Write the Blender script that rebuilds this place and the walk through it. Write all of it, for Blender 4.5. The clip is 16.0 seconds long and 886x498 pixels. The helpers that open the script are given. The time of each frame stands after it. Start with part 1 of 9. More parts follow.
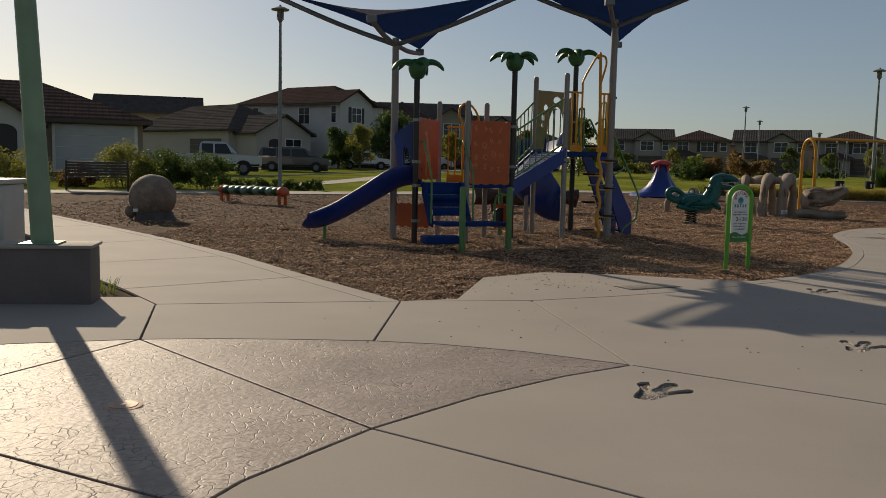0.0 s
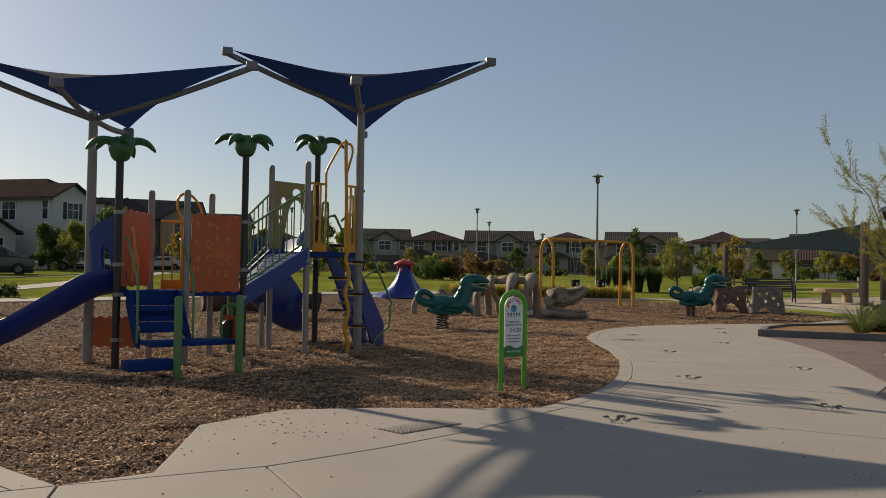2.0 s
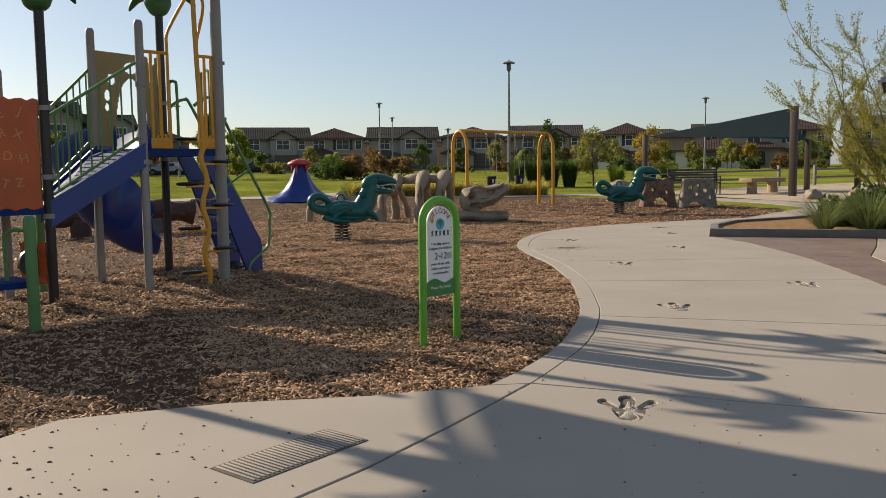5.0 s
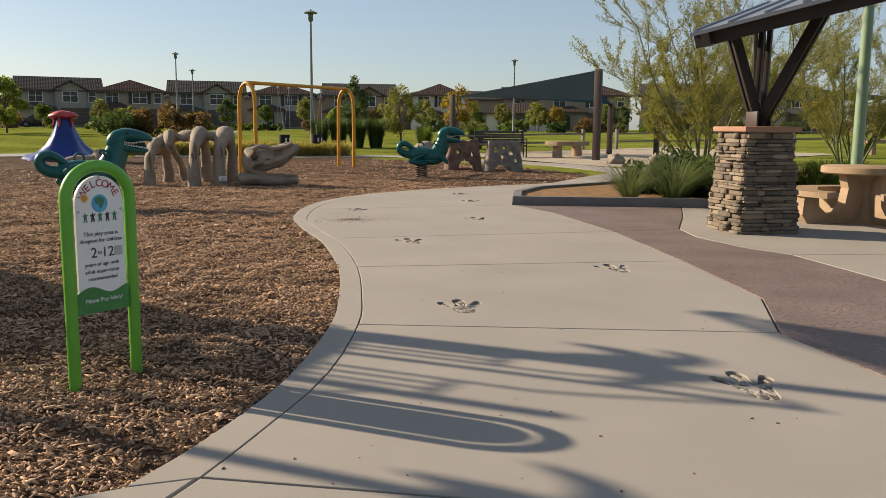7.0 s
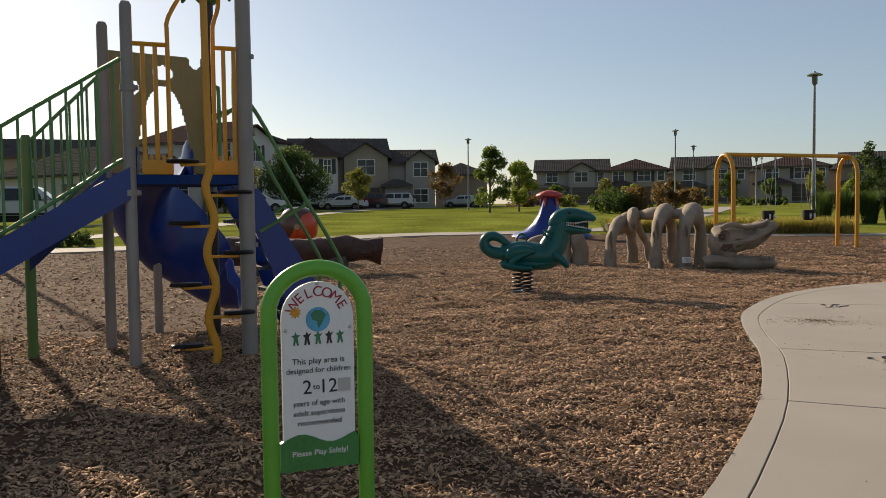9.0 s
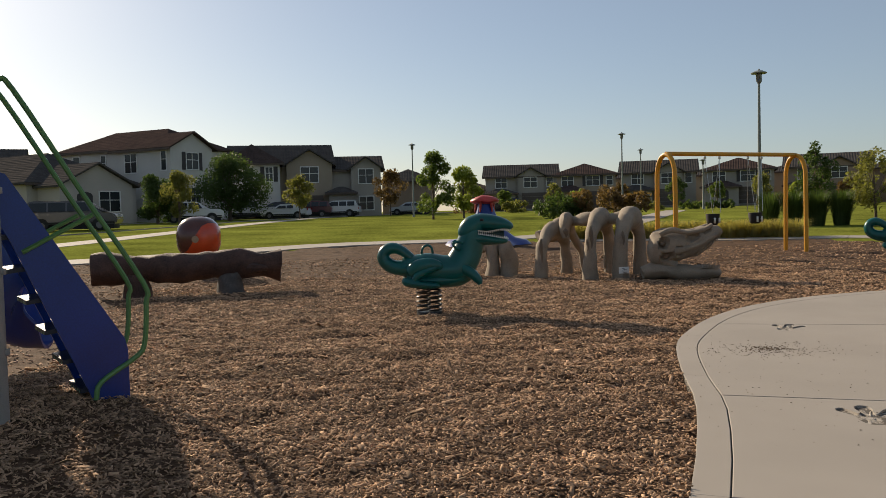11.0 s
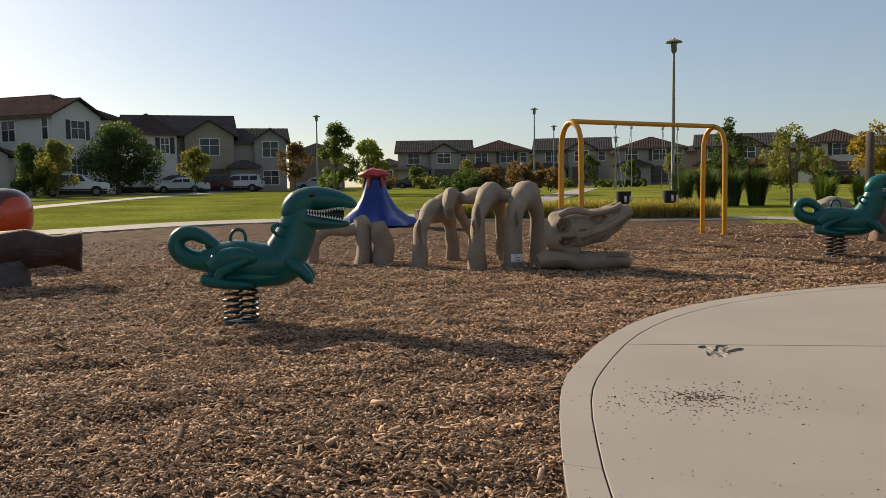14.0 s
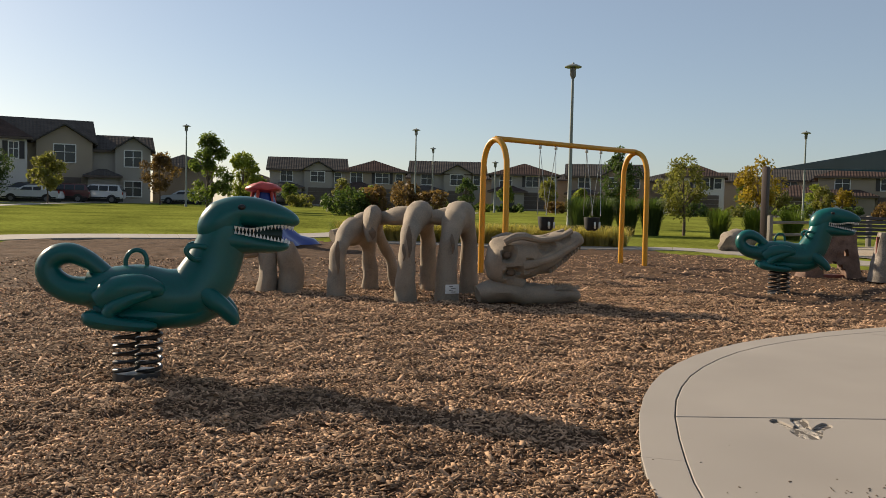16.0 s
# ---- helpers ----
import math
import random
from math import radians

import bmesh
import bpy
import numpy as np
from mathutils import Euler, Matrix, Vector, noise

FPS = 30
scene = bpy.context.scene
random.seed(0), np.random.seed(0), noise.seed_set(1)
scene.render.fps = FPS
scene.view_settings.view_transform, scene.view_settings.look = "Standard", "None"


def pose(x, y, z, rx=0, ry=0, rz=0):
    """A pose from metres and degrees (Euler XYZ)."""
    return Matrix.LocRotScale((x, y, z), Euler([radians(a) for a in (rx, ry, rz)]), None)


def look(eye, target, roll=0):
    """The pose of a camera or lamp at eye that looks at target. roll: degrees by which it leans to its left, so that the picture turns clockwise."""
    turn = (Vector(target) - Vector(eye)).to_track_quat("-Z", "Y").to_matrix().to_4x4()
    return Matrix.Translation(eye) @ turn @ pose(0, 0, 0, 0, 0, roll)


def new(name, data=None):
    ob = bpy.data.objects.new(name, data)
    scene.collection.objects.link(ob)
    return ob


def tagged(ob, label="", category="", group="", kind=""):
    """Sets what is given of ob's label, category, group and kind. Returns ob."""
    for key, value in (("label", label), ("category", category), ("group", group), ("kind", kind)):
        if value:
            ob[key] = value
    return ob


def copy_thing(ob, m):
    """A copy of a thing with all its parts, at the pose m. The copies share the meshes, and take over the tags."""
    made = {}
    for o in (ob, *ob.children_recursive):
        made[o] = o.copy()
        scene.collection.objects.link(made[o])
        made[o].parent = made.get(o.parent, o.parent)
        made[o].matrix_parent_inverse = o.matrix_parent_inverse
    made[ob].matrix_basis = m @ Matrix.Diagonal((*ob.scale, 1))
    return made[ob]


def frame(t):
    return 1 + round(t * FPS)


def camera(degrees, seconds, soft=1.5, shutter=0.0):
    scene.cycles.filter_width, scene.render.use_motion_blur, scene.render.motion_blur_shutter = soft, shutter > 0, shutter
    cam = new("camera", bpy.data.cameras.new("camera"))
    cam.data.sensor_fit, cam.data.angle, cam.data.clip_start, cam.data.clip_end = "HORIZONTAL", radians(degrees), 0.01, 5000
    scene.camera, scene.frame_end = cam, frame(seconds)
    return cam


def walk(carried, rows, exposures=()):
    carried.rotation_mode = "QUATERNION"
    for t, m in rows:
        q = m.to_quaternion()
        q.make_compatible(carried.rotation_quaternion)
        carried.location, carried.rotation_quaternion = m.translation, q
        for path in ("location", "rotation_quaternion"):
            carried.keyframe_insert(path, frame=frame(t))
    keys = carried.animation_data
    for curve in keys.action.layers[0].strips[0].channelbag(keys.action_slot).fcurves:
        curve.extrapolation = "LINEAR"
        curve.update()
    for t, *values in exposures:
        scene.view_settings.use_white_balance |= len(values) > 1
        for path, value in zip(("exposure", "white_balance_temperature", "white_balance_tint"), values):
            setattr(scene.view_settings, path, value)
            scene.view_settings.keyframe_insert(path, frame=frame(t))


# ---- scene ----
cam = camera(55.7, 16.0, soft=0.5)
PATH = [
    (0, (0.519, 0.17, 1.28), (0.464, 2.16, 1.084), 1.25),
    (0.5, (0.573, 0.814, 1.272), (0.595, 2.812, 1.187), 1.1),
    (1, (0.622, 1.314, 1.305), (0.787, 3.307, 1.282), 2.1),
    (1.5, (0.654, 1.912, 1.316), (0.977, 3.886, 1.357), 2.1),
    (2, (0.728, 2.478, 1.339), (1.277, 4.4, 1.39), 0.9),
    (2.5, (0.87, 3.03, 1.357), (1.511, 4.923, 1.42), 0.6),
    (3, (1.006, 3.534, 1.371), (1.767, 5.384, 1.37), 1.1),
    (3.2, (1.089, 3.722, 1.349), (1.86, 5.567, 1.337), 1.3),
    (5.3, (1.906, 5.901, 1.335), (2.689, 7.726, 1.105), -1.3),
    (5.5, (2.036, 6.082, 1.323), (2.886, 7.875, 1.072), -1.1),
    (6, (2.397, 6.476, 1.311), (3.439, 8.16, 1.028), -1.2),
    (6.5, (2.809, 6.832, 1.295), (3.96, 8.438, 0.986), -0.4),
    (7, (3.228, 7.183, 1.302), (4.363, 8.805, 1.017), 0.5),
    (7.5, (3.643, 7.541, 1.319), (4.557, 9.316, 1.182), 0.8),
    (8, (4.028, 7.887, 1.328), (4.594, 9.802, 1.232), -0.5),
    (8.2, (4.147, 8.023, 1.328), (4.544, 9.98, 1.22), -0.8),
    (10.3, (5.289, 9.781, 1.309), (5.225, 11.777, 1.211), -0.6),
    (10.5, (5.344, 10.0, 1.3), (5.3, 11.997, 1.212), -0.4),
    (11, (5.511, 10.477, 1.308), (5.665, 12.469, 1.217), -1.4),
    (11.5, (5.635, 10.94, 1.305), (5.892, 12.921, 1.21), -1.4),
    (12, (5.8, 11.433, 1.315), (6.187, 13.393, 1.221), -1.6),
    (12.5, (6.014, 11.898, 1.315), (6.442, 13.85, 1.227), -1.5),
    (13, (6.25, 12.377, 1.3), (6.681, 14.328, 1.213), -1.4),
    (13.5, (6.517, 12.79, 1.277), (6.948, 14.741, 1.188), -1.4),
    (14, (6.689, 13.231, 1.247), (7.035, 15.195, 1.097), -0.8),
    (14.5, (6.754, 13.693, 1.245), (6.9, 15.676, 1.036), -0.4),
    (15, (6.736, 14.144, 1.261), (6.876, 16.128, 1.052), 0.0),
    (15.5, (6.507, 14.635, 1.179), (6.961, 16.581, 1.097), 1.9),
    (16, (6.26, 15.143, 1.207), (6.914, 17.031, 1.109), 1.3),
]
EXPOSURES = [(0.0, -0.24), (0.6, -0.06), (1.2, 0.05), (2.5, 0.18), (3.2, 0.3), (5.3, 0.66), (7.0, 0.7), (8.2, 0.45), (10.3, 0.42), (11.0, 0.36), (12.5, 0.39), (14.5, 0.54), (15.2, 0.56), (16.0, 0.56)]
walk(cam, [(t, look(eye, target, roll)) for t, eye, target, roll in PATH], EXPOSURES)

# ---- world, sun ----
SUN_WAY = Vector((0.505, -0.80, -0.425)).normalized()   # the way the light travels
sun_el = math.asin(-SUN_WAY.z)
sun_az = math.atan2(-SUN_WAY.x, -SUN_WAY.y)
world = bpy.data.worlds.new("world")
scene.world = world
world.use_nodes = True
wn = world.node_tree.nodes
sky = wn.new("ShaderNodeTexSky")
sky.sky_type = 'NISHITA'
sky.sun_disc = False
sky.sun_elevation = sun_el
sky.sun_rotation = sun_az
sky.air_density, sky.dust_density, sky.ozone_density = 0.9, 0.7, 2.0
wn["Background"].inputs["Strength"].default_value = 0.07
haze = wn.new("ShaderNodeMixRGB")   # thin even haze over the whole sky
haze.inputs[0].default_value = 0.3
haze.inputs[2].default_value = (5.2, 5.6, 6.0, 1)
world.node_tree.links.new(sky.outputs[0], haze.inputs[1])
world.node_tree.links.new(haze.outputs[0], wn["Background"].inputs["Color"])
sun = new("sun", bpy.data.lights.new("sun", 'SUN'))
sun.data.energy = 5.0
sun.data.angle = radians(0.6)
sun.data.color = (1.0, 0.82, 0.60)
sun.matrix_world = look((-40, 60, 40), Vector((-40, 60, 40)) + SUN_WAY)
scene.view_settings.exposure = 0.0

# ---- materials ----


def mat(name, base, rough=0.6, metal=0.0, var=0.12, scale=6.0, fine=60.0, bump=0.15, spec=0.5, tint=None, island=0.0, coat=0.0, detail=5.0, dist=0.01, stain=0.0, stain_scale=0.6, stain_col=(0.1, 0.08, 0.06)):
    """A surface with variation at two scales and a fine relief, in metres of object space."""
    m = bpy.data.materials.new(name)
    m.use_nodes = True
    nt = m.node_tree
    n, l = nt.nodes, nt.links
    b = n["Principled BSDF"]
    b.inputs["Roughness"].default_value = rough
    b.inputs["Metallic"].default_value = metal
    b.inputs["Specular IOR Level"].default_value = spec
    b.inputs["Coat Weight"].default_value = coat
    geo = n.new("ShaderNodeNewGeometry")
    big = n.new("ShaderNodeTexNoise")
    big.inputs["Scale"].default_value = scale
    big.inputs["Detail"].default_value = detail
    small = n.new("ShaderNodeTexNoise")
    small.inputs["Scale"].default_value = fine
    small.inputs["Detail"].default_value = 3
    l.new(geo.outputs["Position"], big.inputs["Vector"])
    l.new(geo.outputs["Position"], small.inputs["Vector"])
    ramp = n.new("ShaderNodeMixRGB")
    t = tint or tuple(c * (1 - 2.4 * var) for c in base)
    ramp.inputs[1].default_value = (*t, 1)
    ramp.inputs[2].default_value = (*(min(1, c * (1 + 1.2 * var)) for c in base), 1)
    mix = n.new("ShaderNodeMath")
    mix.operation = 'MULTIPLY_ADD'
    mix.inputs[1].default_value = 0.55
    sm = n.new("ShaderNodeMath")
    sm.operation = 'MULTIPLY'
    sm.inputs[1].default_value = 0.45
    l.new(small.outputs["Fac"], sm.inputs[0])
    l.new(big.outputs["Fac"], mix.inputs[0])
    l.new(sm.outputs[0], mix.inputs[2])
    con = n.new("ShaderNodeMapRange")
    con.inputs[1].default_value, con.inputs[2].default_value = 0.3, 0.7
    l.new(mix.outputs[0], con.inputs[0])
    l.new(con.outputs[0], ramp.inputs[0])
    col = ramp.outputs[0]
    if stain:
        st = n.new("ShaderNodeTexNoise")
        st.inputs["Scale"].default_value = stain_scale
        st.inputs["Detail"].default_value = 6
        l.new(geo.outputs["Position"], st.inputs["Vector"])
        r2 = n.new("ShaderNodeMapRange")
        r2.inputs[1].default_value, r2.inputs[2].default_value = 0.52, 0.75
        r2.inputs[4].default_value = stain
        l.new(st.outputs["Fac"], r2.inputs[0])
        mx = n.new("ShaderNodeMixRGB")
        mx.inputs[2].default_value = (*stain_col, 1)
        l.new(r2.outputs[0], mx.inputs[0])
        l.new(col, mx.inputs[1])
        col = mx.outputs[0]
    if island:
        hv = n.new("ShaderNodeHueSaturation")
        mr = n.new("ShaderNodeMapRange")
        mr.inputs[3].default_value, mr.inputs[4].default_value = 1 - island, 1 + island
        l.new(geo.outputs["Random Per Island"], mr.inputs[0])
        l.new(mr.outputs[0], hv.inputs["Value"])
        l.new(col, hv.inputs["Color"])
        col = hv.outputs[0]
    l.new(col, b.inputs["Base Color"])
    if bump:
        bp = n.new("ShaderNodeBump")
        bp.inputs["Strength"].default_value = bump
        bp.inputs["Distance"].default_value = dist
        l.new(mix.outputs[0], bp.inputs["Height"])
        l.new(bp.outputs[0], b.inputs["Normal"])
    return m


M = {}


def stamped_mat(name, base, rough):
    """Concrete stamped with an irregular split-stone pattern."""
    m = mat(name, base, rough, var=0.2, scale=1.6, fine=28, bump=0.3, dist=0.004, stain=0.45, stain_scale=1.7, stain_col=tuple(c * 0.62 for c in base))
    nt = m.node_tree
    n, l = nt.nodes, nt.links
    geo = n.new("ShaderNodeNewGeometry")
    wob = n.new("ShaderNodeTexNoise")
    wob.inputs["Scale"].default_value = 5
    l.new(geo.outputs["Position"], wob.inputs["Vector"])
    mixv = n.new("ShaderNodeMixRGB")
    mixv.blend_type = 'ADD'
    mixv.inputs[0].default_value = 0.16
    l.new(geo.outputs["Position"], mixv.inputs[1])
    l.new(wob.outputs["Color"], mixv.inputs[2])
    vo = n.new("ShaderNodeTexVoronoi")
    vo.feature = 'DISTANCE_TO_EDGE'
    vo.inputs["Scale"].default_value = 12.5
    l.new(mixv.outputs[0], vo.inputs["Vector"])
    mr = n.new("ShaderNodeMapRange")
    mr.inputs[2].default_value = 0.045
    l.new(vo.outputs["Distance"], mr.inputs[0])
    gr = n.new("ShaderNodeTexNoise")
    gr.inputs["Scale"].default_value = 30
    gr.inputs["Detail"].default_value = 9
    l.new(geo.outputs["Position"], gr.inputs["Vector"])
    ad = n.new("ShaderNodeMath")
    ad.operation = 'MULTIPLY_ADD'
    ad.inputs[1].default_value = 1.5
    l.new(gr.outputs["Fac"], ad.inputs[0])
    # the stone joints fade in and out where the stamp took unevenly
    fade = n.new("ShaderNodeTexNoise")
    fade.inputs["Scale"].default_value = 3.2
    fade.inputs["Detail"].default_value = 4
    l.new(geo.outputs["Position"], fade.inputs["Vector"])
    fr = n.new("ShaderNodeMapRange")
    fr.inputs[1].default_value, fr.inputs[2].default_value = 0.4, 0.62
    fr.inputs[3].default_value, fr.inputs[4].default_value = 0.15, 1.0
    l.new(fade.outputs["Fac"], fr.inputs[0])
    jm = n.new("ShaderNodeMath")
    jm.operation = 'MULTIPLY'
    l.new(mr.outputs[0], jm.inputs[0])
    l.new(fr.outputs[0], jm.inputs[1])
    l.new(jm.outputs[0], ad.inputs[2])
    bp = n.new("ShaderNodeBump")
    bp.inputs["Strength"].default_value = 0.5
    bp.inputs["Distance"].default_value = 0.006
    l.new(ad.outputs[0], bp.inputs["Height"])
    b = n["Principled BSDF"]
    l.new(bp.outputs[0], b.inputs["Normal"])
    # stamped joints darkened in the base colour, painting the shade in the cracks
    inv = n.new("ShaderNodeMath")
    inv.operation = 'SUBTRACT'
    inv.inputs[0].default_value = 1.0
    l.new(mr.outputs[0], inv.inputs[1])
    dm = n.new("ShaderNodeMath")
    dm.operation = 'MULTIPLY'
    l.new(inv.outputs[0], dm.inputs[0])
    l.new(fr.outputs[0], dm.inputs[1])
    joint_shade = n.new("ShaderNodeMixRGB")
    joint_shade.inputs[2].default_value = (*(c * 0.3 for c in base), 1)
    l.new(dm.outputs[0], joint_shade.inputs[0])
    l.new(b.inputs["Base Color"].links[0].from_socket, joint_shade.inputs[1])
    l.new(joint_shade.outputs[0], b.inputs["Base Color"])
    return m


M["concrete"] = mat("concrete", (0.32, 0.29, 0.255), 0.85, var=0.07, scale=0.9, fine=160, bump=0.12, dist=0.003, stain=0.25, stain_scale=0.7, stain_col=(0.27, 0.235, 0.2))
M["joint"] = mat("concrete_joint", (0.10, 0.085, 0.07), 0.9)
M["stamped"] = stamped_mat("stamped_concrete", (0.285, 0.235, 0.203), 0.6)
M["stamped_red"] = stamped_mat("stamped_concrete_red", (0.21, 0.155, 0.135), 0.65)
M["chip_bed"] = mat("wood_chip_bed", (0.12, 0.073, 0.045), 0.95, var=0.3, scale=5, fine=45, bump=1.0, dist=0.03, spec=0.1)
M["chip"] = mat("wood_chip", (0.43, 0.277, 0.17), 0.85, var=0.25, scale=1.4, fine=60, bump=0.2, island=0.65, spec=0.2)
M["lawn"] = mat("lawn", (0.2, 0.225, 0.042), 1.0, var=0.3, scale=0.3, fine=7, bump=0.6, dist=0.05, spec=0.0, stain=0.2, stain_scale=0.2, stain_col=(0.22, 0.20, 0.05))
M["soil"] = mat("soil", (0.09, 0.065, 0.045), 0.95, var=0.3, scale=4, fine=50, bump=0.9, dist=0.03, spec=0.05)
M["mulch"] = mat("planter_mulch", (0.28, 0.15, 0.05), 0.95, var=0.35, scale=8, fine=60, bump=1.0, dist=0.02)
M["asphalt"] = mat("asphalt", (0.06, 0.058, 0.055), 0.85, scale=1, fine=80, bump=0.3)
M["kerb"] = mat("kerb_concrete", (0.33, 0.30, 0.265), 0.8, var=0.1, scale=2, fine=120, bump=0.2, dist=0.004)
M["blue"] = mat("blue_plastic", (0.003, 0.032, 0.225), 0.32, var=0.14, scale=2.0, fine=90, bump=0.03, dist=0.002)
M["deck_blue"] = mat("blue_coated_deck", (0.006, 0.036, 0.17), 0.65, spec=0.15, var=0.12, scale=3, fine=120, bump=0.1, dist=0.002)
M["teal"] = mat("green_plastic", (0.001, 0.1, 0.094), 0.3, var=0.16, scale=2.5, fine=140, bump=0.06, dist=0.002, coat=0.05, spec=0.4)
M["grey_paint"] = mat("grey_powder_coat", (0.27, 0.255, 0.24), 0.45, var=0.1, scale=3, fine=150, bump=0.05, dist=0.002)
M["brown_paint"] = mat("brown_powder_coat", (0.02, 0.014, 0.012), 0.4, var=0.2, scale=3, fine=150, bump=0.05, dist=0.002)
M["green_paint"] = mat("green_powder_coat", (0.10, 0.24, 0.075), 0.4, var=0.1, scale=3, fine=150, bump=0.05, dist=0.002)
M["sage"] = mat("sage_powder_coat", (0.20, 0.30, 0.19), 0.45, var=0.1, scale=3, fine=150, bump=0.05, dist=0.002)
M["lime"] = mat("bright_green_paint", (0.13, 0.40, 0.035), 0.38, var=0.08, scale=3, fine=150, bump=0.04, dist=0.002)
M["yellow"] = mat("yellow_powder_coat", (0.62, 0.29, 0.012), 0.4, var=0.1, scale=3, fine=150, bump=0.05, dist=0.002, stain=0.2, stain_scale=3, stain_col=(0.3, 0.13, 0.01))
M["orange"] = mat("orange_plastic", (0.50, 0.095, 0.018), 0.45, var=0.12, scale=3, fine=120, bump=0.05, dist=0.002)
M["orange_light"] = mat("orange_plastic_engraved", (0.64, 0.26, 0.08), 0.5, var=0.1)
M["tan"] = mat("tan_plastic", (0.30, 0.25, 0.11), 0.5, var=0.1, scale=3, bump=0.03)
M["black"] = mat("black_coated_metal", (0.012, 0.012, 0.012), 0.4, var=0.2, scale=4, bump=0.05)
M["ladder_dark"] = mat("dark_coated_ladder", (0.008, 0.012, 0.03), 0.45, var=0.15, scale=4, bump=0.05)
M["rubber"] = mat("black_rubber", (0.015, 0.015, 0.015), 0.75, var=0.2, scale=9, bump=0.1)
M["steel"] = mat("galvanised_steel", (0.5, 0.5, 0.5), 0.35, 0.9, var=0.15, scale=9, bump=0.05)
M["bone"] = mat("sandstone_concrete", (0.295, 0.24, 0.18), 0.85, var=0.17, scale=4.5, fine=70, bump=0.55, dist=0.012, stain=0.35, stain_scale=2.2, stain_col=(0.19, 0.145, 0.1))
# darker sandstone: shade inside hollows and sockets, put into the colour
M["bone_shade"] = mat("shaded_sandstone", (0.16, 0.12, 0.085), 0.9, var=0.15, scale=5, bump=0.3)
M["fossil_grey"] = mat("grey_fossil_concrete", (0.24, 0.21, 0.18), 0.85, var=0.3, scale=6, fine=60, bump=0.6, dist=0.015)
M["fossil_brown"] = mat("brown_fossil_concrete", (0.2, 0.12, 0.085), 0.85, var=0.3, scale=6, fine=60, bump=0.6, dist=0.015)
M["log"] = mat("sculpted_log", (0.075, 0.038, 0.028), 0.75, var=0.3, scale=5, fine=40, bump=0.8, dist=0.02)
M["red_plastic"] = mat("orange_red_plastic", (0.6, 0.065, 0.012), 0.25, var=0.12, scale=3, bump=0.03, coat=0.3)
M["red_dark"] = mat("brown_red_plastic", (0.10, 0.03, 0.02), 0.25, var=0.2, scale=3, bump=0.03, coat=0.3)
M["red_rock"] = mat("red_plastic", (0.50, 0.05, 0.04), 0.45, var=0.15, scale=3, bump=0.05)
M["white_paint"] = mat("white_board", (0.78, 0.78, 0.76), 0.45, var=0.03, scale=3, bump=0.02)
M["sign_green"] = mat("dark_green_print", (0.05, 0.22, 0.05), 0.45, var=0.12)
M["ink"] = mat("dark_ink", (0.03, 0.03, 0.035), 0.6, bump=0)
M["ink_red"] = mat("red_ink", (0.35, 0.02, 0.04), 0.6, bump=0)
M["ink_blue"] = mat("blue_ink", (0.10, 0.38, 0.60), 0.6, bump=0)
M["ink_green"] = mat("green_ink", (0.05, 0.20, 0.10), 0.6, bump=0)
M["ink_orange"] = mat("orange_ink", (0.75, 0.33, 0.03), 0.6, bump=0)
M["teeth"] = mat("white_teeth", (0.75, 0.75, 0.70), 0.4, bump=0.02)
M["mouth"] = mat("dark_mouth", (0.01, 0.03, 0.025), 0.5)
M["low_wall"] = mat("dark_wall_cap_concrete", (0.15, 0.125, 0.115), 0.8, var=0.12, scale=2, fine=100, bump=0.25, dist=0.004)
M["cabinet"] = mat("grey_painted_cabinet", (0.46, 0.45, 0.42), 0.5, var=0.05, scale=3, bump=0.03)
M["bark"] = mat("bark", (0.13, 0.095, 0.07), 0.9, var=0.25, scale=8, fine=60, bump=0.7, dist=0.01)
M["green_bark"] = mat("green_bark", (0.14, 0.16, 0.06), 0.8, var=0.2, scale=8, fine=60, bump=0.3)
M["tan_concrete"] = mat("tan_precast_concrete", (0.34, 0.24, 0.15), 0.8, var=0.12, scale=4, fine=90, bump=0.4, dist=0.005)
M["timber"] = mat("dark_stained_timber", (0.018, 0.010, 0.008), 0.65, var=0.25, scale=3, fine=70, bump=0.3, dist=0.005)
M["cap_red"] = mat("red_sandstone_cap", (0.36, 0.19, 0.12), 0.8, var=0.12, scale=4, fine=90, bump=0.3, dist=0.005)
M["roof_metal"] = mat("standing_seam_metal", (0.20, 0.22, 0.27), 0.4, 0.3, var=0.06, scale=2, bump=0.02)
M["brown_post"] = mat("brown_steel_post", (0.04, 0.021, 0.017), 0.55, var=0.15, scale=3, bump=0.05)


def glass(name, col=(0.03, 0.035, 0.04)):
    m = mat(name, col, 0.12, var=0.2, scale=0.4, bump=0, spec=0.35)
    return m


M["glass"] = glass("window_glass")


def cloth(name, col, through_col, amount):
    m = mat(name, col, 0.85, var=0.08, scale=2, fine=200, bump=0.1)
    nt = m.node_tree
    tr = nt.nodes.new("ShaderNodeBsdfTranslucent")
    tr.inputs[0].default_value = (*through_col, 1)
    ms = nt.nodes.new("ShaderNodeMixShader")
    ms.inputs[0].default_value = amount
    out = nt.nodes["Material Output"]
    nt.links.new(nt.nodes["Principled BSDF"].outputs[0], ms.inputs[1])
    nt.links.new(tr.outputs[0], ms.inputs[2])
    nt.links.new(ms.outputs[0], out.inputs[0])
    return m


M["shade_blue"] = cloth("blue_shade_cloth", (0.01, 0.022, 0.075), (0.014, 0.055, 0.22), 0.28)
M["shade_teal"] = cloth("teal_shade_cloth", (0.005, 0.03, 0.05), (0.008, 0.08, 0.14), 0.3)


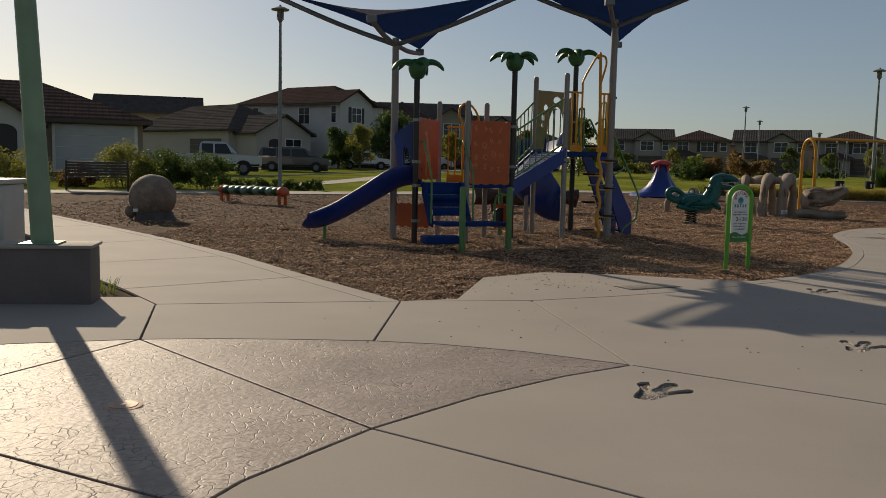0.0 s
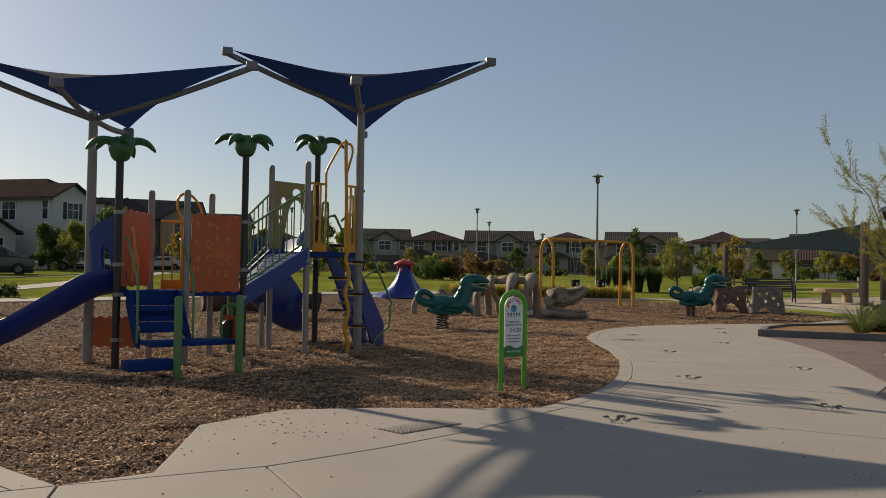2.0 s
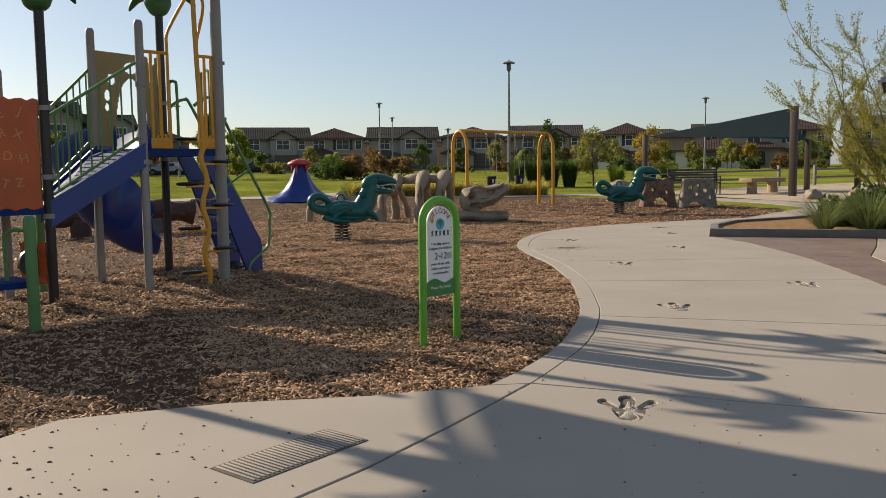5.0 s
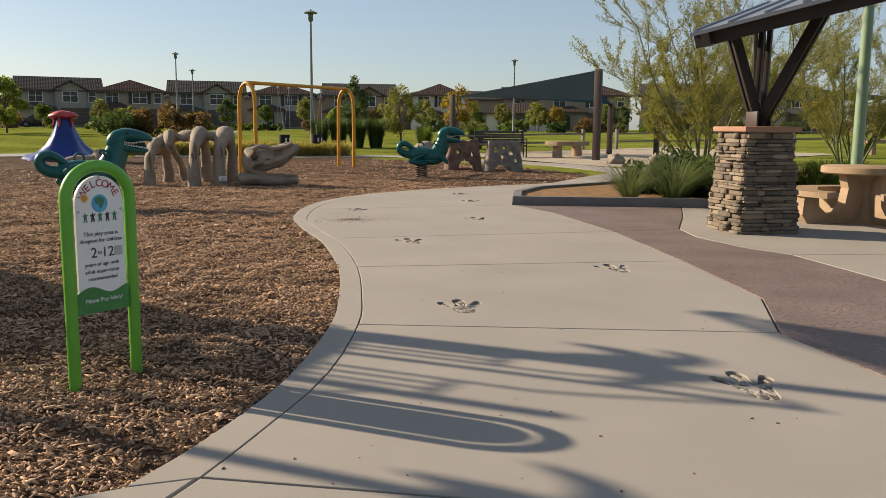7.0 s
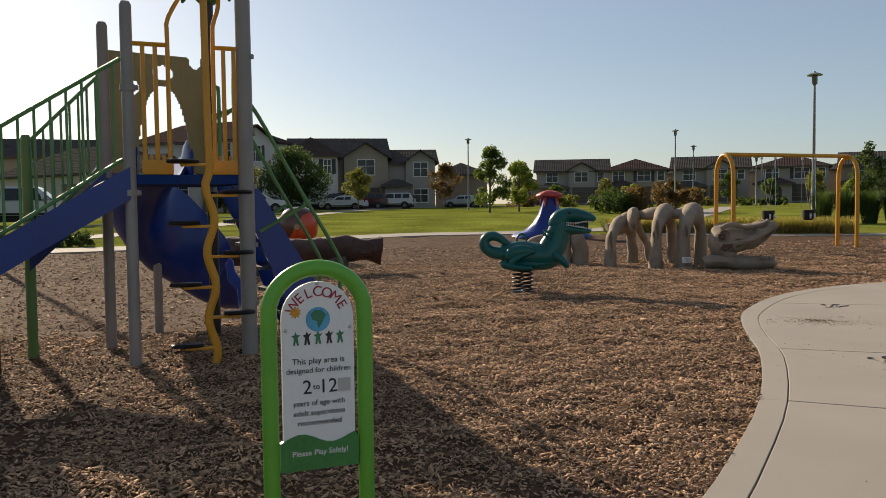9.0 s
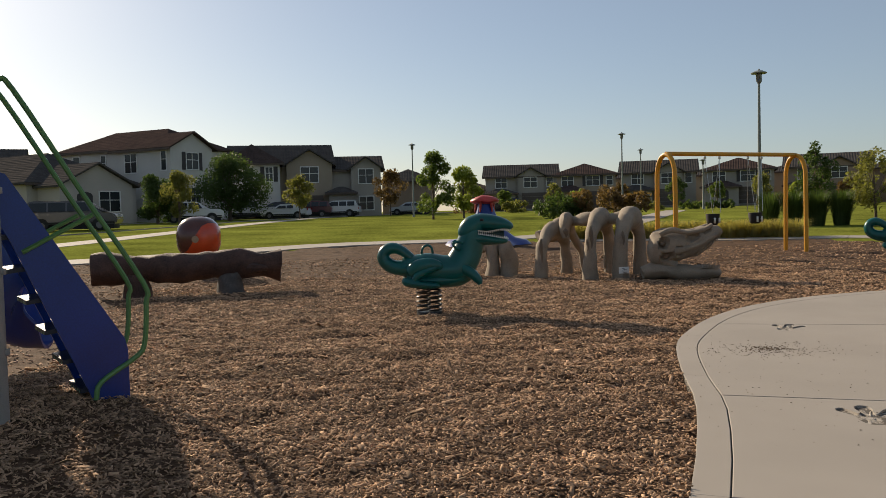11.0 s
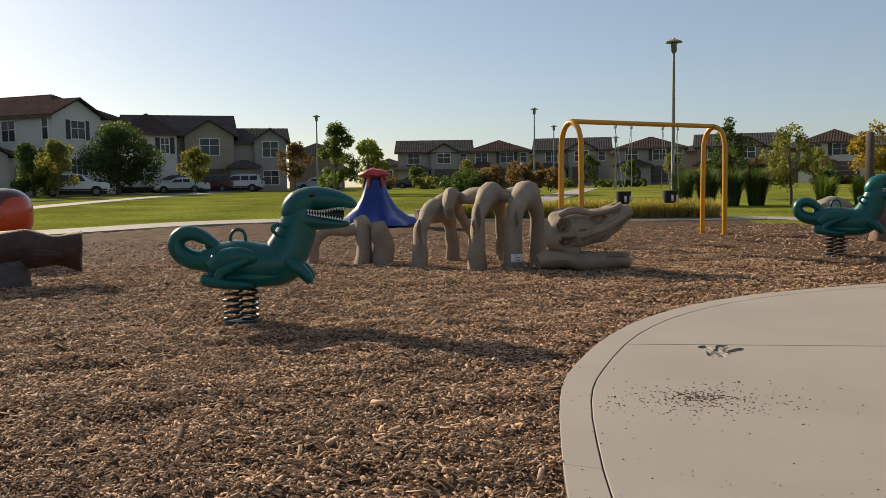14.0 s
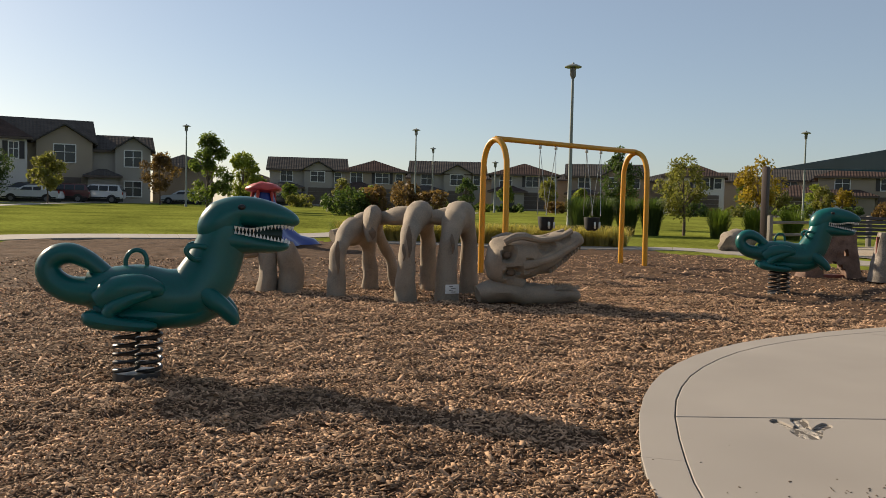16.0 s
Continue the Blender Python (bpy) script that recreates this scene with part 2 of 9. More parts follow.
def leaf_mat(name, col, amount=0.4, var=0.25):
    m = mat(name, col, 0.6, var=var, scale=1.0, fine=9, bump=0, island=0.35, spec=0.25)
    nt = m.node_tree
    tr = nt.nodes.new("ShaderNodeBsdfTranslucent")
    tr.inputs[0].default_value = (col[0] * 1.6, col[1] * 1.7, col[2] * 0.9, 1)
    ms = nt.nodes.new("ShaderNodeMixShader")
    ms.inputs[0].default_value = amount
    out = nt.nodes["Material Output"]
    nt.links.new(nt.nodes["Principled BSDF"].outputs[0], ms.inputs[1])
    nt.links.new(tr.outputs[0], ms.inputs[2])
    nt.links.new(ms.outputs[0], out.inputs[0])
    return m


M["leaf_dark"] = leaf_mat("dark_leaf", (0.06, 0.09, 0.03), 0.4)
M["leaf_mid"] = leaf_mat("green_leaf", (0.105, 0.14, 0.035))
M["leaf_light"] = leaf_mat("light_green_leaf", (0.2, 0.23, 0.05))
M["leaf_airy"] = leaf_mat("fine_yellow_green_leaf", (0.23, 0.21, 0.05), 0.35)
M["leaf_olive"] = leaf_mat("olive_leaf", (0.17, 0.165, 0.05))
M["leaf_yellow"] = leaf_mat("yellow_leaf", (0.27, 0.19, 0.03))
M["leaf_rust"] = leaf_mat("rust_leaf", (0.13, 0.08, 0.04))
M["grass_dry"] = leaf_mat("dry_grass", (0.33, 0.27, 0.10), 0.45)
M["grass_green"] = leaf_mat("green_grass", (0.10, 0.14, 0.03), 0.45)
M["grass_grey"] = leaf_mat("grey_green_blades", (0.14, 0.17, 0.085), 0.3)

# ---- helpers for shapes ----


def H(x, y):
    """Height of the ground: level by the playground, rising gently away from it."""
    r = math.hypot(x - 6, y - 16)
    return 1.1 * (1 - math.exp(-max(0.0, r - 12) ** 1.15 / 60))


def link_mesh(name, bm, material, smooth=True):
    me = bpy.data.meshes.new(name)
    bm.to_mesh(me)
    bm.free()
    for mm in (material if isinstance(material, (list, tuple)) else [material]):
        me.materials.append(mm)
    if smooth:
        me.polygons.foreach_set("use_smooth", [True] * len(me.polygons))
        me.set_sharp_from_angle(angle=radians(38))
    return new(name, me)


def part(name, bm, material, parent, label="", smooth=True):
    ob = link_mesh(name, bm, material, smooth)
    ob.parent = parent
    if label:
        ob["label"] = label
    return ob


def shared(name, me, parent, m=None, label=""):
    ob = new(name, me)
    ob.parent = parent
    if m is not None:
        ob.matrix_basis = m
    if label:
        ob["label"] = label
    return ob


def thing(name, m, label, category, group="", kind=""):
    ob = new(name)
    ob.matrix_world = m
    ob.empty_display_size = 0.2
    return tagged(ob, label, category, group, kind)


def from_arrays(name, verts, faces, material, parent=None, smooth=False):
    me = bpy.data.meshes.new(name)
    me.from_pydata([tuple(v) for v in verts], [], [tuple(f) for f in faces])
    for mm in (material if isinstance(material, (list, tuple)) else [material]):
        me.materials.append(mm)
    if smooth:
        me.polygons.foreach_set("use_smooth", [True] * len(me.polygons))
    ob = new(name, me)
    ob.parent = parent
    return ob


def quads_mesh(name, co, nv, faces_per, material):
    """One mesh of many alike pieces. co: pieces x verts x 3; faces_per: quads of one piece."""
    k = co.shape[0]
    me = bpy.data.meshes.new(name)
    fp = np.array(faces_per, dtype=np.int64)
    idx = (np.arange(k)[:, None, None] * nv + fp[None]).reshape(-1)
    nf = k * len(faces_per)
    w = fp.shape[1]
    me.vertices.add(k * nv)
    me.vertices.foreach_set("co", co.reshape(-1).astype(np.float32))
    me.loops.add(nf * w)
    me.loops.foreach_set("vertex_index", idx.astype(np.int32))
    me.polygons.add(nf)
    me.polygons.foreach_set("loop_start", np.arange(0, nf * w, w, dtype=np.int32))
    me.update(calc_edges=True)
    me.validate()
    me.materials.append(material)
    return me


def bm_box(bm, cx, cy, cz, sx, sy, sz, rot=None, bevel=0.0, seg=2):
    r = bmesh.ops.create_cube(bm, size=1.0)
    vs = r["verts"]
    bmesh.ops.scale(bm, vec=(sx, sy, sz), verts=vs)
    if bevel:
        es = list({e for v in vs for e in v.link_edges})
        rb = bmesh.ops.bevel(bm, geom=es, offset=bevel, segments=seg, affect='EDGES', profile=0.6)
        vs = list({v for f in rb["faces"] for v in f.verts} | {v for v in vs if v.is_valid})
    m = Matrix.Translation((cx, cy, cz)) @ (rot.to_4x4() if rot else Matrix.Identity(4))
    bmesh.ops.transform(bm, matrix=m, verts=vs)
    return vs


def box(sx, sy, sz, c=(0, 0, 0), bevel=0.0, rot=None):
    bm = bmesh.new()
    bm_box(bm, *c, sx, sy, sz, rot, bevel)
    return bm


def rz(a):
    return Matrix.Rotation(radians(a), 3, 'Z')


def smooth_path(pts, n):
    """Catmull-Rom through rows of numbers."""
    p = [np.array(q, float) for q in pts]
    p = [2 * p[0] - p[1]] + p + [2 * p[-1] - p[-2]]
    out = []
    for i in range(1, len(p) - 2):
        for k in range(n):
            t = k / n
            a, b, c, d = p[i - 1], p[i], p[i + 1], p[i + 2]
            out.append(0.5 * (2 * b + (c - a) * t + (2 * a - 5 * b + 4 * c - d) * t * t + (3 * b - a - 3 * c + d) * t ** 3))
    out.append(p[-2])
    return out


def loft(bm, rows, seg=14, n=4, caps=True, wob=0.0, side=None, seed=0.0):
    """A skin round a bent axis. Rows: x, y, z, half width (sideways), half height (across)."""
    pts = smooth_path(rows, n) if n > 1 else [np.array(r, float) for r in rows]
    rings = []
    prev = None
    for i, q in enumerate(pts):
        a, b = pts[max(0, i - 1)], pts[min(len(pts) - 1, i + 1)]
        d = Vector(b[:3] - a[:3])
        d = d.normalized() if d.length > 1e-6 else Vector((0, 0, 1))
        s = Vector(side) if side is not None else (prev if prev is not None else (Vector((0, 1, 0)) if abs(d.y) < 0.8 else Vector((1, 0, 0))))
        s = (s - d * s.dot(d)).normalized()
        prev = s
        u = d.cross(s)
        ring = []
        for k in range(seg):
            an = 2 * math.pi * k / seg
            v = Vector(q[:3]) + s * (math.cos(an) * q[3]) + u * (math.sin(an) * q[4])
            if wob:
                v += Vector(noise.noise_vector(v * 4.0 + Vector((seed, seed, 0)))) * wob
            ring.append(bm.verts.new(v))
        rings.append(ring)
    for r0, r1 in zip(rings, rings[1:]):
        for k in range(seg):
            bm.faces.new((r0[k], r0[(k + 1) % seg], r1[(k + 1) % seg], r1[k]))
    if caps:
        bm.faces.new(rings[0][::-1])
        bm.faces.new(rings[-1])
    return rings


def pipe(bm, pts, r, seg=8, n=4):
    loft(bm, [(*p, r, r) for p in pts], seg, n)


def pipe_bm(pts, r, seg=8, n=4):
    bm = bmesh.new()
    pipe(bm, pts, r, seg, n)
    bmesh.ops.recalc_face_normals(bm, faces=bm.faces)
    return bm


def blob(bm, c, r, sub=2, wob=0.1, f=3.0, seed=0.0):
    rr = bmesh.ops.create_icosphere(bm, subdivisions=sub, radius=1)
    for v in rr["verts"]:
        k = 1 + wob * noise.noise(v.co * f + Vector((seed, seed * 2, 0)))
        v.co = Vector((c[0] + v.co.x * r[0] * k, c[1] + v.co.y * r[1] * k, c[2] + v.co.z * r[2] * k))
    return rr["verts"]


def prism(bm, poly, z0, z1):
    """An upright prism on a plan outline."""
    lo = [bm.verts.new((x, y, z0)) for x, y in poly]
    hi = [bm.verts.new((x, y, z1)) for x, y in poly]
    n = len(poly)
    bm.faces.new(hi)
    bm.faces.new(lo[::-1])
    for i in range(n):
        bm.faces.new((lo[i], lo[(i + 1) % n], hi[(i + 1) % n], hi[i]))


def plate(bm, poly, y0, y1):
    """A board standing upright: outline in x, z; thickness in y."""
    a = [bm.verts.new((x, y0, z)) for x, z in poly]
    b = [bm.verts.new((x, y1, z)) for x, z in poly]
    n = len(poly)
    bm.faces.new(a)
    bm.faces.new(b[::-1])
    for i in range(n):
        bm.faces.new((a[i], b[i], b[(i + 1) % n], a[(i + 1) % n]))
    bmesh.ops.recalc_face_normals(bm, faces=bm.faces)


def text_part(body, size, m, material, parent, thick=0.001, align='CENTER'):
    cu = bpy.data.curves.new("lettering", 'FONT')
    cu.body, cu.size, cu.align_x, cu.align_y, cu.extrude = body, size, align, 'CENTER', thick
    tmp = new("lettering_curve", cu)
    bpy.context.view_layer.update()
    me = bpy.data.meshes.new_from_object(tmp.evaluated_get(bpy.context.evaluated_depsgraph_get()))
    bpy.data.objects.remove(tmp)
    bpy.data.curves.remove(cu)
    me.materials.clear()
    me.materials.append(material)
    ob = new("lettering", me)
    ob.parent = parent
    ob.matrix_basis = m
    return ob

# ---- ground ----
CHIP_FRONT = [(-14.5, 24.2), (-11.2, 20.9), (-8.47, 18.11), (-6.57, 16.26), (-4.31, 13.73), (-2.62, 11.6), (-1.27, 9.65), (-0.09, 8.03), (0.44, 8.26),
              (0.72, 9.9), (1.5, 10.55), (2.4, 10.5), (3.2, 10.3), (3.95, 10.22)]
CURB_OUT = [(3.95, 10.22), (4.34, 10.51), (4.99, 11.12), (5.73, 12.06), (6.18, 12.79), (6.89, 14.13), (7.55, 15.75), (7.84, 16.75), (8.2, 17.9),
            (8.55, 18.68), (9.32, 19.87), (10.25, 20.85), (11.5, 21.65), (13.2, 22.15), (15.5, 22.4), (18.0, 22.3)]
CURB_IN = [(4.2, 10.15), (4.6, 10.5), (5.22, 11.1), (5.93, 11.99), (6.4, 12.7), (7.1, 14.03), (7.76, 15.6), (8.04, 16.62), (8.4, 17.75),
           (8.78, 18.52), (9.52, 19.68), (10.42, 20.62), (11.62, 21.38), (13.25, 21.87), (15.5, 22.1), (18.0, 22.0)]
BACK = [(18.0, 22.3), (19.6, 24.0), (20.1, 27.0), (19.6, 30.0), (18.9, 32.3), (18.3, 34.0), (16.5, 34.9), (14.0, 36.2), (11.2, 37.6), (8.5, 38.7),
        (6.2, 38.6), (4.0, 38.1), (1.0, 35.6), (-1.7, 33.4), (-5.0, 31.4), (-8.5, 29.2), (-11.0, 27.2), (-14.5, 24.2)]
CURB_IN = [tuple(o + (i - o) * (1.0 if k < 3 else 0.88 if k == 3 else 0.74) for o, i in zip(a, b)) for k, (a, b) in enumerate(zip(CURB_OUT, CURB_IN))]


def rounded(pts, n=3):
    return [tuple(float(v) for v in q) for q in smooth_path(pts, n)]


CURB_OUT, CURB_IN = rounded(CURB_OUT), rounded(CURB_IN)
BED = CHIP_FRONT + CURB_OUT[1:] + BACK[1:-1]


def inside(x, y, poly):
    c = False
    for (x0, y0), (x1, y1) in zip(poly, poly[1:] + poly[:1]):
        if (y0 > y) != (y1 > y) and x < (x1 - x0) * (y - y0) / (y1 - y0) + x0:
            c = not c
    return c


def sheet(name, xs, ys, zf, material, keep=None):
    xs, ys = list(xs), list(ys)
    verts = [(x, y, zf(x, y)) for y in ys for x in xs]
    nx = len(xs)
    faces = []
    for j in range(len(ys) - 1):
        for i in range(nx - 1):
            if keep is None or keep(0.5 * (xs[i] + xs[i + 1]), 0.5 * (ys[j] + ys[j + 1])):
                faces.append((j * nx + i, j * nx + i + 1, (j + 1) * nx + i + 1, (j + 1) * nx + i))
    return from_arrays(name, verts, faces, material, smooth=True)


gx = [-2500, -900, -400, -220, -150, -110] + list(np.arange(-90, -30, 4.0)) + list(np.arange(-30, 42, 0.8)) + list(np.arange(42, 131, 4.0)) + [150, 190, 260, 420, 900, 2500]
gy = [-2000, -600, -200, -90] + list(np.arange(-60, -6, 4.0)) + list(np.arange(-6, 60, 0.8)) + list(np.arange(60, 171, 4.0)) + [190, 230, 320, 600, 1200, 3000]
PAVED = [(-12.5, 19.7), (-7.5, 14.6), (-2.24, 7.5), (-9, 6), (-10, -5), (17, -5), (25, 12), (21, 18), (15, 16), (12.5, 18.3), (15, 20.2), (19, 21.2)]


def ground_z(x, y):
    low = inside(x, y, BED) or inside(x, y, PAVED) or (-9 < x < 20 and -4 < y < 16)
    return H(x, y) + (-0.15 if low else -0.02) + 0.02 * noise.noise(Vector((x * 0.15, y * 0.15, 0)))


ground = sheet("ground", gx, gy, ground_z, M["lawn"])
tagged(ground, "mown green lawn, slightly uneven, sloping up to the street", "lawn", kind="structure")


def chip_z(x, y):
    v = Vector((x, y, 0))
    heap = 0.11 * math.exp(-((x - 2.7) ** 2 + (y - 16.2) ** 2) / 1.6)   # chips heaped under the upper deck
    return H(x, y) - 0.035 + heap + 0.03 * noise.noise(v * 1.3) + 0.034 * noise.noise(v * 3.3) + 0.02 * noise.noise(v * 7.0)


def near_bed(x, y):
    return inside(x, y, BED) or any(inside(x + a, y + b, BED) for a, b in ((0.3, 0), (-0.3, 0), (0, 0.3), (0, -0.3)))


bed = sheet("chip_bed", np.arange(-15, 21, 0.12), np.arange(7.6, 39.4, 0.12), chip_z, M["chip_bed"], near_bed)
tagged(bed, "loose brown wood-chip play surface with scuffed hollows", "wood chips", kind="structure")


def chip_scatter(n, box_, size, seed):
    rng = np.random.default_rng(seed)
    pts = np.empty((0, 2))
    while len(pts) < n:
        p = np.stack([rng.uniform(box_[0], box_[1], n), rng.uniform(box_[2], box_[3], n)], 1)
        ok = np.zeros(len(p), bool)
        x, y = p[:, 0], p[:, 1]
        for (x0, y0), (x1, y1) in zip(BED, BED[1:] + BED[:1]):
            if y0 == y1:
                continue
            ok ^= ((y0 > y) != (y1 > y)) & (x < (x1 - x0) * (y - y0) / (y1 - y0) + x0)
        pts = np.concatenate([pts, p[ok]])
    pts = pts[:n]
    z = np.array([chip_z(x, y) for x, y in pts])
    ln = np.exp(rng.normal(-0.15, 0.42, n)) * size
    wd = ln * rng.uniform(0.15, 0.45, n)
    th = rng.uniform(0.003, 0.007, n) * size / 0.03
    base = np.array([(-1, -1, -1), (1, -0.7, -1), (1, 1, -1), (-1, 0.8, -1), (-0.9, -0.9, 1), (0.9, -0.6, 1), (0.95, 0.9, 1), (-0.9, 0.7, 1)], float)
    co = base[None] * np.stack([ln, wd, th], 1)[:, None, :]
    ax, ay, az = rng.normal(0, 0.45, n), rng.normal(0, 0.35, n), rng.uniform(0, 2 * math.pi, n)
    c, s = np.cos(ax)[:, None], np.sin(ax)[:, None]
    co[:, :, 1], co[:, :, 2] = co[:, :, 1] * c - co[:, :, 2] * s, co[:, :, 1] * s + co[:, :, 2] * c
    c, s = np.cos(ay)[:, None], np.sin(ay)[:, None]
    co[:, :, 0], co[:, :, 2] = co[:, :, 0] * c + co[:, :, 2] * s, -co[:, :, 0] * s + co[:, :, 2] * c
    c, s = np.cos(az)[:, None], np.sin(az)[:, None]
    co[:, :, 0], co[:, :, 1] = co[:, :, 0] * c - co[:, :, 1] * s, co[:, :, 0] * s + co[:, :, 1] * c
    co += np.stack([pts[:, 0], pts[:, 1], z + 0.006 + rng.uniform(0, 0.012, n)], 1)[:, None, :]
    return co


CHIP_FACES = [(4, 5, 6, 7), (0, 1, 5, 4), (1, 2, 6, 5), (2, 3, 7, 6), (3, 0, 4, 7)]
for n, b, size, seed in ((115000, (2.5, 11.5, 10, 21.5), 0.0135, 1), (75000, (1.5, 14.5, 21, 28), 0.0165, 4), (48000, (-5, 3.5, 8, 17.5), 0.0165, 2), (37000, (-10, 20, 16.5, 33), 0.024, 3)):
    chips = new("wood_chips", quads_mesh("wood_chips", chip_scatter(n, b, size, seed), 8, CHIP_FACES, M["chip"]))
    tagged(chips, "loose weathered brown wood chips lying on the play bed", "wood chips", kind="stuff")

# ---- paving ----
pavement = thing("pavement", pose(0, 0, 0), "pale grey broom-finished concrete paving in jointed slabs", "pavement", kind="structure")


SLABS = []


def inset(poly, d):
    n = len(poly)
    area = sum(poly[i][0] * poly[(i + 1) % n][1] - poly[(i + 1) % n][0] * poly[i][1] for i in range(n))
    sg = 1 if area > 0 else -1
    out = []
    for i in range(n):
        p0, p1, p2 = Vector(poly[i - 1]), Vector(poly[i]), Vector(poly[(i + 1) % n])
        e0, e1 = (p1 - p0).normalized(), (p2 - p1).normalized()
        n0, n1 = Vector((-e0.y, e0.x)) * sg, Vector((-e1.y, e1.x)) * sg
        b = n0 + n1
        k = max(0.35, b.length_squared / 2)
        out.append(tuple(p1 + b * (d / k)))
    return out if sg > 0 else out[::-1]


def slab(poly, material="concrete", top=0.0, gap=0.008, thick=0.12, name="slab", parent=None, bev=0.005):
    bm = bmesh.new()
    a, m_, b = inset(poly, gap), inset(poly, gap + 0.3 * bev), inset(poly, gap + bev)
    rows = [(a, top - thick), (a, top - bev), (m_, top - 0.3 * bev), (b, top)]
    rings = [[bm.verts.new((x, y, z + H(x, y))) for x, y in q] for q, z in rows]
    n = len(a)
    for r0, r1 in zip(rings, rings[1:]):
        for i in range(n):
            bm.faces.new((r0[i], r0[(i + 1) % n], r1[(i + 1) % n], r1[i]))
    f = bm.faces.new(rings[-1])
    bmesh.ops.triangulate(bm, faces=[f])
    ob = part(name, bm, M[material], parent or pavement, smooth=False)
    SLABS.append((poly, ob))
    return ob


def arc(cx, cy, r, a0, a1, n):
    return [(cx + r * math.cos(radians(a0 + (a1 - a0) * i / n)), cy + r * math.sin(radians(a0 + (a1 - a0) * i / n))) for i in range(n + 1)]


J1, J2, J3, J4, J5, J6, J7 = (-2.24, 7.5), (-0.09, 8.03), (-0.14, 6.19), (-1.78, 5.97), (0.09, 4.07), (1.63, 5.65), (1.17, 8.27)
ARC_A = [J4, (-1.25, 6.1), (-0.7, 6.17), J3]
ARC_B = [J3, (0.35, 6.14), (0.95, 5.97), J6]
ARC_C = [J6, (1.15, 5.3), (0.6, 4.75), J5]
slab([J1, J2] + ARC_A[::-1])
slab([J2, J7, J6] + ARC_B[::-1][1:])
slab([J2, (0.44, 8.26), (0.72, 9.9), (1.5, 10.55), (2.4, 10.5), (3.2, 10.3), (3.95, 10.22), (4.2, 10.15), (3.47, 9.6), (2.79, 9.12), (2.0, 8.66), J7])
slab(ARC_A + ARC_B[1:] + ARC_C[1:], "stamped")
slab([J4, J5, (-0.33, 3.31), (-0.42, 3.03), (-2.37, 3.95)], "stamped")
slab([(-2.54, 5.64), J4, (-2.37, 3.95), (-3.4, 3.6), (-5.4, 3.6), (-4.2, 4.6)], "stamped")
slab([(-2.37, 3.95), (-0.42, 3.03), (-0.62, 2.4), (-0.75, -0.5), (-5.4, -0.5), (-5.4, 3.6), (-3.4, 3.6)], "stamped")
slab([J5, (1.07, 3.41), (2.2, 2.6), (2.0, -0.5), (-0.75, -0.5), (-0.62, 2.4), (-0.42, 3.03), (-0.33, 3.31)])
slab([J6, (2.83, 4.91), (4.6, 3.7), (4.6, -0.5), (2.0, -0.5), (2.2, 2.6), (1.07, 3.41), J5] + ARC_C[::-1][1:-1])
slab([J7, (2.0, 8.66), (2.79, 9.12), (3.47, 9.6), (4.2, 10.15), (5.65, 8.74), (6.6, 7.8), (4.6, 3.7), (2.83, 4.91), J6])
slab([J1, J4, (-2.54, 5.64), (-4.2, 4.6), (-6.8, 6.4), (-5.0, 7.3), (-2.52, 7.87)])
# left path
LO = [(-2.24, 7.5), (-2.885, 8.34), (-4.4, 10.09), (-5.5, 12.4), (-7.5, 14.6), (-9.6, 16.8), (-12.5, 19.7)]
LI = [(-0.09, 8.03), (-1.27, 9.65), (-2.62, 11.6), (-4.31, 13.73), (-6.57, 16.26), (-8.47, 18.11), (-11.2, 20.9)]
for i in range(6):
    a, b = Vector(LI[i]), Vector(LI[i + 1])
    c, d = Vector(LO[i + 1]), Vector(LO[i])
    e, f = b + (c - b) * 0.11, a + (d - a) * 0.11
    slab([tuple(a), tuple(b), tuple(e), tuple(f)], gap=0.003)
    slab([tuple(f), tuple(e), tuple(c), tuple(d)])
# curb band along the wood chips
def band(a, b, cuts, **kw):
    for i0, i1 in zip(cuts, cuts[1:]):
        slab(a[i0:i1 + 1] + b[i0:i1 + 1][::-1], **kw)


band(CURB_OUT, CURB_IN, [0, 9, 15, 21, 27, 36, 45], gap=0.0, bev=0.003)
# right walkway
slab(CURB_IN[0:10] + [(8.1, 10.3), (7.6, 9.2), (6.6, 7.8), (5.65, 8.74)])
slab(CURB_IN[9:16] + [(10.0, 12.65), (9.0, 11.05), (8.1, 10.3)])
slab(CURB_IN[15:20] + [(11.2, 14.75), (10.6, 13.7), (10.0, 12.65)])
slab(CURB_IN[19:30] + [(12.5, 18.35), (12.2, 17.0), (11.2, 14.75)])
slab(CURB_IN[29:40] + [(14.6, 20.2), (13.4, 19.4), (12.5, 18.35)])
slab(CURB_IN[39:46] + [(20.5, 21.2), (18.7, 21.1), (16.55, 20.5), (14.6, 20.2)])
slab([(12.5, 18.35), (14.75, 16.55), (13.5, 15.5), (12.2, 14.5), (11.2, 14.75), (12.2, 17.0)], "stamped_red")
slab([(11.2, 14.75), (12.2, 14.5), (11.68, 13.8), (11.38, 12.9), (11.35, 12.3), (10.9, 11.43), (10.64, 10.93), (10.0, 12.65), (10.6, 13.7)], "stamped_red")
slab([(10.0, 12.65), (10.64, 10.93), (9.8, 9.6), (8.6, 8.2), (7.2, 6.8), (4.6, 3.7), (6.6, 7.8), (7.6, 9.2), (8.1, 10.3), (9.0, 11.05)], "stamped_red")
slab([(11.35, 12.3), (12.9, 11.4), (14.2, 12.07), (13.5, 15.5), (12.2, 14.5), (11.68, 13.8), (11.38, 12.9)])
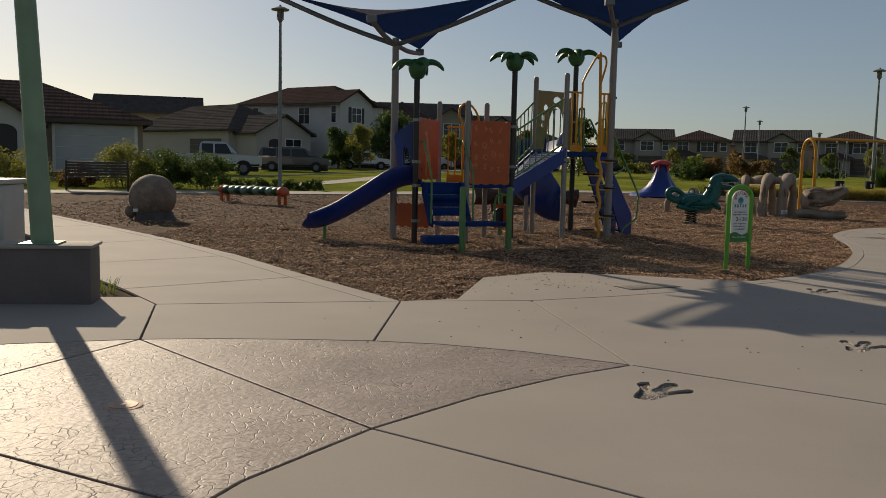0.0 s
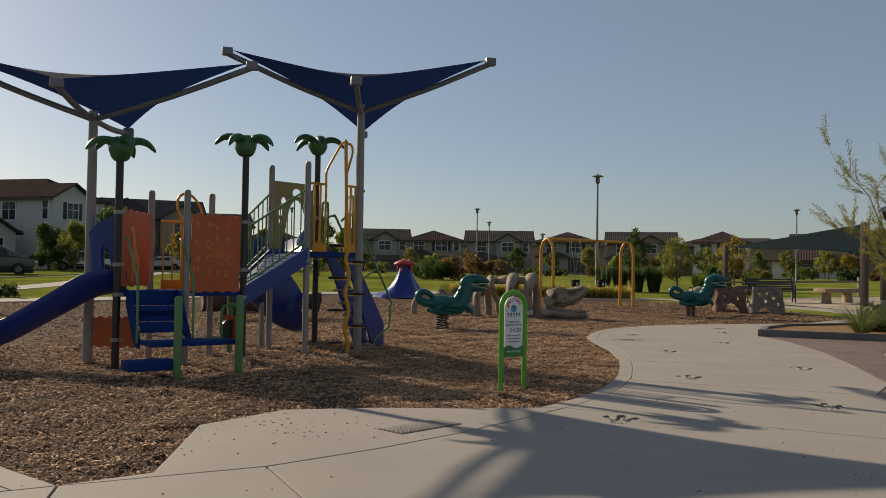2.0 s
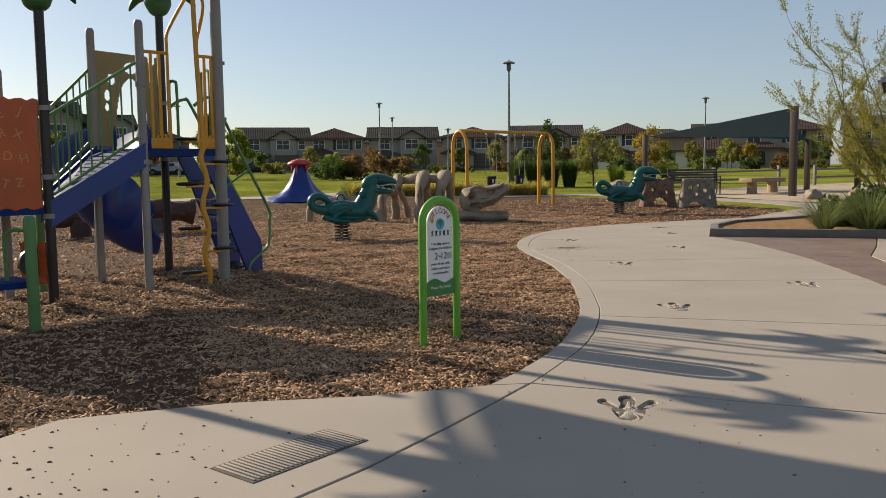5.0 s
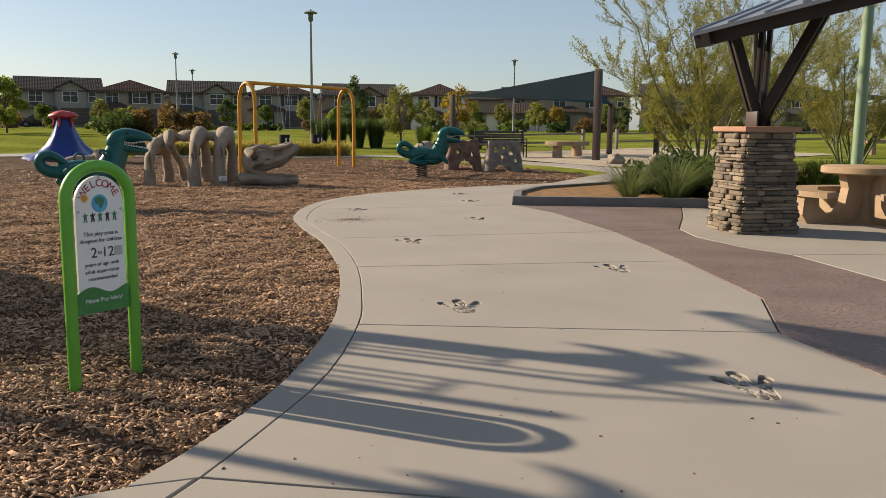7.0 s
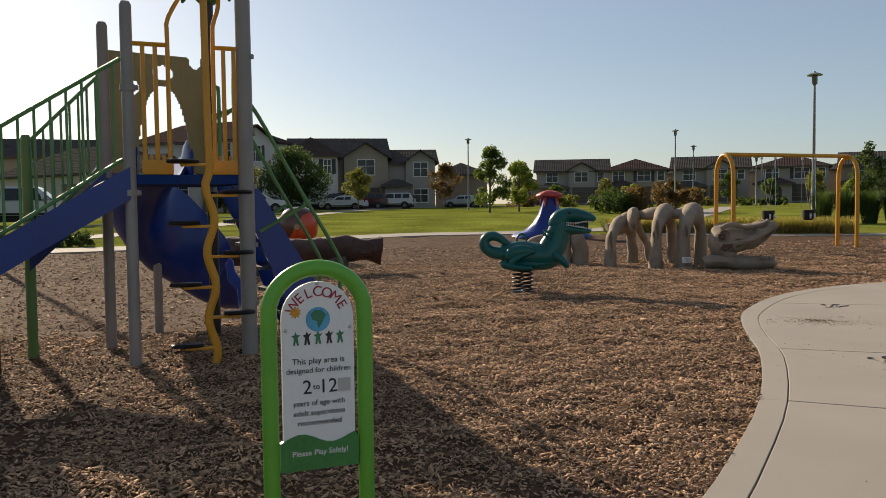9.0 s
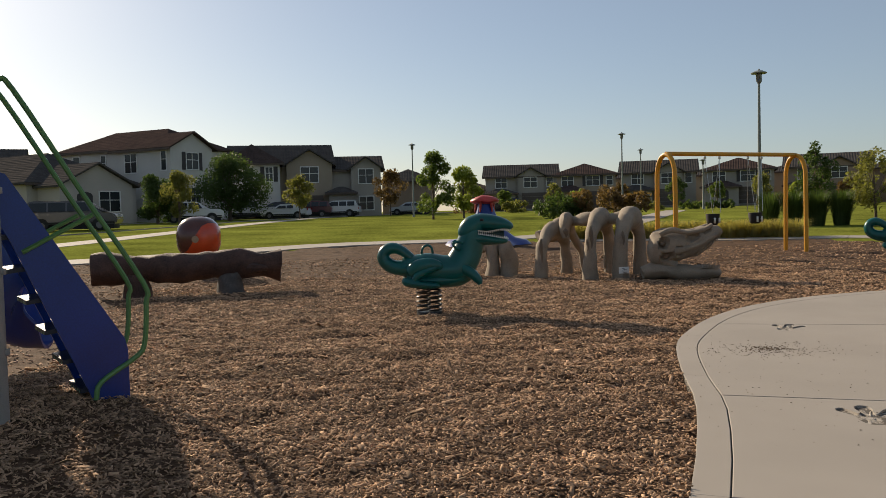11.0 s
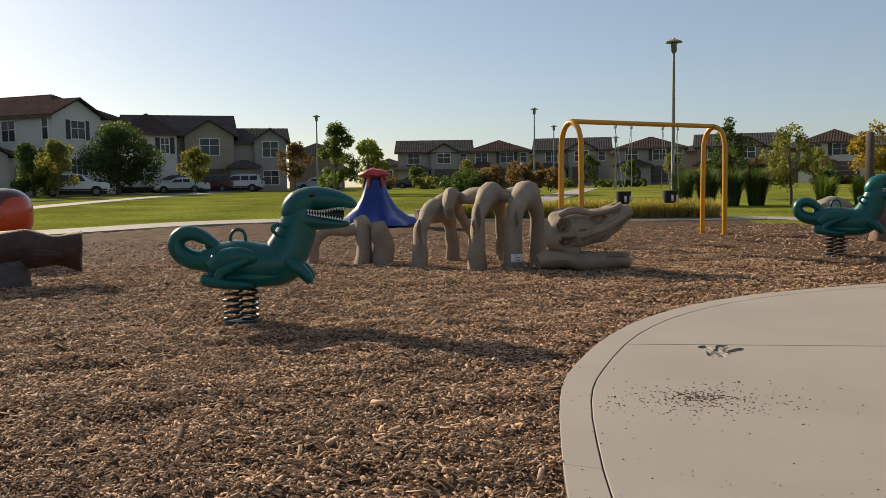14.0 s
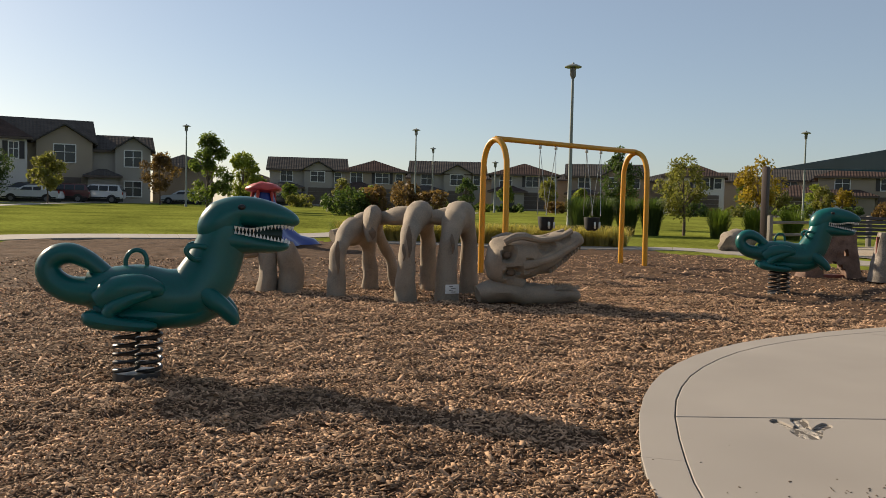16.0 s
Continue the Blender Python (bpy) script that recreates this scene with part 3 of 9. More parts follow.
slab([(14.2, 12.07), (16.4, 13.2), (15.2, 15.9), (14.75, 16.55), (13.5, 15.5)])
slab([(10.64, 10.93), (10.9, 11.43), (11.35, 12.3), (12.9, 11.4), (11.6, 5.2), (9.0, 6.5), (8.6, 8.2), (9.8, 9.6)])
slab([(12.9, 11.4), (14.2, 12.07), (16.4, 13.2), (19.0, 9.0), (14.0, 4.0), (11.6, 5.2)])
slab([(15.2, 15.9), (20.5, 17.0), (24, 12), (19.0, 9.0), (16.4, 13.2)])
slab([(4.6, 3.7), (7.2, 6.8), (8.6, 8.2), (9.0, 6.5), (14.0, 4.0), (14, -0.5), (4.6, -0.5)])
for i in range(-3, 6):
    slab([(i * 3.2, -0.5), (i * 3.2 + 3.2, -0.5), (i * 3.2 + 3.2, -4), (i * 3.2, -4)])
bm = bmesh.new()
prism(bm, [(-12.5, 19.7), (-9.6, 16.8), (-7.5, 14.6), (-5.5, 12.4), (-4.4, 10.09), (-2.885, 8.34), (-2.52, 7.87), (-5.0, 7.3), (-6.8, 6.4), (-9.6, -4), (16, -4), (24, 12), (20.5, 17), (15.2, 15.9), (14.7, 16.6), (12.5, 18.35), (14.6, 20.2), (18.7, 21.1), (20.5, 21.2)]
      + CURB_OUT[::-1] + CHIP_FRONT[::-1][1:], -0.16, -0.014)
part("joint_bed", bm, M["joint"], pavement, smooth=False)


def strip(name, pts, width, cuts, material="concrete", up=0.0, label="", category="path"):
    """A path of slabs along a line, width to its left."""
    top = thing(name, pose(0, 0, 0), label, category, kind="structure")
    ps = [np.array(p[:2]) for p in smooth_path(pts, cuts)]
    sides = []
    for i, p in enumerate(ps):
        d = ps[min(i + 1, len(ps) - 1)] - ps[max(i - 1, 0)]
        d = d / np.hypot(*d)
        sides.append(p + width * np.array((-d[1], d[0])))
    for i in range(len(ps) - 1):
        slab([tuple(ps[i]), tuple(ps[i + 1]), tuple(sides[i + 1]), tuple(sides[i])], material, up, 0.006, 0.2, parent=top)
    return top


strip("path", [(-22, 19.5), (-14.5, 24.2), (-11.0, 27.2), (-8.5, 29.2), (-5.0, 31.4), (-1.7, 33.4), (1.0, 35.6), (4.0, 38.1), (6.2, 38.6), (8.5, 38.7), (11.2, 39.6), (14.5, 42.5), (18, 49), (24, 62), (31, 78)], 1.7, 3,
      label="narrow pale concrete path curving between wood chips and lawn")
strip("path", [(18.7, 21.1), (20.6, 23.7), (21.3, 27.0), (20.6, 30.2), (19.9, 32.5), (19.2, 34.0), (16.5, 34.9), (14.0, 36.2), (11.2, 37.6)][::-1], 1.1 * 1, 3,
      label="pale concrete edging path behind the swing")
strip("path", [(18.0, 20.6), (20.0, 21.5), (24, 23.0), (30, 24.5)][::-1], -2.0, 3, label="pale concrete side path beside the planter")
strip("path", [(-8.5, 33), (-5.6, 41.6), (-3.6, 54.7), (-1.5, 72), (0.9, 90), (6, 108)], 1.5, 4, label="pale concrete street sidewalk across the lawn", category="sidewalk")

# street
ROAD = [(-40, 20), (-26, 33), (-16.5, 46), (-11.5, 62), (-9, 80), (-4, 97), (4, 112), (16, 126), (40, 140)]
road_pts = [np.array(p[:2]) for p in smooth_path(ROAD, 5)]
rv, rf, kv, kf = [], [], [], []
for i, p in enumerate(road_pts):
    d = road_pts[min(i + 1, len(road_pts) - 1)] - road_pts[max(i - 1, 0)]
    d = d / np.hypot(*d)
    nrm = np.array((-d[1], d[0]))
    for s in (-4.2, -2, 0, 2, 4.2):
        q = p + nrm * s
        rv.append((q[0], q[1], H(*q) - 0.05 - 0.004 * s * s))
    if i:
        k = i * 5
        rf += [(k - 5 + j, k + j, k + j + 1, k - 4 + j) for j in range(4)]
road = from_arrays("road", rv, rf, M["asphalt"], smooth=True)
tagged(road, "dark asphalt residential street", "road", kind="structure")
for sd in (-4.35, 4.35):
    kv, kf = [], []
    for i, p in enumerate(road_pts):
        d = road_pts[min(i + 1, len(road_pts) - 1)] - road_pts[max(i - 1, 0)]
        d = d / np.hypot(*d)
        nrm = np.array((-d[1], d[0])) * (1 if sd > 0 else -1)
        for s, z in ((abs(sd) - 0.15, -0.2), (abs(sd) - 0.15, 0.03), (abs(sd) + 0.05, 0.04), (abs(sd) + 0.05, -0.2)):
            q = p + nrm * s
            kv.append((q[0], q[1], H(*q) + z))
        if i:
            k = i * 4
            kf += [(k - 4 + j, k + j, k + j + 1, k - 3 + j) for j in range(3)]
    kerb = from_arrays("kerb", kv, kf, M["kerb"])
    tagged(kerb, "concrete street kerb", "kerb", kind="structure")

# ---- swing ----
def swing_set():
    a, b = Vector((12.15, 29.35)), Vector((15.98, 30.78))
    mid, d = (a + b) / 2, (b - a)
    L = d.length / 2
    zb = H(*mid)
    top = thing("swing_set", pose(mid.x, mid.y, zb, 0, 0, math.degrees(math.atan2(d.y, d.x))), "yellow steel arch swing frame with two black bucket seats", "swing")
    R = 0.055
    for s in (-1, 1):
        bm = bmesh.new()
        pts = [(s * L, -0.32, -0.15), (s * L, -0.31, 1.7), (s * L, -0.28, 2.08), (s * L, -0.17, 2.3), (s * L, 0, 2.38), (s * L, 0.17, 2.3), (s * L, 0.28, 2.08), (s * L, 0.31, 1.7), (s * L, 0.32, -0.15)]
        pipe(bm, pts, R, 12, 5)
        part("arch_leg", bm, M["yellow"], top)
    part("top_beam", pipe_bm([(-L, 0, 2.4), (L, 0, 2.4)], 0.05, 12, 1), M["yellow"], top)
    for sx in (-0.165, 0.17):
        x0 = sx * 2 * L * 0.98
        for dx in (-0.22, 0.22):
            bm = bmesh.new()
            bm_box(bm, x0 + dx, 0, 2.33, 0.05, 0.04, 0.09, bevel=0.008)
            part("hanger", bm, M["steel"], top)
            bm = bmesh.new()
            for k in range(2):
                pipe(bm, [(x0 + dx, 0.0, 2.3), (x0 + dx * 0.55, (k - 0.5) * 0.25, 1.02)], 0.006, 5, 1)
            part("chain", bm, M["steel"], top)
        bm = bmesh.new()
        loft(bm, [(x0, 0, 0.72, 0.09, 0.08), (x0, 0, 0.75, 0.13, 0.12), (x0, 0, 0.86, 0.155, 0.145), (x0, 0, 0.97, 0.17, 0.155), (x0, 0, 0.99, 0.17, 0.155)], 16, 2)
        seat = part("bucket_seat", bm, M["rubber"], top, "black rubber bucket seat")
        for dx in (-0.07, 0.07):
            bm = box(0.06, 0.006, 0.13, (x0 + dx, -0.147, 0.83), 0.002)
            part("leg_hole", bm, M["steel"], seat)


swing_set()


# ---- welcome sign ----
def sign():
    a, b = Vector((4.07, 11.66)), Vector((4.41, 11.79))
    mid, d = (a + b) / 2, b - a
    top = thing("welcome_sign", pose(mid.x, mid.y, -0.02, 0, 0, math.degrees(math.atan2(d.y, d.x))), "bright green arched metal frame holding a white play-area sign", "sign")
    W = d.length / 2
    R = 0.031
    pts = [(-W, 0, -0.1), (-W, 0, 0.55), (-W, 0, 0.93)]
    zc = 0.95
    for i in range(1, 10):
        an = math.pi * (1 - i / 10)
        pts.append((W * math.cos(an), 0, zc + (W - 0.015) * math.sin(an)))
    pts += [(W, 0, 0.93), (W, 0, 0.55), (W, 0, -0.1)]
    part("sign_frame", pipe_bm(pts, R, 12, 3), M["lime"], top)
    # board
    r = W - 0.045
    arch = [(r * math.cos(math.pi * i / 16), 0.93 + r * math.sin(math.pi * i / 16)) for i in range(17)]
    bm = bmesh.new()
    plate(bm, [(r, 0.45)] + arch + [(-r, 0.45)], -0.008, 0.008)
    board = part("sign_board", bm, M["white_paint"], top, "white printed sign board", smooth=False)
    hill = [(-r - 0.012, 0.36), (r + 0.012, 0.36), (r + 0.012, 0.47)] + [(r - 2 * r * i / 10, 0.475 + 0.018 * math.sin(i * 0.75 + 2.2) + 0.006 * i / 10) for i in range(11)] + [(-r - 0.012, 0.47)]
    bm = bmesh.new()
    plate(bm, hill, -0.012, 0.012)
    part("green_hill_panel", bm, M["sign_green"], board, "dark green printed panel", smooth=False)
    fr = -0.0095
    up = Matrix.Rotation(radians(90), 4, 'X')

    def lay(x, z, a=0.0):
        return Matrix.Translation((x, fr, z)) @ up @ Matrix.Rotation(radians(a), 4, 'Z')
    word = "WELCOME"
    for i, ch in enumerate(word):
        an = 60 - 120 * i / 6
        rr = r * 0.77
        text_part(ch, 0.054, lay(rr * math.sin(-radians(an)) * 1.0, 0.925 + rr * math.cos(radians(an)) * 0.98, an), M["ink_red"], board)
    for txt, z, s in (("This play area is", 0.77, 0.031), ("designed for children", 0.735, 0.029), ("years of age with", 0.612, 0.029), ("adult supervision", 0.575, 0.029), ("recommended", 0.538, 0.029)):
        text_part(txt, s, lay(0, z), M["ink"], board)
    text_part("2", 0.074, lay(-0.045, 0.67), M["ink"], board)
    text_part("to", 0.03, lay(-0.01, 0.672), M["ink"], board)
    text_part("12", 0.074, lay(0.035, 0.67), M["ink"], board)
    tm = Matrix.Translation((0, -0.0135, 0.425)) @ up
    text_part("Please Play Safely!", 0.03, tm, M["white_paint"], board)
    bm = box(0.048, 0.002, 0.05, (0.097, fr, 0.672))
    part("notice_box", bm, M["cabinet"], board)
    # globe, sun and the row of small figures
    bm = bmesh.new()
    disc = [(0.046 * math.cos(2 * math.pi * i / 24), 0.925 + 0.046 * math.sin(2 * math.pi * i / 24)) for i in range(24)]
    plate(bm, disc, fr - 0.001, fr + 0.001)
    part("globe_print", bm, M["ink_blue"], board, smooth=False)
    bm = bmesh.new()
    plate(bm, [(-0.028, 0.945), (-0.012, 0.962), (0.014, 0.958), (0.03, 0.944), (0.024, 0.93), (0.012, 0.905), (0.0, 0.892), (-0.004, 0.918), (-0.022, 0.926)], fr - 0.002, fr)
    part("land_print", bm, M["ink_green"], board, smooth=False)
    bm = bmesh.new()
    star = [((0.024 if i % 2 else 0.015) * math.cos(math.pi * i / 10) - 0.085, 0.955 + (0.024 if i % 2 else 0.015) * math.sin(math.pi * i / 10)) for i in range(20)]
    plate(bm, star, fr - 0.001, fr + 0.001)
    part("sun_print", bm, M["ink_orange"], board, smooth=False)
    for i in range(5):
        x = -0.085 + i * 0.042
        bm = bmesh.new()
        plate(bm, [(x - 0.01, 0.832), (x - 0.003, 0.832), (x, 0.85), (x + 0.005, 0.832), (x + 0.012, 0.832), (x + 0.007, 0.86), (x + 0.018, 0.872 + 0.004 * (i % 2)), (x + 0.005, 0.87), (x, 0.882), (x - 0.005, 0.87), (x - 0.016, 0.868), (x - 0.006, 0.858)], fr - 0.001, fr + 0.001)
        part("small_print_mark", bm, M["ink" if i % 2 else "ink_green"], board, smooth=False)
    for x, z in ((0, 1.06), (-r + 0.015, 0.89), (r - 0.015, 0.89)):
        bm = bmesh.new()
        blob(bm, (x, fr, z), (0.008, 0.005, 0.008), 1, 0)
        part("bolt", bm, M["steel"], board)


sign()


# ---- dinosaur spring riders ----
def dino():
    top = thing("dinosaur_spring_rider", pose(0, 0, 0), "glossy dark-green plastic dinosaur rider on a black coil spring", "spring rider", "dinosaur riders")
    bm = bmesh.new()
    # body and neck
    loft(bm, [(-0.34, 0, 0.57, 0.11, 0.11), (-0.22, 0, 0.56, 0.165, 0.15), (0.0, 0, 0.55, 0.2, 0.185), (0.2, 0, 0.52, 0.205, 0.185), (0.36, 0, 0.53, 0.195, 0.2), (0.465, 0, 0.65, 0.17, 0.2),
              (0.53, 0, 0.78, 0.15, 0.185), (0.57, 0, 0.9, 0.145, 0.172), (0.595, 0, 1.0, 0.14, 0.15), (0.61, 0, 1.08, 0.125, 0.1)], 24, 5, side=(0, 1, 0))
    # back of the head and upper jaw
    loft(bm, [(0.5, 0, 0.9, 0.1, 0.1), (0.53, 0, 0.98, 0.135, 0.14), (0.6, 0, 1.05, 0.145, 0.145), (0.68, 0, 1.1, 0.146, 0.108), (0.8, 0, 1.095, 0.136, 0.105), (0.92, 0, 1.08, 0.12, 0.09), (1.01, 0, 1.063, 0.105, 0.07), (1.07, 0, 1.045, 0.078, 0.05), (1.1, 0, 1.032, 0.045, 0.03), (1.112, 0, 1.025, 0.015, 0.01)], 24, 5, side=(0, 1, 0))
    # lower jaw
    loft(bm, [(0.48, 0, 0.93, 0.12, 0.14), (0.6, 0, 0.912, 0.142, 0.115), (0.72, 0, 0.895, 0.134, 0.088), (0.84, 0, 0.877, 0.115, 0.062), (0.95, 0, 0.867, 0.09, 0.045), (1.02, 0, 0.866, 0.064, 0.03), (1.045, 0, 0.867, 0.02, 0.01)], 18, 4, side=(0, 1, 0))
    # belly bowl
    loft(bm, [(-0.28, 0, 0.44, 0.12, 0.07), (-0.1, 0, 0.415, 0.18, 0.09), (0.15, 0, 0.4, 0.19, 0.095), (0.38, 0, 0.43, 0.165, 0.115), (0.52, 0, 0.52, 0.13, 0.13)], 18, 4, side=(0, 1, 0))
    for s in (-1, 1):
        # haunch, shin, foot, arm
        loft(bm, [(-0.22, s * 0.13, 0.5, 0.08, 0.1), (-0.12, s * 0.17, 0.57, 0.085, 0.1), (0.03, s * 0.185, 0.6, 0.075, 0.085), (0.14, s * 0.185, 0.58, 0.055, 0.06), (0.18, s * 0.18, 0.56, 0.03, 0.03)], 14, 4, side=(0, 1, 0))
        loft(bm, [(0.1, s * 0.2, 0.57, 0.05, 0.045), (-0.03, s * 0.215, 0.52, 0.06, 0.045), (-0.15, s * 0.215, 0.46, 0.055, 0.05), (-0.17, s * 0.21, 0.4, 0.05, 0.05)], 12, 3, side=(0, 1, 0))
        loft(bm, [(-0.34, s * 0.2, 0.41, 0.02, 0.02), (-0.31, s * 0.2, 0.405, 0.055, 0.045), (-0.24, s * 0.21, 0.385, 0.075, 0.055), (-0.08, s * 0.215, 0.36, 0.07, 0.045), (0.08, s * 0.21, 0.345, 0.06, 0.035), (0.14, s * 0.2, 0.345, 0.02, 0.015)], 12, 3, side=(0, 1, 0))
        loft(bm, [(0.44, s * 0.12, 0.56, 0.06, 0.06), (0.51, s * 0.15, 0.51, 0.07, 0.068), (0.59, s * 0.16, 0.45, 0.062, 0.06), (0.645, s * 0.165, 0.39, 0.05, 0.05), (0.66, s * 0.165, 0.345, 0.03, 0.03)], 12, 3)
    # tail curled into a ring
    ring = [(-0.15, 0, 0.56, 0.17, 0.14), (-0.32, 0, 0.555, 0.145, 0.1), (-0.46, 0, 0.575, 0.125, 0.088), (-0.555, 0, 0.64, 0.112, 0.085), (-0.578, 0, 0.725, 0.105, 0.08), (-0.525, 0, 0.79, 0.1, 0.074), (-0.43, 0, 0.805, 0.095, 0.068), (-0.33, 0, 0.765, 0.09, 0.062), (-0.25, 0, 0.705, 0.085, 0.058), (-0.16, 0, 0.64, 0.08, 0.05)]
    loft(bm, ring, 18, 5, side=(0, 1, 0))
    bmesh.ops.recalc_face_normals(bm, faces=bm.faces)
    body = part("body", bm, M["teal"], top)
    bm = bmesh.new()
    loft(bm, [(0.62, 0, 0.98, 0.136, 0.02), (0.72, 0, 0.972, 0.128, 0.035), (0.86, 0, 0.95, 0.105, 0.05), (0.99, 0, 0.94, 0.075, 0.05)], 14, 3, side=(0, 1, 0))
    part("mouth", bm, M["mouth"], body, "dark open mouth")
    bm = bmesh.new()
    for s in (-1, 1):
        for k in range(17):
            t = k / 16
            x = 0.66 + 0.4 * t
            w = 0.14 - 0.045 * t * t
            for z, sg in ((0.99 - 0.012 * math.sin(t * 6.3), -1), (0.968 - 0.07 * t, 1)):
                if sg > 0 and k == 16:
                    continue
                r = bmesh.ops.create_cone(bm, segments=5, radius1=0.0125, radius2=0.001, depth=0.03, cap_ends=True)
                mm = Matrix.Translation((x, s * w * (0.93 if sg > 0 else 1), z)) @ Matrix.Rotation(0 if sg > 0 else math.pi, 4, 'X')
                bmesh.ops.transform(bm, matrix=mm, verts=r["verts"])
    tagged(part("teeth", bm, M["teeth"], body, "white pointed teeth"), kind="stuff")
    for s in (-1, 1):
        bm = bmesh.new()
        blob(bm, (0.7, s * 0.143, 1.132), (0.028, 0.018, 0.02), 2, 0)
        part("eye", bm, M["black"], body, "black eye")
    part("seat_loop", pipe_bm([(-0.075, 0.0, 0.66), (-0.08, 0, 0.76), (-0.05, 0, 0.815), (0.0, 0, 0.83), (0.045, 0, 0.805), (0.06, 0, 0.74), (0.055, 0, 0.66)], 0.016, 10), M["teal"], body)
    for s in (-1, 1):
        part("hand_grip", pipe_bm([(0.45, s * 0.1, 0.78), (0.38, s * 0.16, 0.78), (0.335, s * 0.185, 0.82), (0.335, s * 0.185, 0.855), (0.39, s * 0.165, 0.87), (0.48, s * 0.1, 0.85)], 0.018, 8), M["teal"], body)
    # two coil springs side by side
    for cx, cy, ph in ((-0.07, -0.03, 0.0), (0.075, 0.03, 2.0)):
        pts = [(cx + 0.083 * math.cos(2 * math.pi * 5.6 * i / 89 + ph), cy + 0.083 * math.sin(2 * math.pi * 5.6 * i / 89 + ph), 0.0 + 0.31 * i / 89) for i in range(90)]
        part("coil_spring", pipe_bm(pts, 0.013, 7, 1), M["black"], top)
    bm = bmesh.new()
    bmesh.ops.create_cone(bm, segments=20, radius1=0.15, radius2=0.15, depth=0.02, cap_ends=True, matrix=Matrix.Translation((0, 0, 0.33)))
    part("spring_plate", bm, M["black"], top)
    bm = bmesh.new()
    bmesh.ops.create_cone(bm, segments=20, radius1=0.17, radius2=0.16, depth=0.06, cap_ends=True, matrix=Matrix.Translation((0, 0, -0.015)))
    part("ground_plate", bm, M["black"], top)
    return top


d1 = dino()
d1.matrix_world = pose(6.16, 21.45, -0.02, 0, 0, -4) @ Matrix.Diagonal((1.01, 1.01, 1.06, 1))
copy_thing(d1, pose(15.55, 25.82, -0.01, 0, 0, -33) @ Matrix.Diagonal((1.01, 1.01, 1.06, 1)))

# ---- play structure ----
def wpart(name, bm, material, parent, label="", smooth=True):
    """A part whose mesh is given in world places, under a thing that stands elsewhere."""
    ob = part(name, bm, material, parent, label, smooth)
    ob.matrix_parent_inverse = parent.matrix_basis.inverted() if parent.parent is None else Matrix.Identity(4)
    return ob


PA, PB = Vector((-0.80, 15.12)), Vector((3.13, 15.83))
A1, A2, A3, A4 = Vector((-0.37, 14.42)), Vector((0.50, 14.72)), Vector((0.84, 15.72)), Vector((-0.02, 15.55))
B1, B4 = Vector((1.30, 15.12)), Vector((1.15, 16.1))
C1, C2, C3, C4 = Vector((2.26, 15.5)), PB, Vector((2.58, 16.87)), Vector((1.77, 16.3))
DK1, DK2 = 1.0, 1.6

ps = thing("play_structure", pose(1.2, 15.6, 0), "multi-deck play structure, blue slides, orange panels and palm-topped posts", "play structure")


def post(p, h, r, material, name="post", cap=True, label=""):
    bm = bmesh.new()
    loft(bm, [(p.x, p.y, -0.2, r, r), (p.x, p.y, h - 0.05, r, r), (p.x, p.y, h, r * 0.99, r * 0.99), (p.x, p.y, h + 0.03, r * 0.7, r * 0.7)] if cap else [(p.x, p.y, -0.2, r, r), (p.x, p.y, h, r, r)], 14, 1)
    return wpart(name, bm, M[material], ps, label)


def ring_clamp(p, z, r):
    bm = bmesh.new()
    bmesh.ops.create_cone(bm, segments=14, radius1=r, radius2=r, depth=0.05, cap_ends=True, matrix=Matrix.Translation((p.x, p.y, z)))
    bm_box(bm, p.x + r, p.y, z, 0.05, 0.03, 0.04, bevel=0.006)
    wpart("clamp", bm, M["grey_paint"], ps)


for p, h in ((A4, 2.42), (A2, 2.38), (A3, 2.42), (C4, 2.97), (C1, 2.96)):
    post(p, h, 0.048, "grey_paint", label="grey steel post")
post(B4, 1.95, 0.045, "green_paint")
for p, h in ((A1, 2.9), (B1, 3.15), (C3, 3.42)):
    post(p, h, 0.05, "brown_paint", cap=False, label="dark brown palm trunk post")
for p, zs in ((A1, (0.35, 0.95, 1.35, 2.05)), (A2, (0.95, 2.0)), (B1, (0.9, 1.3, 2.0)), (C1, (1.45, 2.3)), (PB, (0.5, 1.0, 1.5, 1.95, 2.6)), (C3, (1.5, 2.2)), (PA, (0.45, 0.75, 1.4))):
    for z in zs:
        ring_clamp(p, z, 0.062)


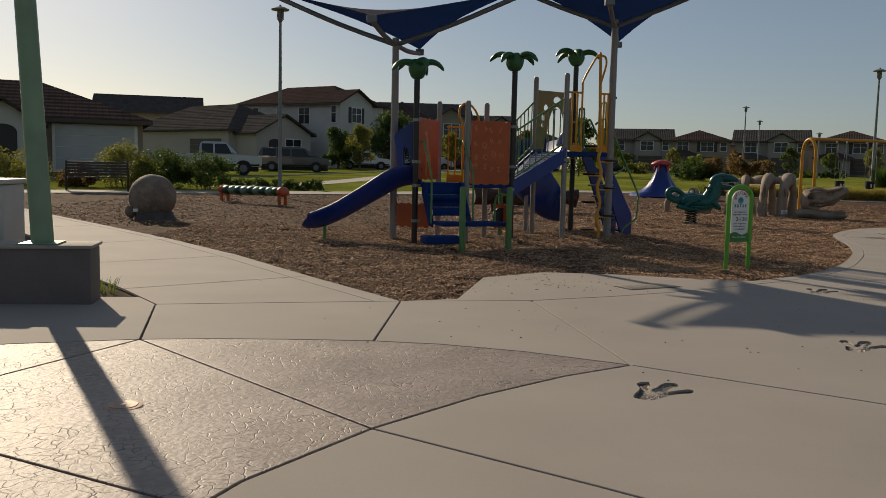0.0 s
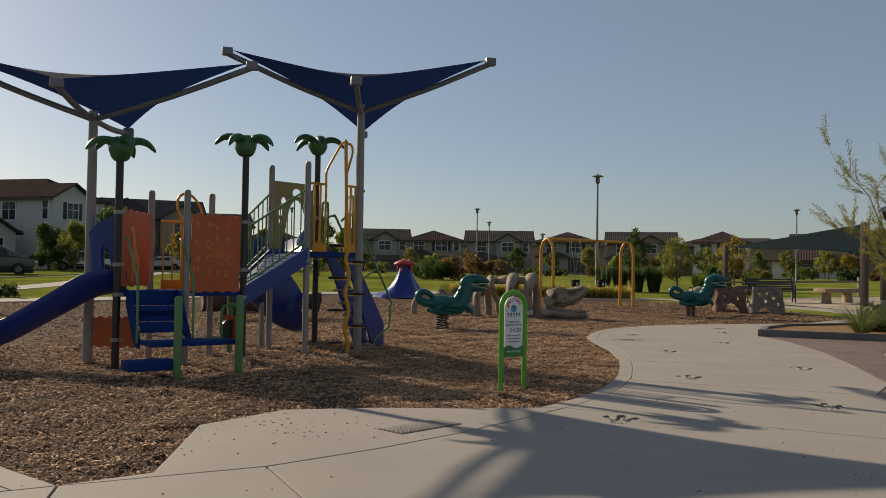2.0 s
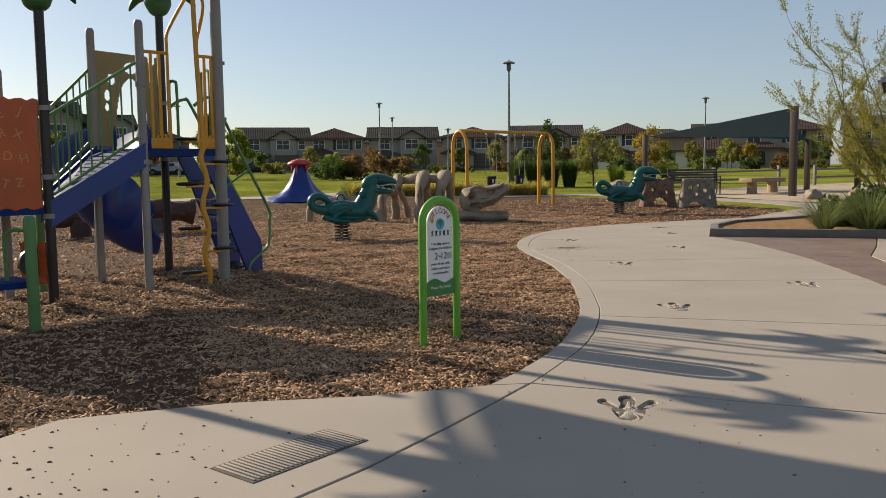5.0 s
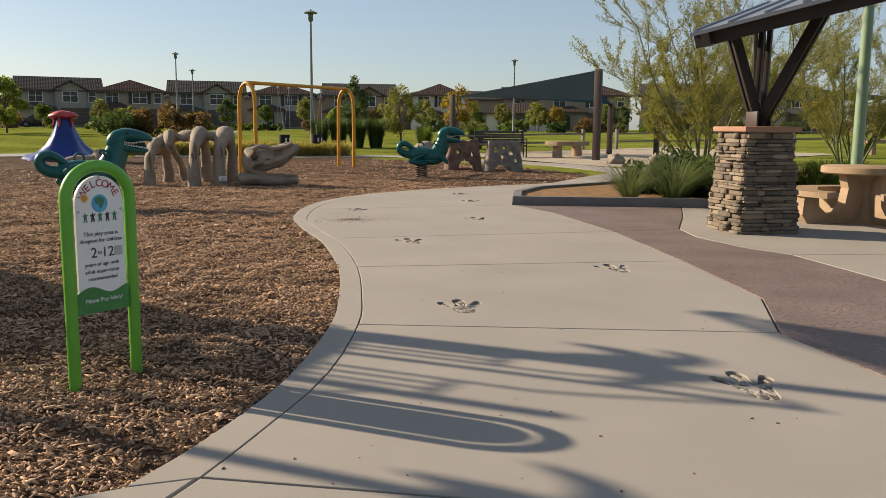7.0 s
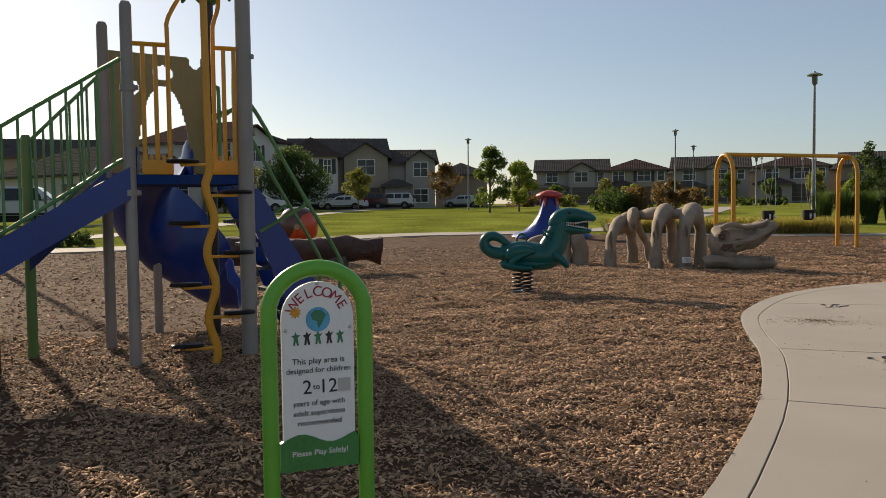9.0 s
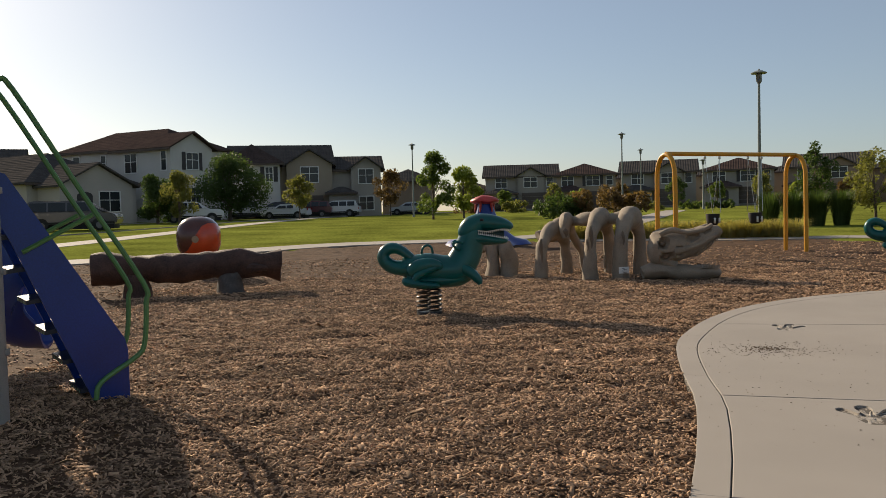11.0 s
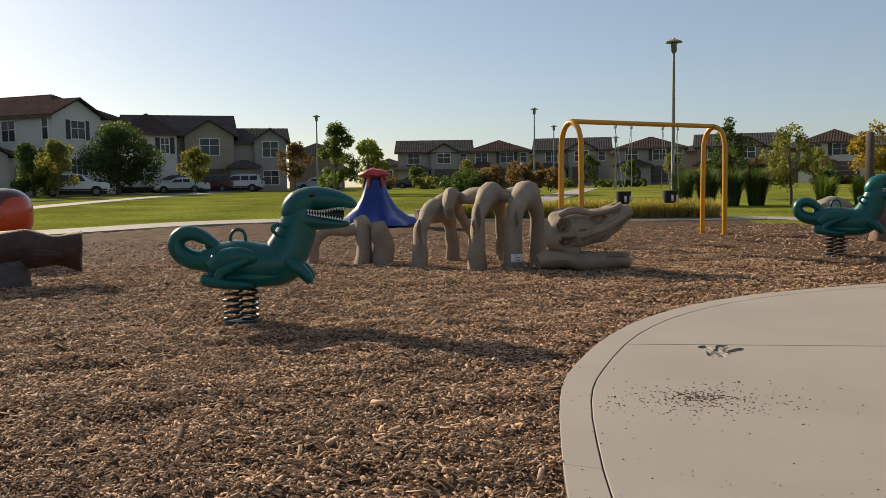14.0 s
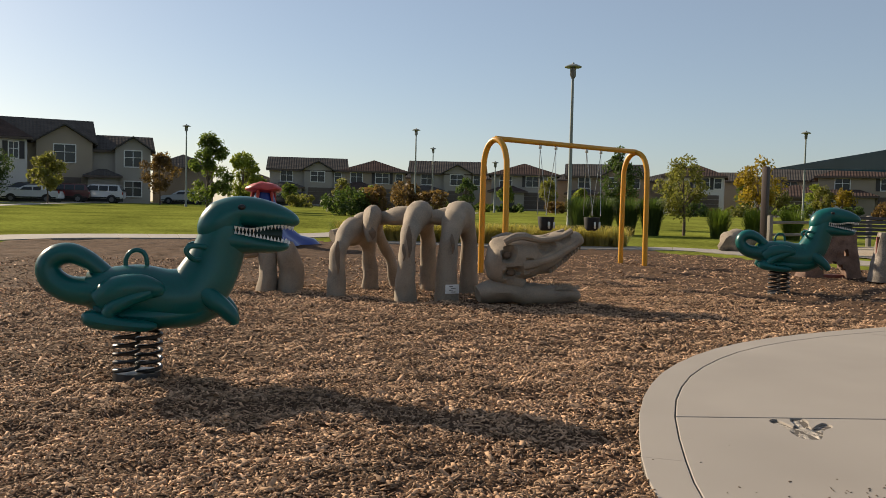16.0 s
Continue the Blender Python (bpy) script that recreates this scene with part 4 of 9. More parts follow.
def palm_top(p, z, a):
    c = Matrix.Translation((p.x, p.y, z)) @ Matrix.Rotation(radians(a), 4, 'Z')
    bm = bmesh.new()
    loft(bm, [(0, 0, -0.16, 0.075, 0.075), (0, 0, -0.12, 0.12, 0.115), (0, 0, -0.03, 0.165, 0.15), (0, 0, 0.05, 0.16, 0.15), (0, 0, 0.11, 0.12, 0.12), (0, 0, 0.15, 0.06, 0.06)], 16, 3, wob=0.02, seed=a)
    bmesh.ops.recalc_face_normals(bm, faces=bm.faces)
    bmesh.ops.transform(bm, matrix=c, verts=bm.verts)
    crown = wpart("palm_crown", bm, M["green_leafy"], ps, "moulded green plastic palm crown")
    for k in range(5):
        an = radians((0, 62, 128, 196, 285)[k])
        d = Vector((math.cos(an), math.sin(an), 0))
        drop = (0.0, 0.05, -0.03, 0.04, 0.0)[k]
        rows = [(*(d * t + Vector((0, 0, zz - drop * t * 2))), w, th) for t, zz, w, th in ((0.06, 0.05, 0.05, 0.05), (0.15, 0.1, 0.08, 0.055), (0.25, 0.115, 0.085, 0.05), (0.34, 0.09, 0.066, 0.042), (0.41, 0.03, 0.04, 0.03), (0.45, -0.02, 0.012, 0.012))]
        bm = bmesh.new()
        loft(bm, rows, 10, 4, side=Vector((-d.y, d.x, 0)))
        bmesh.ops.recalc_face_normals(bm, faces=bm.faces)
        bmesh.ops.transform(bm, matrix=c, verts=bm.verts)
        part("palm_leaf", bm, M["green_leafy"], crown)


M["green_leafy"] = mat("moulded_green", (0.04, 0.15, 0.055), 0.38, var=0.15, scale=4, bump=0.05)
palm_top(A1, 2.9, 10)
palm_top(B1, 3.13, 40)
palm_top(C3, 3.44, 75)


def deck(corners, z, name="deck"):
    bm = bmesh.new()
    prism(bm, [tuple(c) for c in corners], z - 0.08, z)
    wpart(name, bm, M["deck_blue"], ps, "blue vinyl-coated perforated deck", False)


deck([A1, A2, A3, A4], DK1)
deck([A2, B1, B4, A3], DK1)
deck([C1, C2, C3, C4], DK2)


def wave_panel(p, q, z0, z1, material, amp=0.02, label="", off=0.0, holes=()):
    """A moulded panel between two posts, its edges slightly wavy."""
    d = q - p
    L = d.length
    d.normalize()
    nrm = Vector((-d.y, d.x))
    n = 14
    m0 = 0.06
    out = [(m0 + (L - 2 * m0) * i / n, z0 + amp * math.sin(i * 1.9)) for i in range(n + 1)] + [(L - m0 - amp * abs(math.sin(k * 2.3)), z0 + (z1 - z0) * k / 8) for k in range(1, 8)]
    out += [(L - m0 - (L - 2 * m0) * i / n, z1 + amp * math.sin(i * 2.3)) for i in range(n + 1)] + [(m0 + amp * abs(math.sin(k * 2.1)), z1 - (z1 - z0) * k / 8) for k in range(1, 8)]
    bm = bmesh.new()
    plate(bm, out, -0.012 + off, 0.012 + off)
    if material == "orange":
        bmesh.ops.bevel(bm, geom=[e for e in bm.edges if abs(e.verts[0].co.y - e.verts[1].co.y) < 1e-5], offset=0.004, segments=1, affect='EDGES')
    bmesh.ops.transform(bm, matrix=Matrix.Translation((p.x, p.y, 0)) @ Matrix.Rotation(math.atan2(d.y, d.x), 4, 'Z'), verts=bm.verts)
    return wpart(name_for[material], bm, M[material], ps, label, False)


name_for = {"orange": "orange_panel", "tan": "tan_panel", "yellow": "yellow_panel"}
pan1 = wave_panel(A1, A4, 1.05, 2.1, "orange", 0.015, "orange plastic panel with an engraved giraffe")
pan2 = wave_panel(A2, B1, 0.98, 2.08, "orange", 0.015, "orange plastic alphabet panel with cut letters")
wave_panel(PA, A1 + Vector((0.3, 0.5)), 0.2, 0.62, "orange", 0.02, "orange lower wall panel")
wave_panel(A3 + Vector((0.1, -0.3)), B1, 0.2, 0.62, "orange", 0.02, "orange crawl-through panel")
# the crawl hole: a solid black disc that paints the shade inside it
bm = bmesh.new()
d = (B1 - A2).normalized()
bmesh.ops.create_cone(bm, segments=24, radius1=0.15, radius2=0.15, depth=0.05, cap_ends=True, matrix=Matrix.Translation((1.12, 15.22, 0.42)) @ Matrix.Rotation(math.atan2(d.y, d.x), 4, 'Z') @ Matrix.Rotation(radians(90), 4, 'X'))
wpart("crawl_hole_disc", bm, M["black"], ps, "black disc standing for the shade in the crawl-tube opening")
# letters scattered over the alphabet panel
d = (B1 - A2).normalized()
ang = math.atan2(d.y, d.x)
random.seed(5)
for i, ch in enumerate("FAEJKQRXBCDHMSTZ"):
    u = 0.16 + 0.16 * (i % 4) + random.uniform(-0.03, 0.03)
    z = 1.92 - 0.22 * (i // 4) + random.uniform(-0.04, 0.04)
    nrm = Vector((d.y, -d.x)) * 0.0135
    m = Matrix.Translation((A2.x + d.x * u + nrm.x - 1.2, A2.y + d.y * u + nrm.y - 15.6, z)) @ Matrix.Rotation(ang, 4, 'Z') @ Matrix.Rotation(radians(90), 4, 'X') @ Matrix.Rotation(random.uniform(-0.5, 0.5), 4, 'Z')
    text_part(ch, 0.13, m, M["orange_light"], ps)
# engraved giraffe on the other orange panel
d = (A4 - A1).normalized()
nrm = Vector((d.y, -d.x)) * 0.013
bm = bmesh.new()
plate(bm, [(0.45, 1.1), (0.5, 1.1), (0.52, 1.35), (0.64, 1.38), (0.66, 1.1), (0.7, 1.1), (0.72, 1.45), (0.62, 1.55), (0.5, 1.9), (0.38, 1.86), (0.38, 1.82), (0.47, 1.8), (0.46, 1.45)], -0.003, 0.003)
bmesh.ops.transform(bm, matrix=Matrix.Translation((A1.x + nrm.x, A1.y + nrm.y, 0)) @ Matrix.Rotation(math.atan2(d.y, d.x), 4, 'Z'), verts=bm.verts)
wpart("engraved_giraffe", bm, M["orange_light"], ps, smooth=False)

# blue entry stairs towards the plaza
st = (A1 + A2) / 2
out = Vector((0.33, -0.94)).normalized()
side = Vector((0.94, 0.33)).normalized()


def oriented_box(c, z, su, sv, sz, mtl, name, label="", bev=0.015):
    bm = bmesh.new()
    bm_box(bm, 0, 0, 0, su, sv, sz, bevel=bev)
    bmesh.ops.transform(bm, matrix=Matrix.Translation((c.x, c.y, z)) @ Matrix.Rotation(math.atan2(side.y, side.x), 4, 'Z'), verts=bm.verts)
    return wpart(name, bm, M[mtl], ps, label)


for k, z in enumerate((0.78, 0.58)):
    tr = oriented_box(st + out * (0.18 + 0.25 * k), z, 0.62, 0.27, 0.04, "deck_blue", "tread", "blue perforated stair tread")
    oriented_box(st + out * (0.06 + 0.25 * k), z + 0.1, 0.62, 0.012, 0.15, "deck_blue", "riser", "perforated blue riser", 0.003)
    for i in range(7):
        for j in range(2):
            bm = bmesh.new()
            c = st + out * (0.312 + 0.25 * k) + side * (-0.24 + 0.08 * i)
            bmesh.ops.create_cone(bm, segments=8, radius1=0.018, radius2=0.018, depth=0.004, cap_ends=True, matrix=Matrix.Translation((c.x, c.y, z + 0.045 - 0.075 + 0.05 * j)) @ Matrix.Rotation(math.atan2(side.y, side.x), 4, 'Z') @ Matrix.Rotation(radians(90), 4, 'X'))
            wpart("perforation", bm, M["sage"], ps)
    oriented_box(st + out * (0.31 + 0.25 * k), z - 0.04, 0.62, 0.012, 0.14, "deck_blue", "riser", "perforated blue riser", 0.003)
oriented_box(st + out * 0.86 + side * 0.25, 0.36, 1.15, 0.5, 0.06, "deck_blue", "landing", "blue coated landing platform")
oriented_box(st + out * 1.18 - side * 0.35, 0.13, 0.6, 0.34, 0.12, "deck_blue", "bottom_step", "blue coated bottom step")
for s in (-1, 1):
    bm = bmesh.new()
    plate(bm, [(0.0, 0.82), (0.02, 1.02), (0.16, 1.0), (0.62, 0.42), (0.62, 0.28), (0.45, 0.3)], -0.015, 0.015)
    bmesh.ops.transform(bm, matrix=Matrix.Translation((st.x + side.x * 0.33 * s, st.y + side.y * 0.33 * s, 0)) @ Matrix.Rotation(math.atan2(out.y, out.x), 4, 'Z'), verts=bm.verts)
    wpart("stringer", bm, M["deck_blue"], ps, "blue stair stringer", False)
    a = st + side * 0.36 * s
    wpart("handrail", pipe_bm([(a.x, a.y, 1.7), (a.x + out.x * 0.12, a.y + out.y * 0.12, 1.68), (a.x + out.x * 0.5, a.y + out.y * 0.5, 1.28), (a.x + out.x * 0.62, a.y + out.y * 0.62, 1.1), (a.x + out.x * 0.64, a.y + out.y * 0.64, 0.35)], 0.017, 8), M["green_paint"], ps, "thin green handrail")
for p in (Vector((0.45, 13.25)), Vector((1.2, 13.72))):
    bm = bmesh.new()
    loft(bm, [(p.x, p.y, -0.15, 0.05, 0.05), (p.x, p.y, 0.9, 0.05, 0.05), (p.x, p.y, 0.95, 0.048, 0.048), (p.x, p.y, 0.975, 0.03, 0.03)], 12, 1)
    wpart("short_post", bm, M["green_paint"], ps, "short green landing post")
bm = bmesh.new()
pipe(bm, [(0.98, 13.95, 0.38), (0.98, 13.95, 0.75), (1.05, 13.9, 0.84), (1.15, 13.82, 0.84)], 0.018)
wpart("grab_loop", bm, M["green_paint"], ps)

# straight blue slide with its hood
def trough(bm, rows, up=(0, 0, 1), th=0.02):
    """An open chute. Rows: x, y, z, half width, rim height; the rim is a rolled edge."""
    pts = smooth_path(rows, 5)
    prof_n = 11
    rings = []
    for i, q in enumerate(pts):
        a, b = pts[max(0, i - 1)], pts[min(len(pts) - 1, i + 1)]
        dd = Vector(b[:3] - a[:3]).normalized()
        s = dd.cross(Vector(up)).normalized()
        u = s.cross(dd)
        ring = []
        prof = []
        for k in range(prof_n):
            t = -1 + 2 * k / (prof_n - 1)
            prof.append((t * q[3], q[4] * abs(t) ** 2.6))
        outer = [(x * 1.0 + (0.035 if x > 0 else -0.035) * (abs(x) / q[3]) ** 3, z - th - 0.015 * (1 - abs(x) / q[3])) for x, z in prof]
        for x, z in prof + [(q[3] + 0.03, q[4] + 0.012)] + outer[::-1] + [(-q[3] - 0.03, q[4] + 0.012)]:
            ring.append(bm.verts.new(Vector(q[:3]) + s * x + u * z))
        rings.append(ring)
    n = len(rings[0])
    for r0, r1 in zip(rings, rings[1:]):
        for k in range(n):
            bm.faces.new((r0[k], r0[(k + 1) % n], r1[(k + 1) % n], r1[k]))
    bm.faces.new(rings[0])
    bm.faces.new(rings[-1])
    bmesh.ops.recalc_face_normals(bm, faces=bm.faces)


bm = bmesh.new()
trough(bm, [(-0.3, 14.92, 0.98, 0.23, 0.26), (-0.65, 14.86, 0.94, 0.25, 0.32), (-1.15, 14.8, 0.66, 0.25, 0.29), (-1.65, 14.75, 0.37, 0.25, 0.27), (-2.0, 14.71, 0.22, 0.26, 0.26), (-2.25, 14.69, 0.19, 0.25, 0.22), (-2.34, 14.68, 0.24, 0.2, 0.12)])
wpart("slide", bm, M["blue"], ps, "straight royal-blue plastic slide")
bm = bmesh.new()
loft(bm, [(-1.96, 14.72, -0.1, 0.03, 0.03), (-1.96, 14.72, 0.27, 0.03, 0.03)], 10, 1)
wpart("slide_foot", bm, M["green_paint"], ps, "green slide support")
# peaked hood over the slide entry
for yy in (14.66, 15.16):
    bm = bmesh.new()
    hx = -0.42
    prof = [(hx - 0.28, 1.22), (hx - 0.3, 1.5), (hx - 0.34, 1.78), (hx - 0.26, 1.86), (hx - 0.02, 2.02), (hx + 0.06, 2.0), (hx + 0.06, 1.2), (hx - 0.02, 1.22), (hx - 0.1, 1.55), (hx - 0.17, 1.62), (hx - 0.2, 1.5), (hx - 0.18, 1.22)]
    plate(bm, prof, yy - 0.025, yy + 0.025)
    wpart("hood_side", bm, M["blue"], ps, "blue plastic slide hood side", False)
bm = bmesh.new()
plate(bm, [(-0.76, 1.78), (-0.68, 1.88), (-0.44, 2.04), (-0.36, 2.02), (-0.36, 1.97), (-0.45, 1.98), (-0.68, 1.82), (-0.72, 1.76)], 14.66, 15.16)
wpart("hood_top", bm, M["blue"], ps, "blue plastic slide hood", False)

# ramp with green balustrades between the decks
for (p, q) in ((B1, C1), (B4, C4)):
    d = q - p
    a, b = p + d * 0.05, p + d * 0.95
    rail0, rail1 = 0.75, 0.75
    for zz in (0.12, 0.93):
        wpart("rail", pipe_bm([(a.x, a.y, DK1 + zz), (b.x, b.y, DK2 + zz)], 0.017, 8, 1), M["green_paint"], ps, "green ramp rail")
    for i in range(8):
        t = (i + 0.5) / 8
        c = a + (b - a) * t
        z = DK1 + (DK2 - DK1) * t
        wpart("baluster", pipe_bm([(c.x, c.y, z + 0.12), (c.x, c.y, z + 0.93)], 0.011, 6, 1), M["green_paint"], ps)
    bm = bmesh.new()
    v = [bm.verts.new((x, y, z)) for x, y, z in ((p.x, p.y, DK1 - 0.22), (q.x, q.y, DK2 - 0.2), (q.x, q.y, DK2 + 0.06), (p.x, p.y, DK1 + 0.06))]
    f = bm.faces.new(v)
    r = bmesh.ops.extrude_face_region(bm, geom=[f])
    bmesh.ops.translate(bm, vec=(0.02, -0.05, 0), verts=[g for g in r["geom"] if isinstance(g, bmesh.types.BMVert)])
    bmesh.ops.recalc_face_normals(bm, faces=bm.faces)
    wpart("ramp_side", bm, M["blue"], ps, "blue ramp side board", False)
bm = bmesh.new()
v = [bm.verts.new(x) for x in ((B1.x, B1.y, DK1 - 0.05), (C1.x, C1.y, DK2 - 0.05), (C4.x, C4.y, DK2 - 0.05), (B4.x, B4.y, DK1 - 0.05))]
f = bm.faces.new(v)
r = bmesh.ops.extrude_face_region(bm, geom=[f])
bmesh.ops.translate(bm, vec=(0, 0, 0.05), verts=[g for g in r["geom"] if isinstance(g, bmesh.types.BMVert)])
bmesh.ops.recalc_face_normals(bm, faces=bm.faces)
wpart("ramp_deck", bm, M["deck_blue"], ps, "blue coated ramp deck", False)

# tan tree-shaped panel with oval holes beside the upper deck
def holed_panel(p, q, z0, z1, holes, material):
    d = q - p
    L = d.length
    bm = bmesh.new()
    nx, nz = 56, 72
    keep = {}
    for i in range(nx + 1):
        for k in range(nz + 1):
            keep[i, k] = bm.verts.new((0.05 + (L - 0.1) * i / nx, 0, z0 + (z1 - z0) * k / nz))
    for i in range(nx):
        for k in range(nz):
            cx, cz = (i + 0.5) / nx, (k + 0.5) / nz
            if not any(((cx - hx) / rx) ** 2 + ((cz - hz) / rz_) ** 2 < 1 for hx, hz, rx, rz_ in holes):
                bm.faces.new((keep[i, k], keep[i + 1, k], keep[i + 1, k + 1], keep[i, k + 1]))
    bmesh.ops.delete(bm, geom=[v for v in bm.verts if not v.link_faces], context='VERTS')
    r = bmesh.ops.extrude_face_region(bm, geom=bm.faces[:])
    bmesh.ops.translate(bm, vec=(0, 0.025, 0), verts=[g for g in r["geom"] if isinstance(g, bmesh.types.BMVert)])
    bmesh.ops.smooth_vert(bm, verts=bm.verts, factor=0.5, use_axis_x=True, use_axis_z=True)
    bmesh.ops.recalc_face_normals(bm, faces=bm.faces)
    bmesh.ops.transform(bm, matrix=Matrix.Translation((p.x, p.y, 0)) @ Matrix.Rotation(math.atan2(d.y, d.x), 4, 'Z'), verts=bm.verts)
    wpart("tan_panel", bm, M[material], ps, "olive-tan plastic panel with oval cut-outs", False)


holed_panel(C4, C3, 1.65, 2.76, [(0.55, 0.1, 0.27, 0.64), (0.555, 0.85, 0.11, 0.06), (0.24, 0.71, 0.06, 0.06), (0.17, 0.54, 0.045, 0.06), (0.165, 0.415, 0.036, 0.04), (0.9, 0.99, 0.07, 0.09)], "tan")

# yellow barriers with looped tops at the ladder opening, and at the first deck
def yellow_barrier(p, q, z0, t0, t1, h, loop):
    d = q - p
    a, b = p + d * t0, p + d * t1
    w = (b - a).length
    u = (b - a).normalized()
    for k in range(3):
        c = a + u * (w * k / 2)
        wpart("bar", pipe_bm([(c.x, c.y, z0), (c.x, c.y, z0 + h)], 0.014, 6, 1), M["yellow"], ps)
    bm = bmesh.new()
    bm_box(bm, (a.x + b.x) / 2, (a.y + b.y) / 2, z0 + 0.06, w + 0.06, 0.025, 0.16, rz(math.degrees(math.atan2(u.y, u.x))), 0.01)
    wpart("kick_plate", bm, M["yellow"], ps)
    bm = bmesh.new()
    bm_box(bm, (a.x + b.x) / 2, (a.y + b.y) / 2, z0 + h, w + 0.05, 0.025, 0.04, rz(math.degrees(math.atan2(u.y, u.x))), 0.01)
    wpart("top_plate", bm, M["yellow"], ps)
    if loop:
        e = b if loop[0] > 0 else a
        wpart("loop_grip", pipe_bm([(e.x, e.y, z0)] + [(e.x + u.x * du, e.y + u.y * du, z0 + dz) for du, dz in loop[1:]], 0.02, 8), M["yellow"], ps, "yellow looped hand grip")


HOOK_LOOP = (1, (0, 0.95), (-0.07, 1.2), (-0.06, 1.36), (0.04, 1.43), (0.16, 1.38), (0.26, 1.24), (0.3, 1.1))
yellow_barrier(A4, A3, DK1, 0.2, 0.5, 1.0, HOOK_LOOP)
yellow_barrier(A4, A3, DK1, 0.6, 0.85, 1.0, None)
u = (C2 - C1).normalized()
o = Vector((u.y, -u.x))
span = (C2 - C1).length
across = rz(math.degrees(math.atan2(u.y, u.x)))


def gate_panel(t0, t1, post_t):
    """A yellow barrier of three flat bars on a kick plate, its top rail tied to the post."""
    for k in range(3):
        c = C1 + u * span * (t0 + (t1 - t0) * k / 2)
        bm = bmesh.new()
        bm_box(bm, c.x, c.y, DK2 + 0.56, 0.036, 0.024, 1.02, across, 0.008)
        wpart("bar", bm, M["yellow"], ps)
    c = C1 + u * span * (t0 + t1) / 2
    bm = bmesh.new()
    bm_box(bm, c.x, c.y, DK2 + 0.06, span * (t1 - t0) + 0.05, 0.026, 0.12, across, 0.01)
    for sx in (-1, 1):
        e = c + u * (span * (t1 - t0) * 0.25 * sx)
        bm_box(bm, e.x, e.y, DK2 + 0.135, span * (t1 - t0) * 0.16, 0.022, 0.05, across, 0.015)
    wpart("kick_plate", bm, M["yellow"], ps)
    a, b = C1 + u * span * t0, C1 + u * span * t1
    e = C1 + u * span * post_t
    lo, hi = (e, b) if post_t < t0 else (a, e)
    wpart("top_rail", pipe_bm([(lo.x, lo.y, DK2 + 1.06), (hi.x, hi.y, DK2 + 1.06)], 0.019, 8, 1), M["yellow"], ps)


gate_panel(0.13, 0.34, 0.0)
gate_panel(0.73, 0.91, 1.0)
# flat wavy ladder pole, straight above the deck, with two looped grips meeting at its head
lp = Vector((2.9, 15.5))
bm = bmesh.new()
rows = []
for i in range(25):
    z = -0.05 + 1.72 * i / 24
    sway = 0.032 * math.sin(z * 11.5) * (1 if z < 1.55 else 0.3)
    rows.append((lp.x + u.x * sway, lp.y + u.y * sway, z, 0.034, 0.02))
rows += [(lp.x, lp.y, 1.8, 0.032, 0.02), (lp.x - o.x * 0.06, lp.y - o.y * 0.06, 2.3, 0.03, 0.02), (lp.x - o.x * 0.1, lp.y - o.y * 0.1, 2.9, 0.03, 0.02), (lp.x - o.x * 0.12, lp.y - o.y * 0.12, 3.36, 0.03, 0.02)]
loft(bm, rows, 10, 2, side=(u.x, u.y, 0))
bmesh.ops.recalc_face_normals(bm, faces=bm.faces)
wpart("wavy_pole", bm, M["yellow"], ps, "flat wavy yellow climbing pole")
head = lp - o * 0.12
la, lb = C1 + u * span * 0.34, C1 + u * span * 0.73
wpart("loop_grip", pipe_bm([(la.x, la.y, DK2 + 0.1), (la.x, la.y, 2.7), (la.x, la.y, 2.84), (la.x + u.x * 0.06, la.y + u.y * 0.06, 2.98), (la.x + u.x * 0.24, la.y + u.y * 0.24, 3.28), (la.x + u.x * 0.3, la.y + u.y * 0.3, 3.35), (head.x, head.y, 3.37)], 0.019, 8), M["yellow"], ps, "yellow looped hand grip")
wpart("loop_grip", pipe_bm([(lb.x, lb.y, DK2 + 0.1), (lb.x, lb.y, 2.7), (lb.x + u.x * 0.01, lb.y + u.y * 0.01, 2.86), (lb.x + u.x * 0.05, lb.y + u.y * 0.05, 3.0), (head.x + u.x * 0.12, head.y + u.y * 0.12, 3.18), (head.x + u.x * 0.1, head.y + u.y * 0.1, 3.3), (head.x, head.y, 3.33)], 0.019, 8), M["yellow"], ps, "yellow looped hand grip")
for k in range(7):
    sg = 1 if k % 2 else -1
    z = 0.2 + 0.25 * k
    c = lp + u * 0.21 * sg
    bm = bmesh.new()
    loft(bm, [(c.x - u.x * 0.12, c.y - u.y * 0.12, z, 0.03, 0.014), (c.x - u.x * 0.08, c.y - u.y * 0.08, z, 0.062, 0.02), (c.x + u.x * 0.06, c.y + u.y * 0.06, z, 0.07, 0.02), (c.x + u.x * 0.12, c.y + u.y * 0.12, z, 0.05, 0.017), (c.x + u.x * 0.135, c.y + u.y * 0.135, z, 0.02, 0.01)], 12, 3, side=(o.x, o.y, 0))
    bmesh.ops.recalc_face_normals(bm, faces=bm.faces)
    wpart("pod_step", bm, M["black"], ps, "black rubber climbing pod")
    bm = bmesh.new()
    bm_box(bm, (lp.x + c.x) / 2, (lp.y + c.y) / 2, z - 0.028, 0.24, 0.03, 0.026, across, 0.008)
    wpart("pod_arm", bm, M["yellow"], ps)

# steep ladder ramp: toothed blue cheeks, black perforated treads, bent green rails
top0, foot = Vector((2.86, 16.35)), Vector((3.66, 16.81))
d = (foot - top0).normalized()
sd = Vector((d.y, -d.x))


def ramp_at(a, z, w):
    return (top0.x + d.x * a + sd.x * w, top0.y + d.y * a + sd.y * w, z)


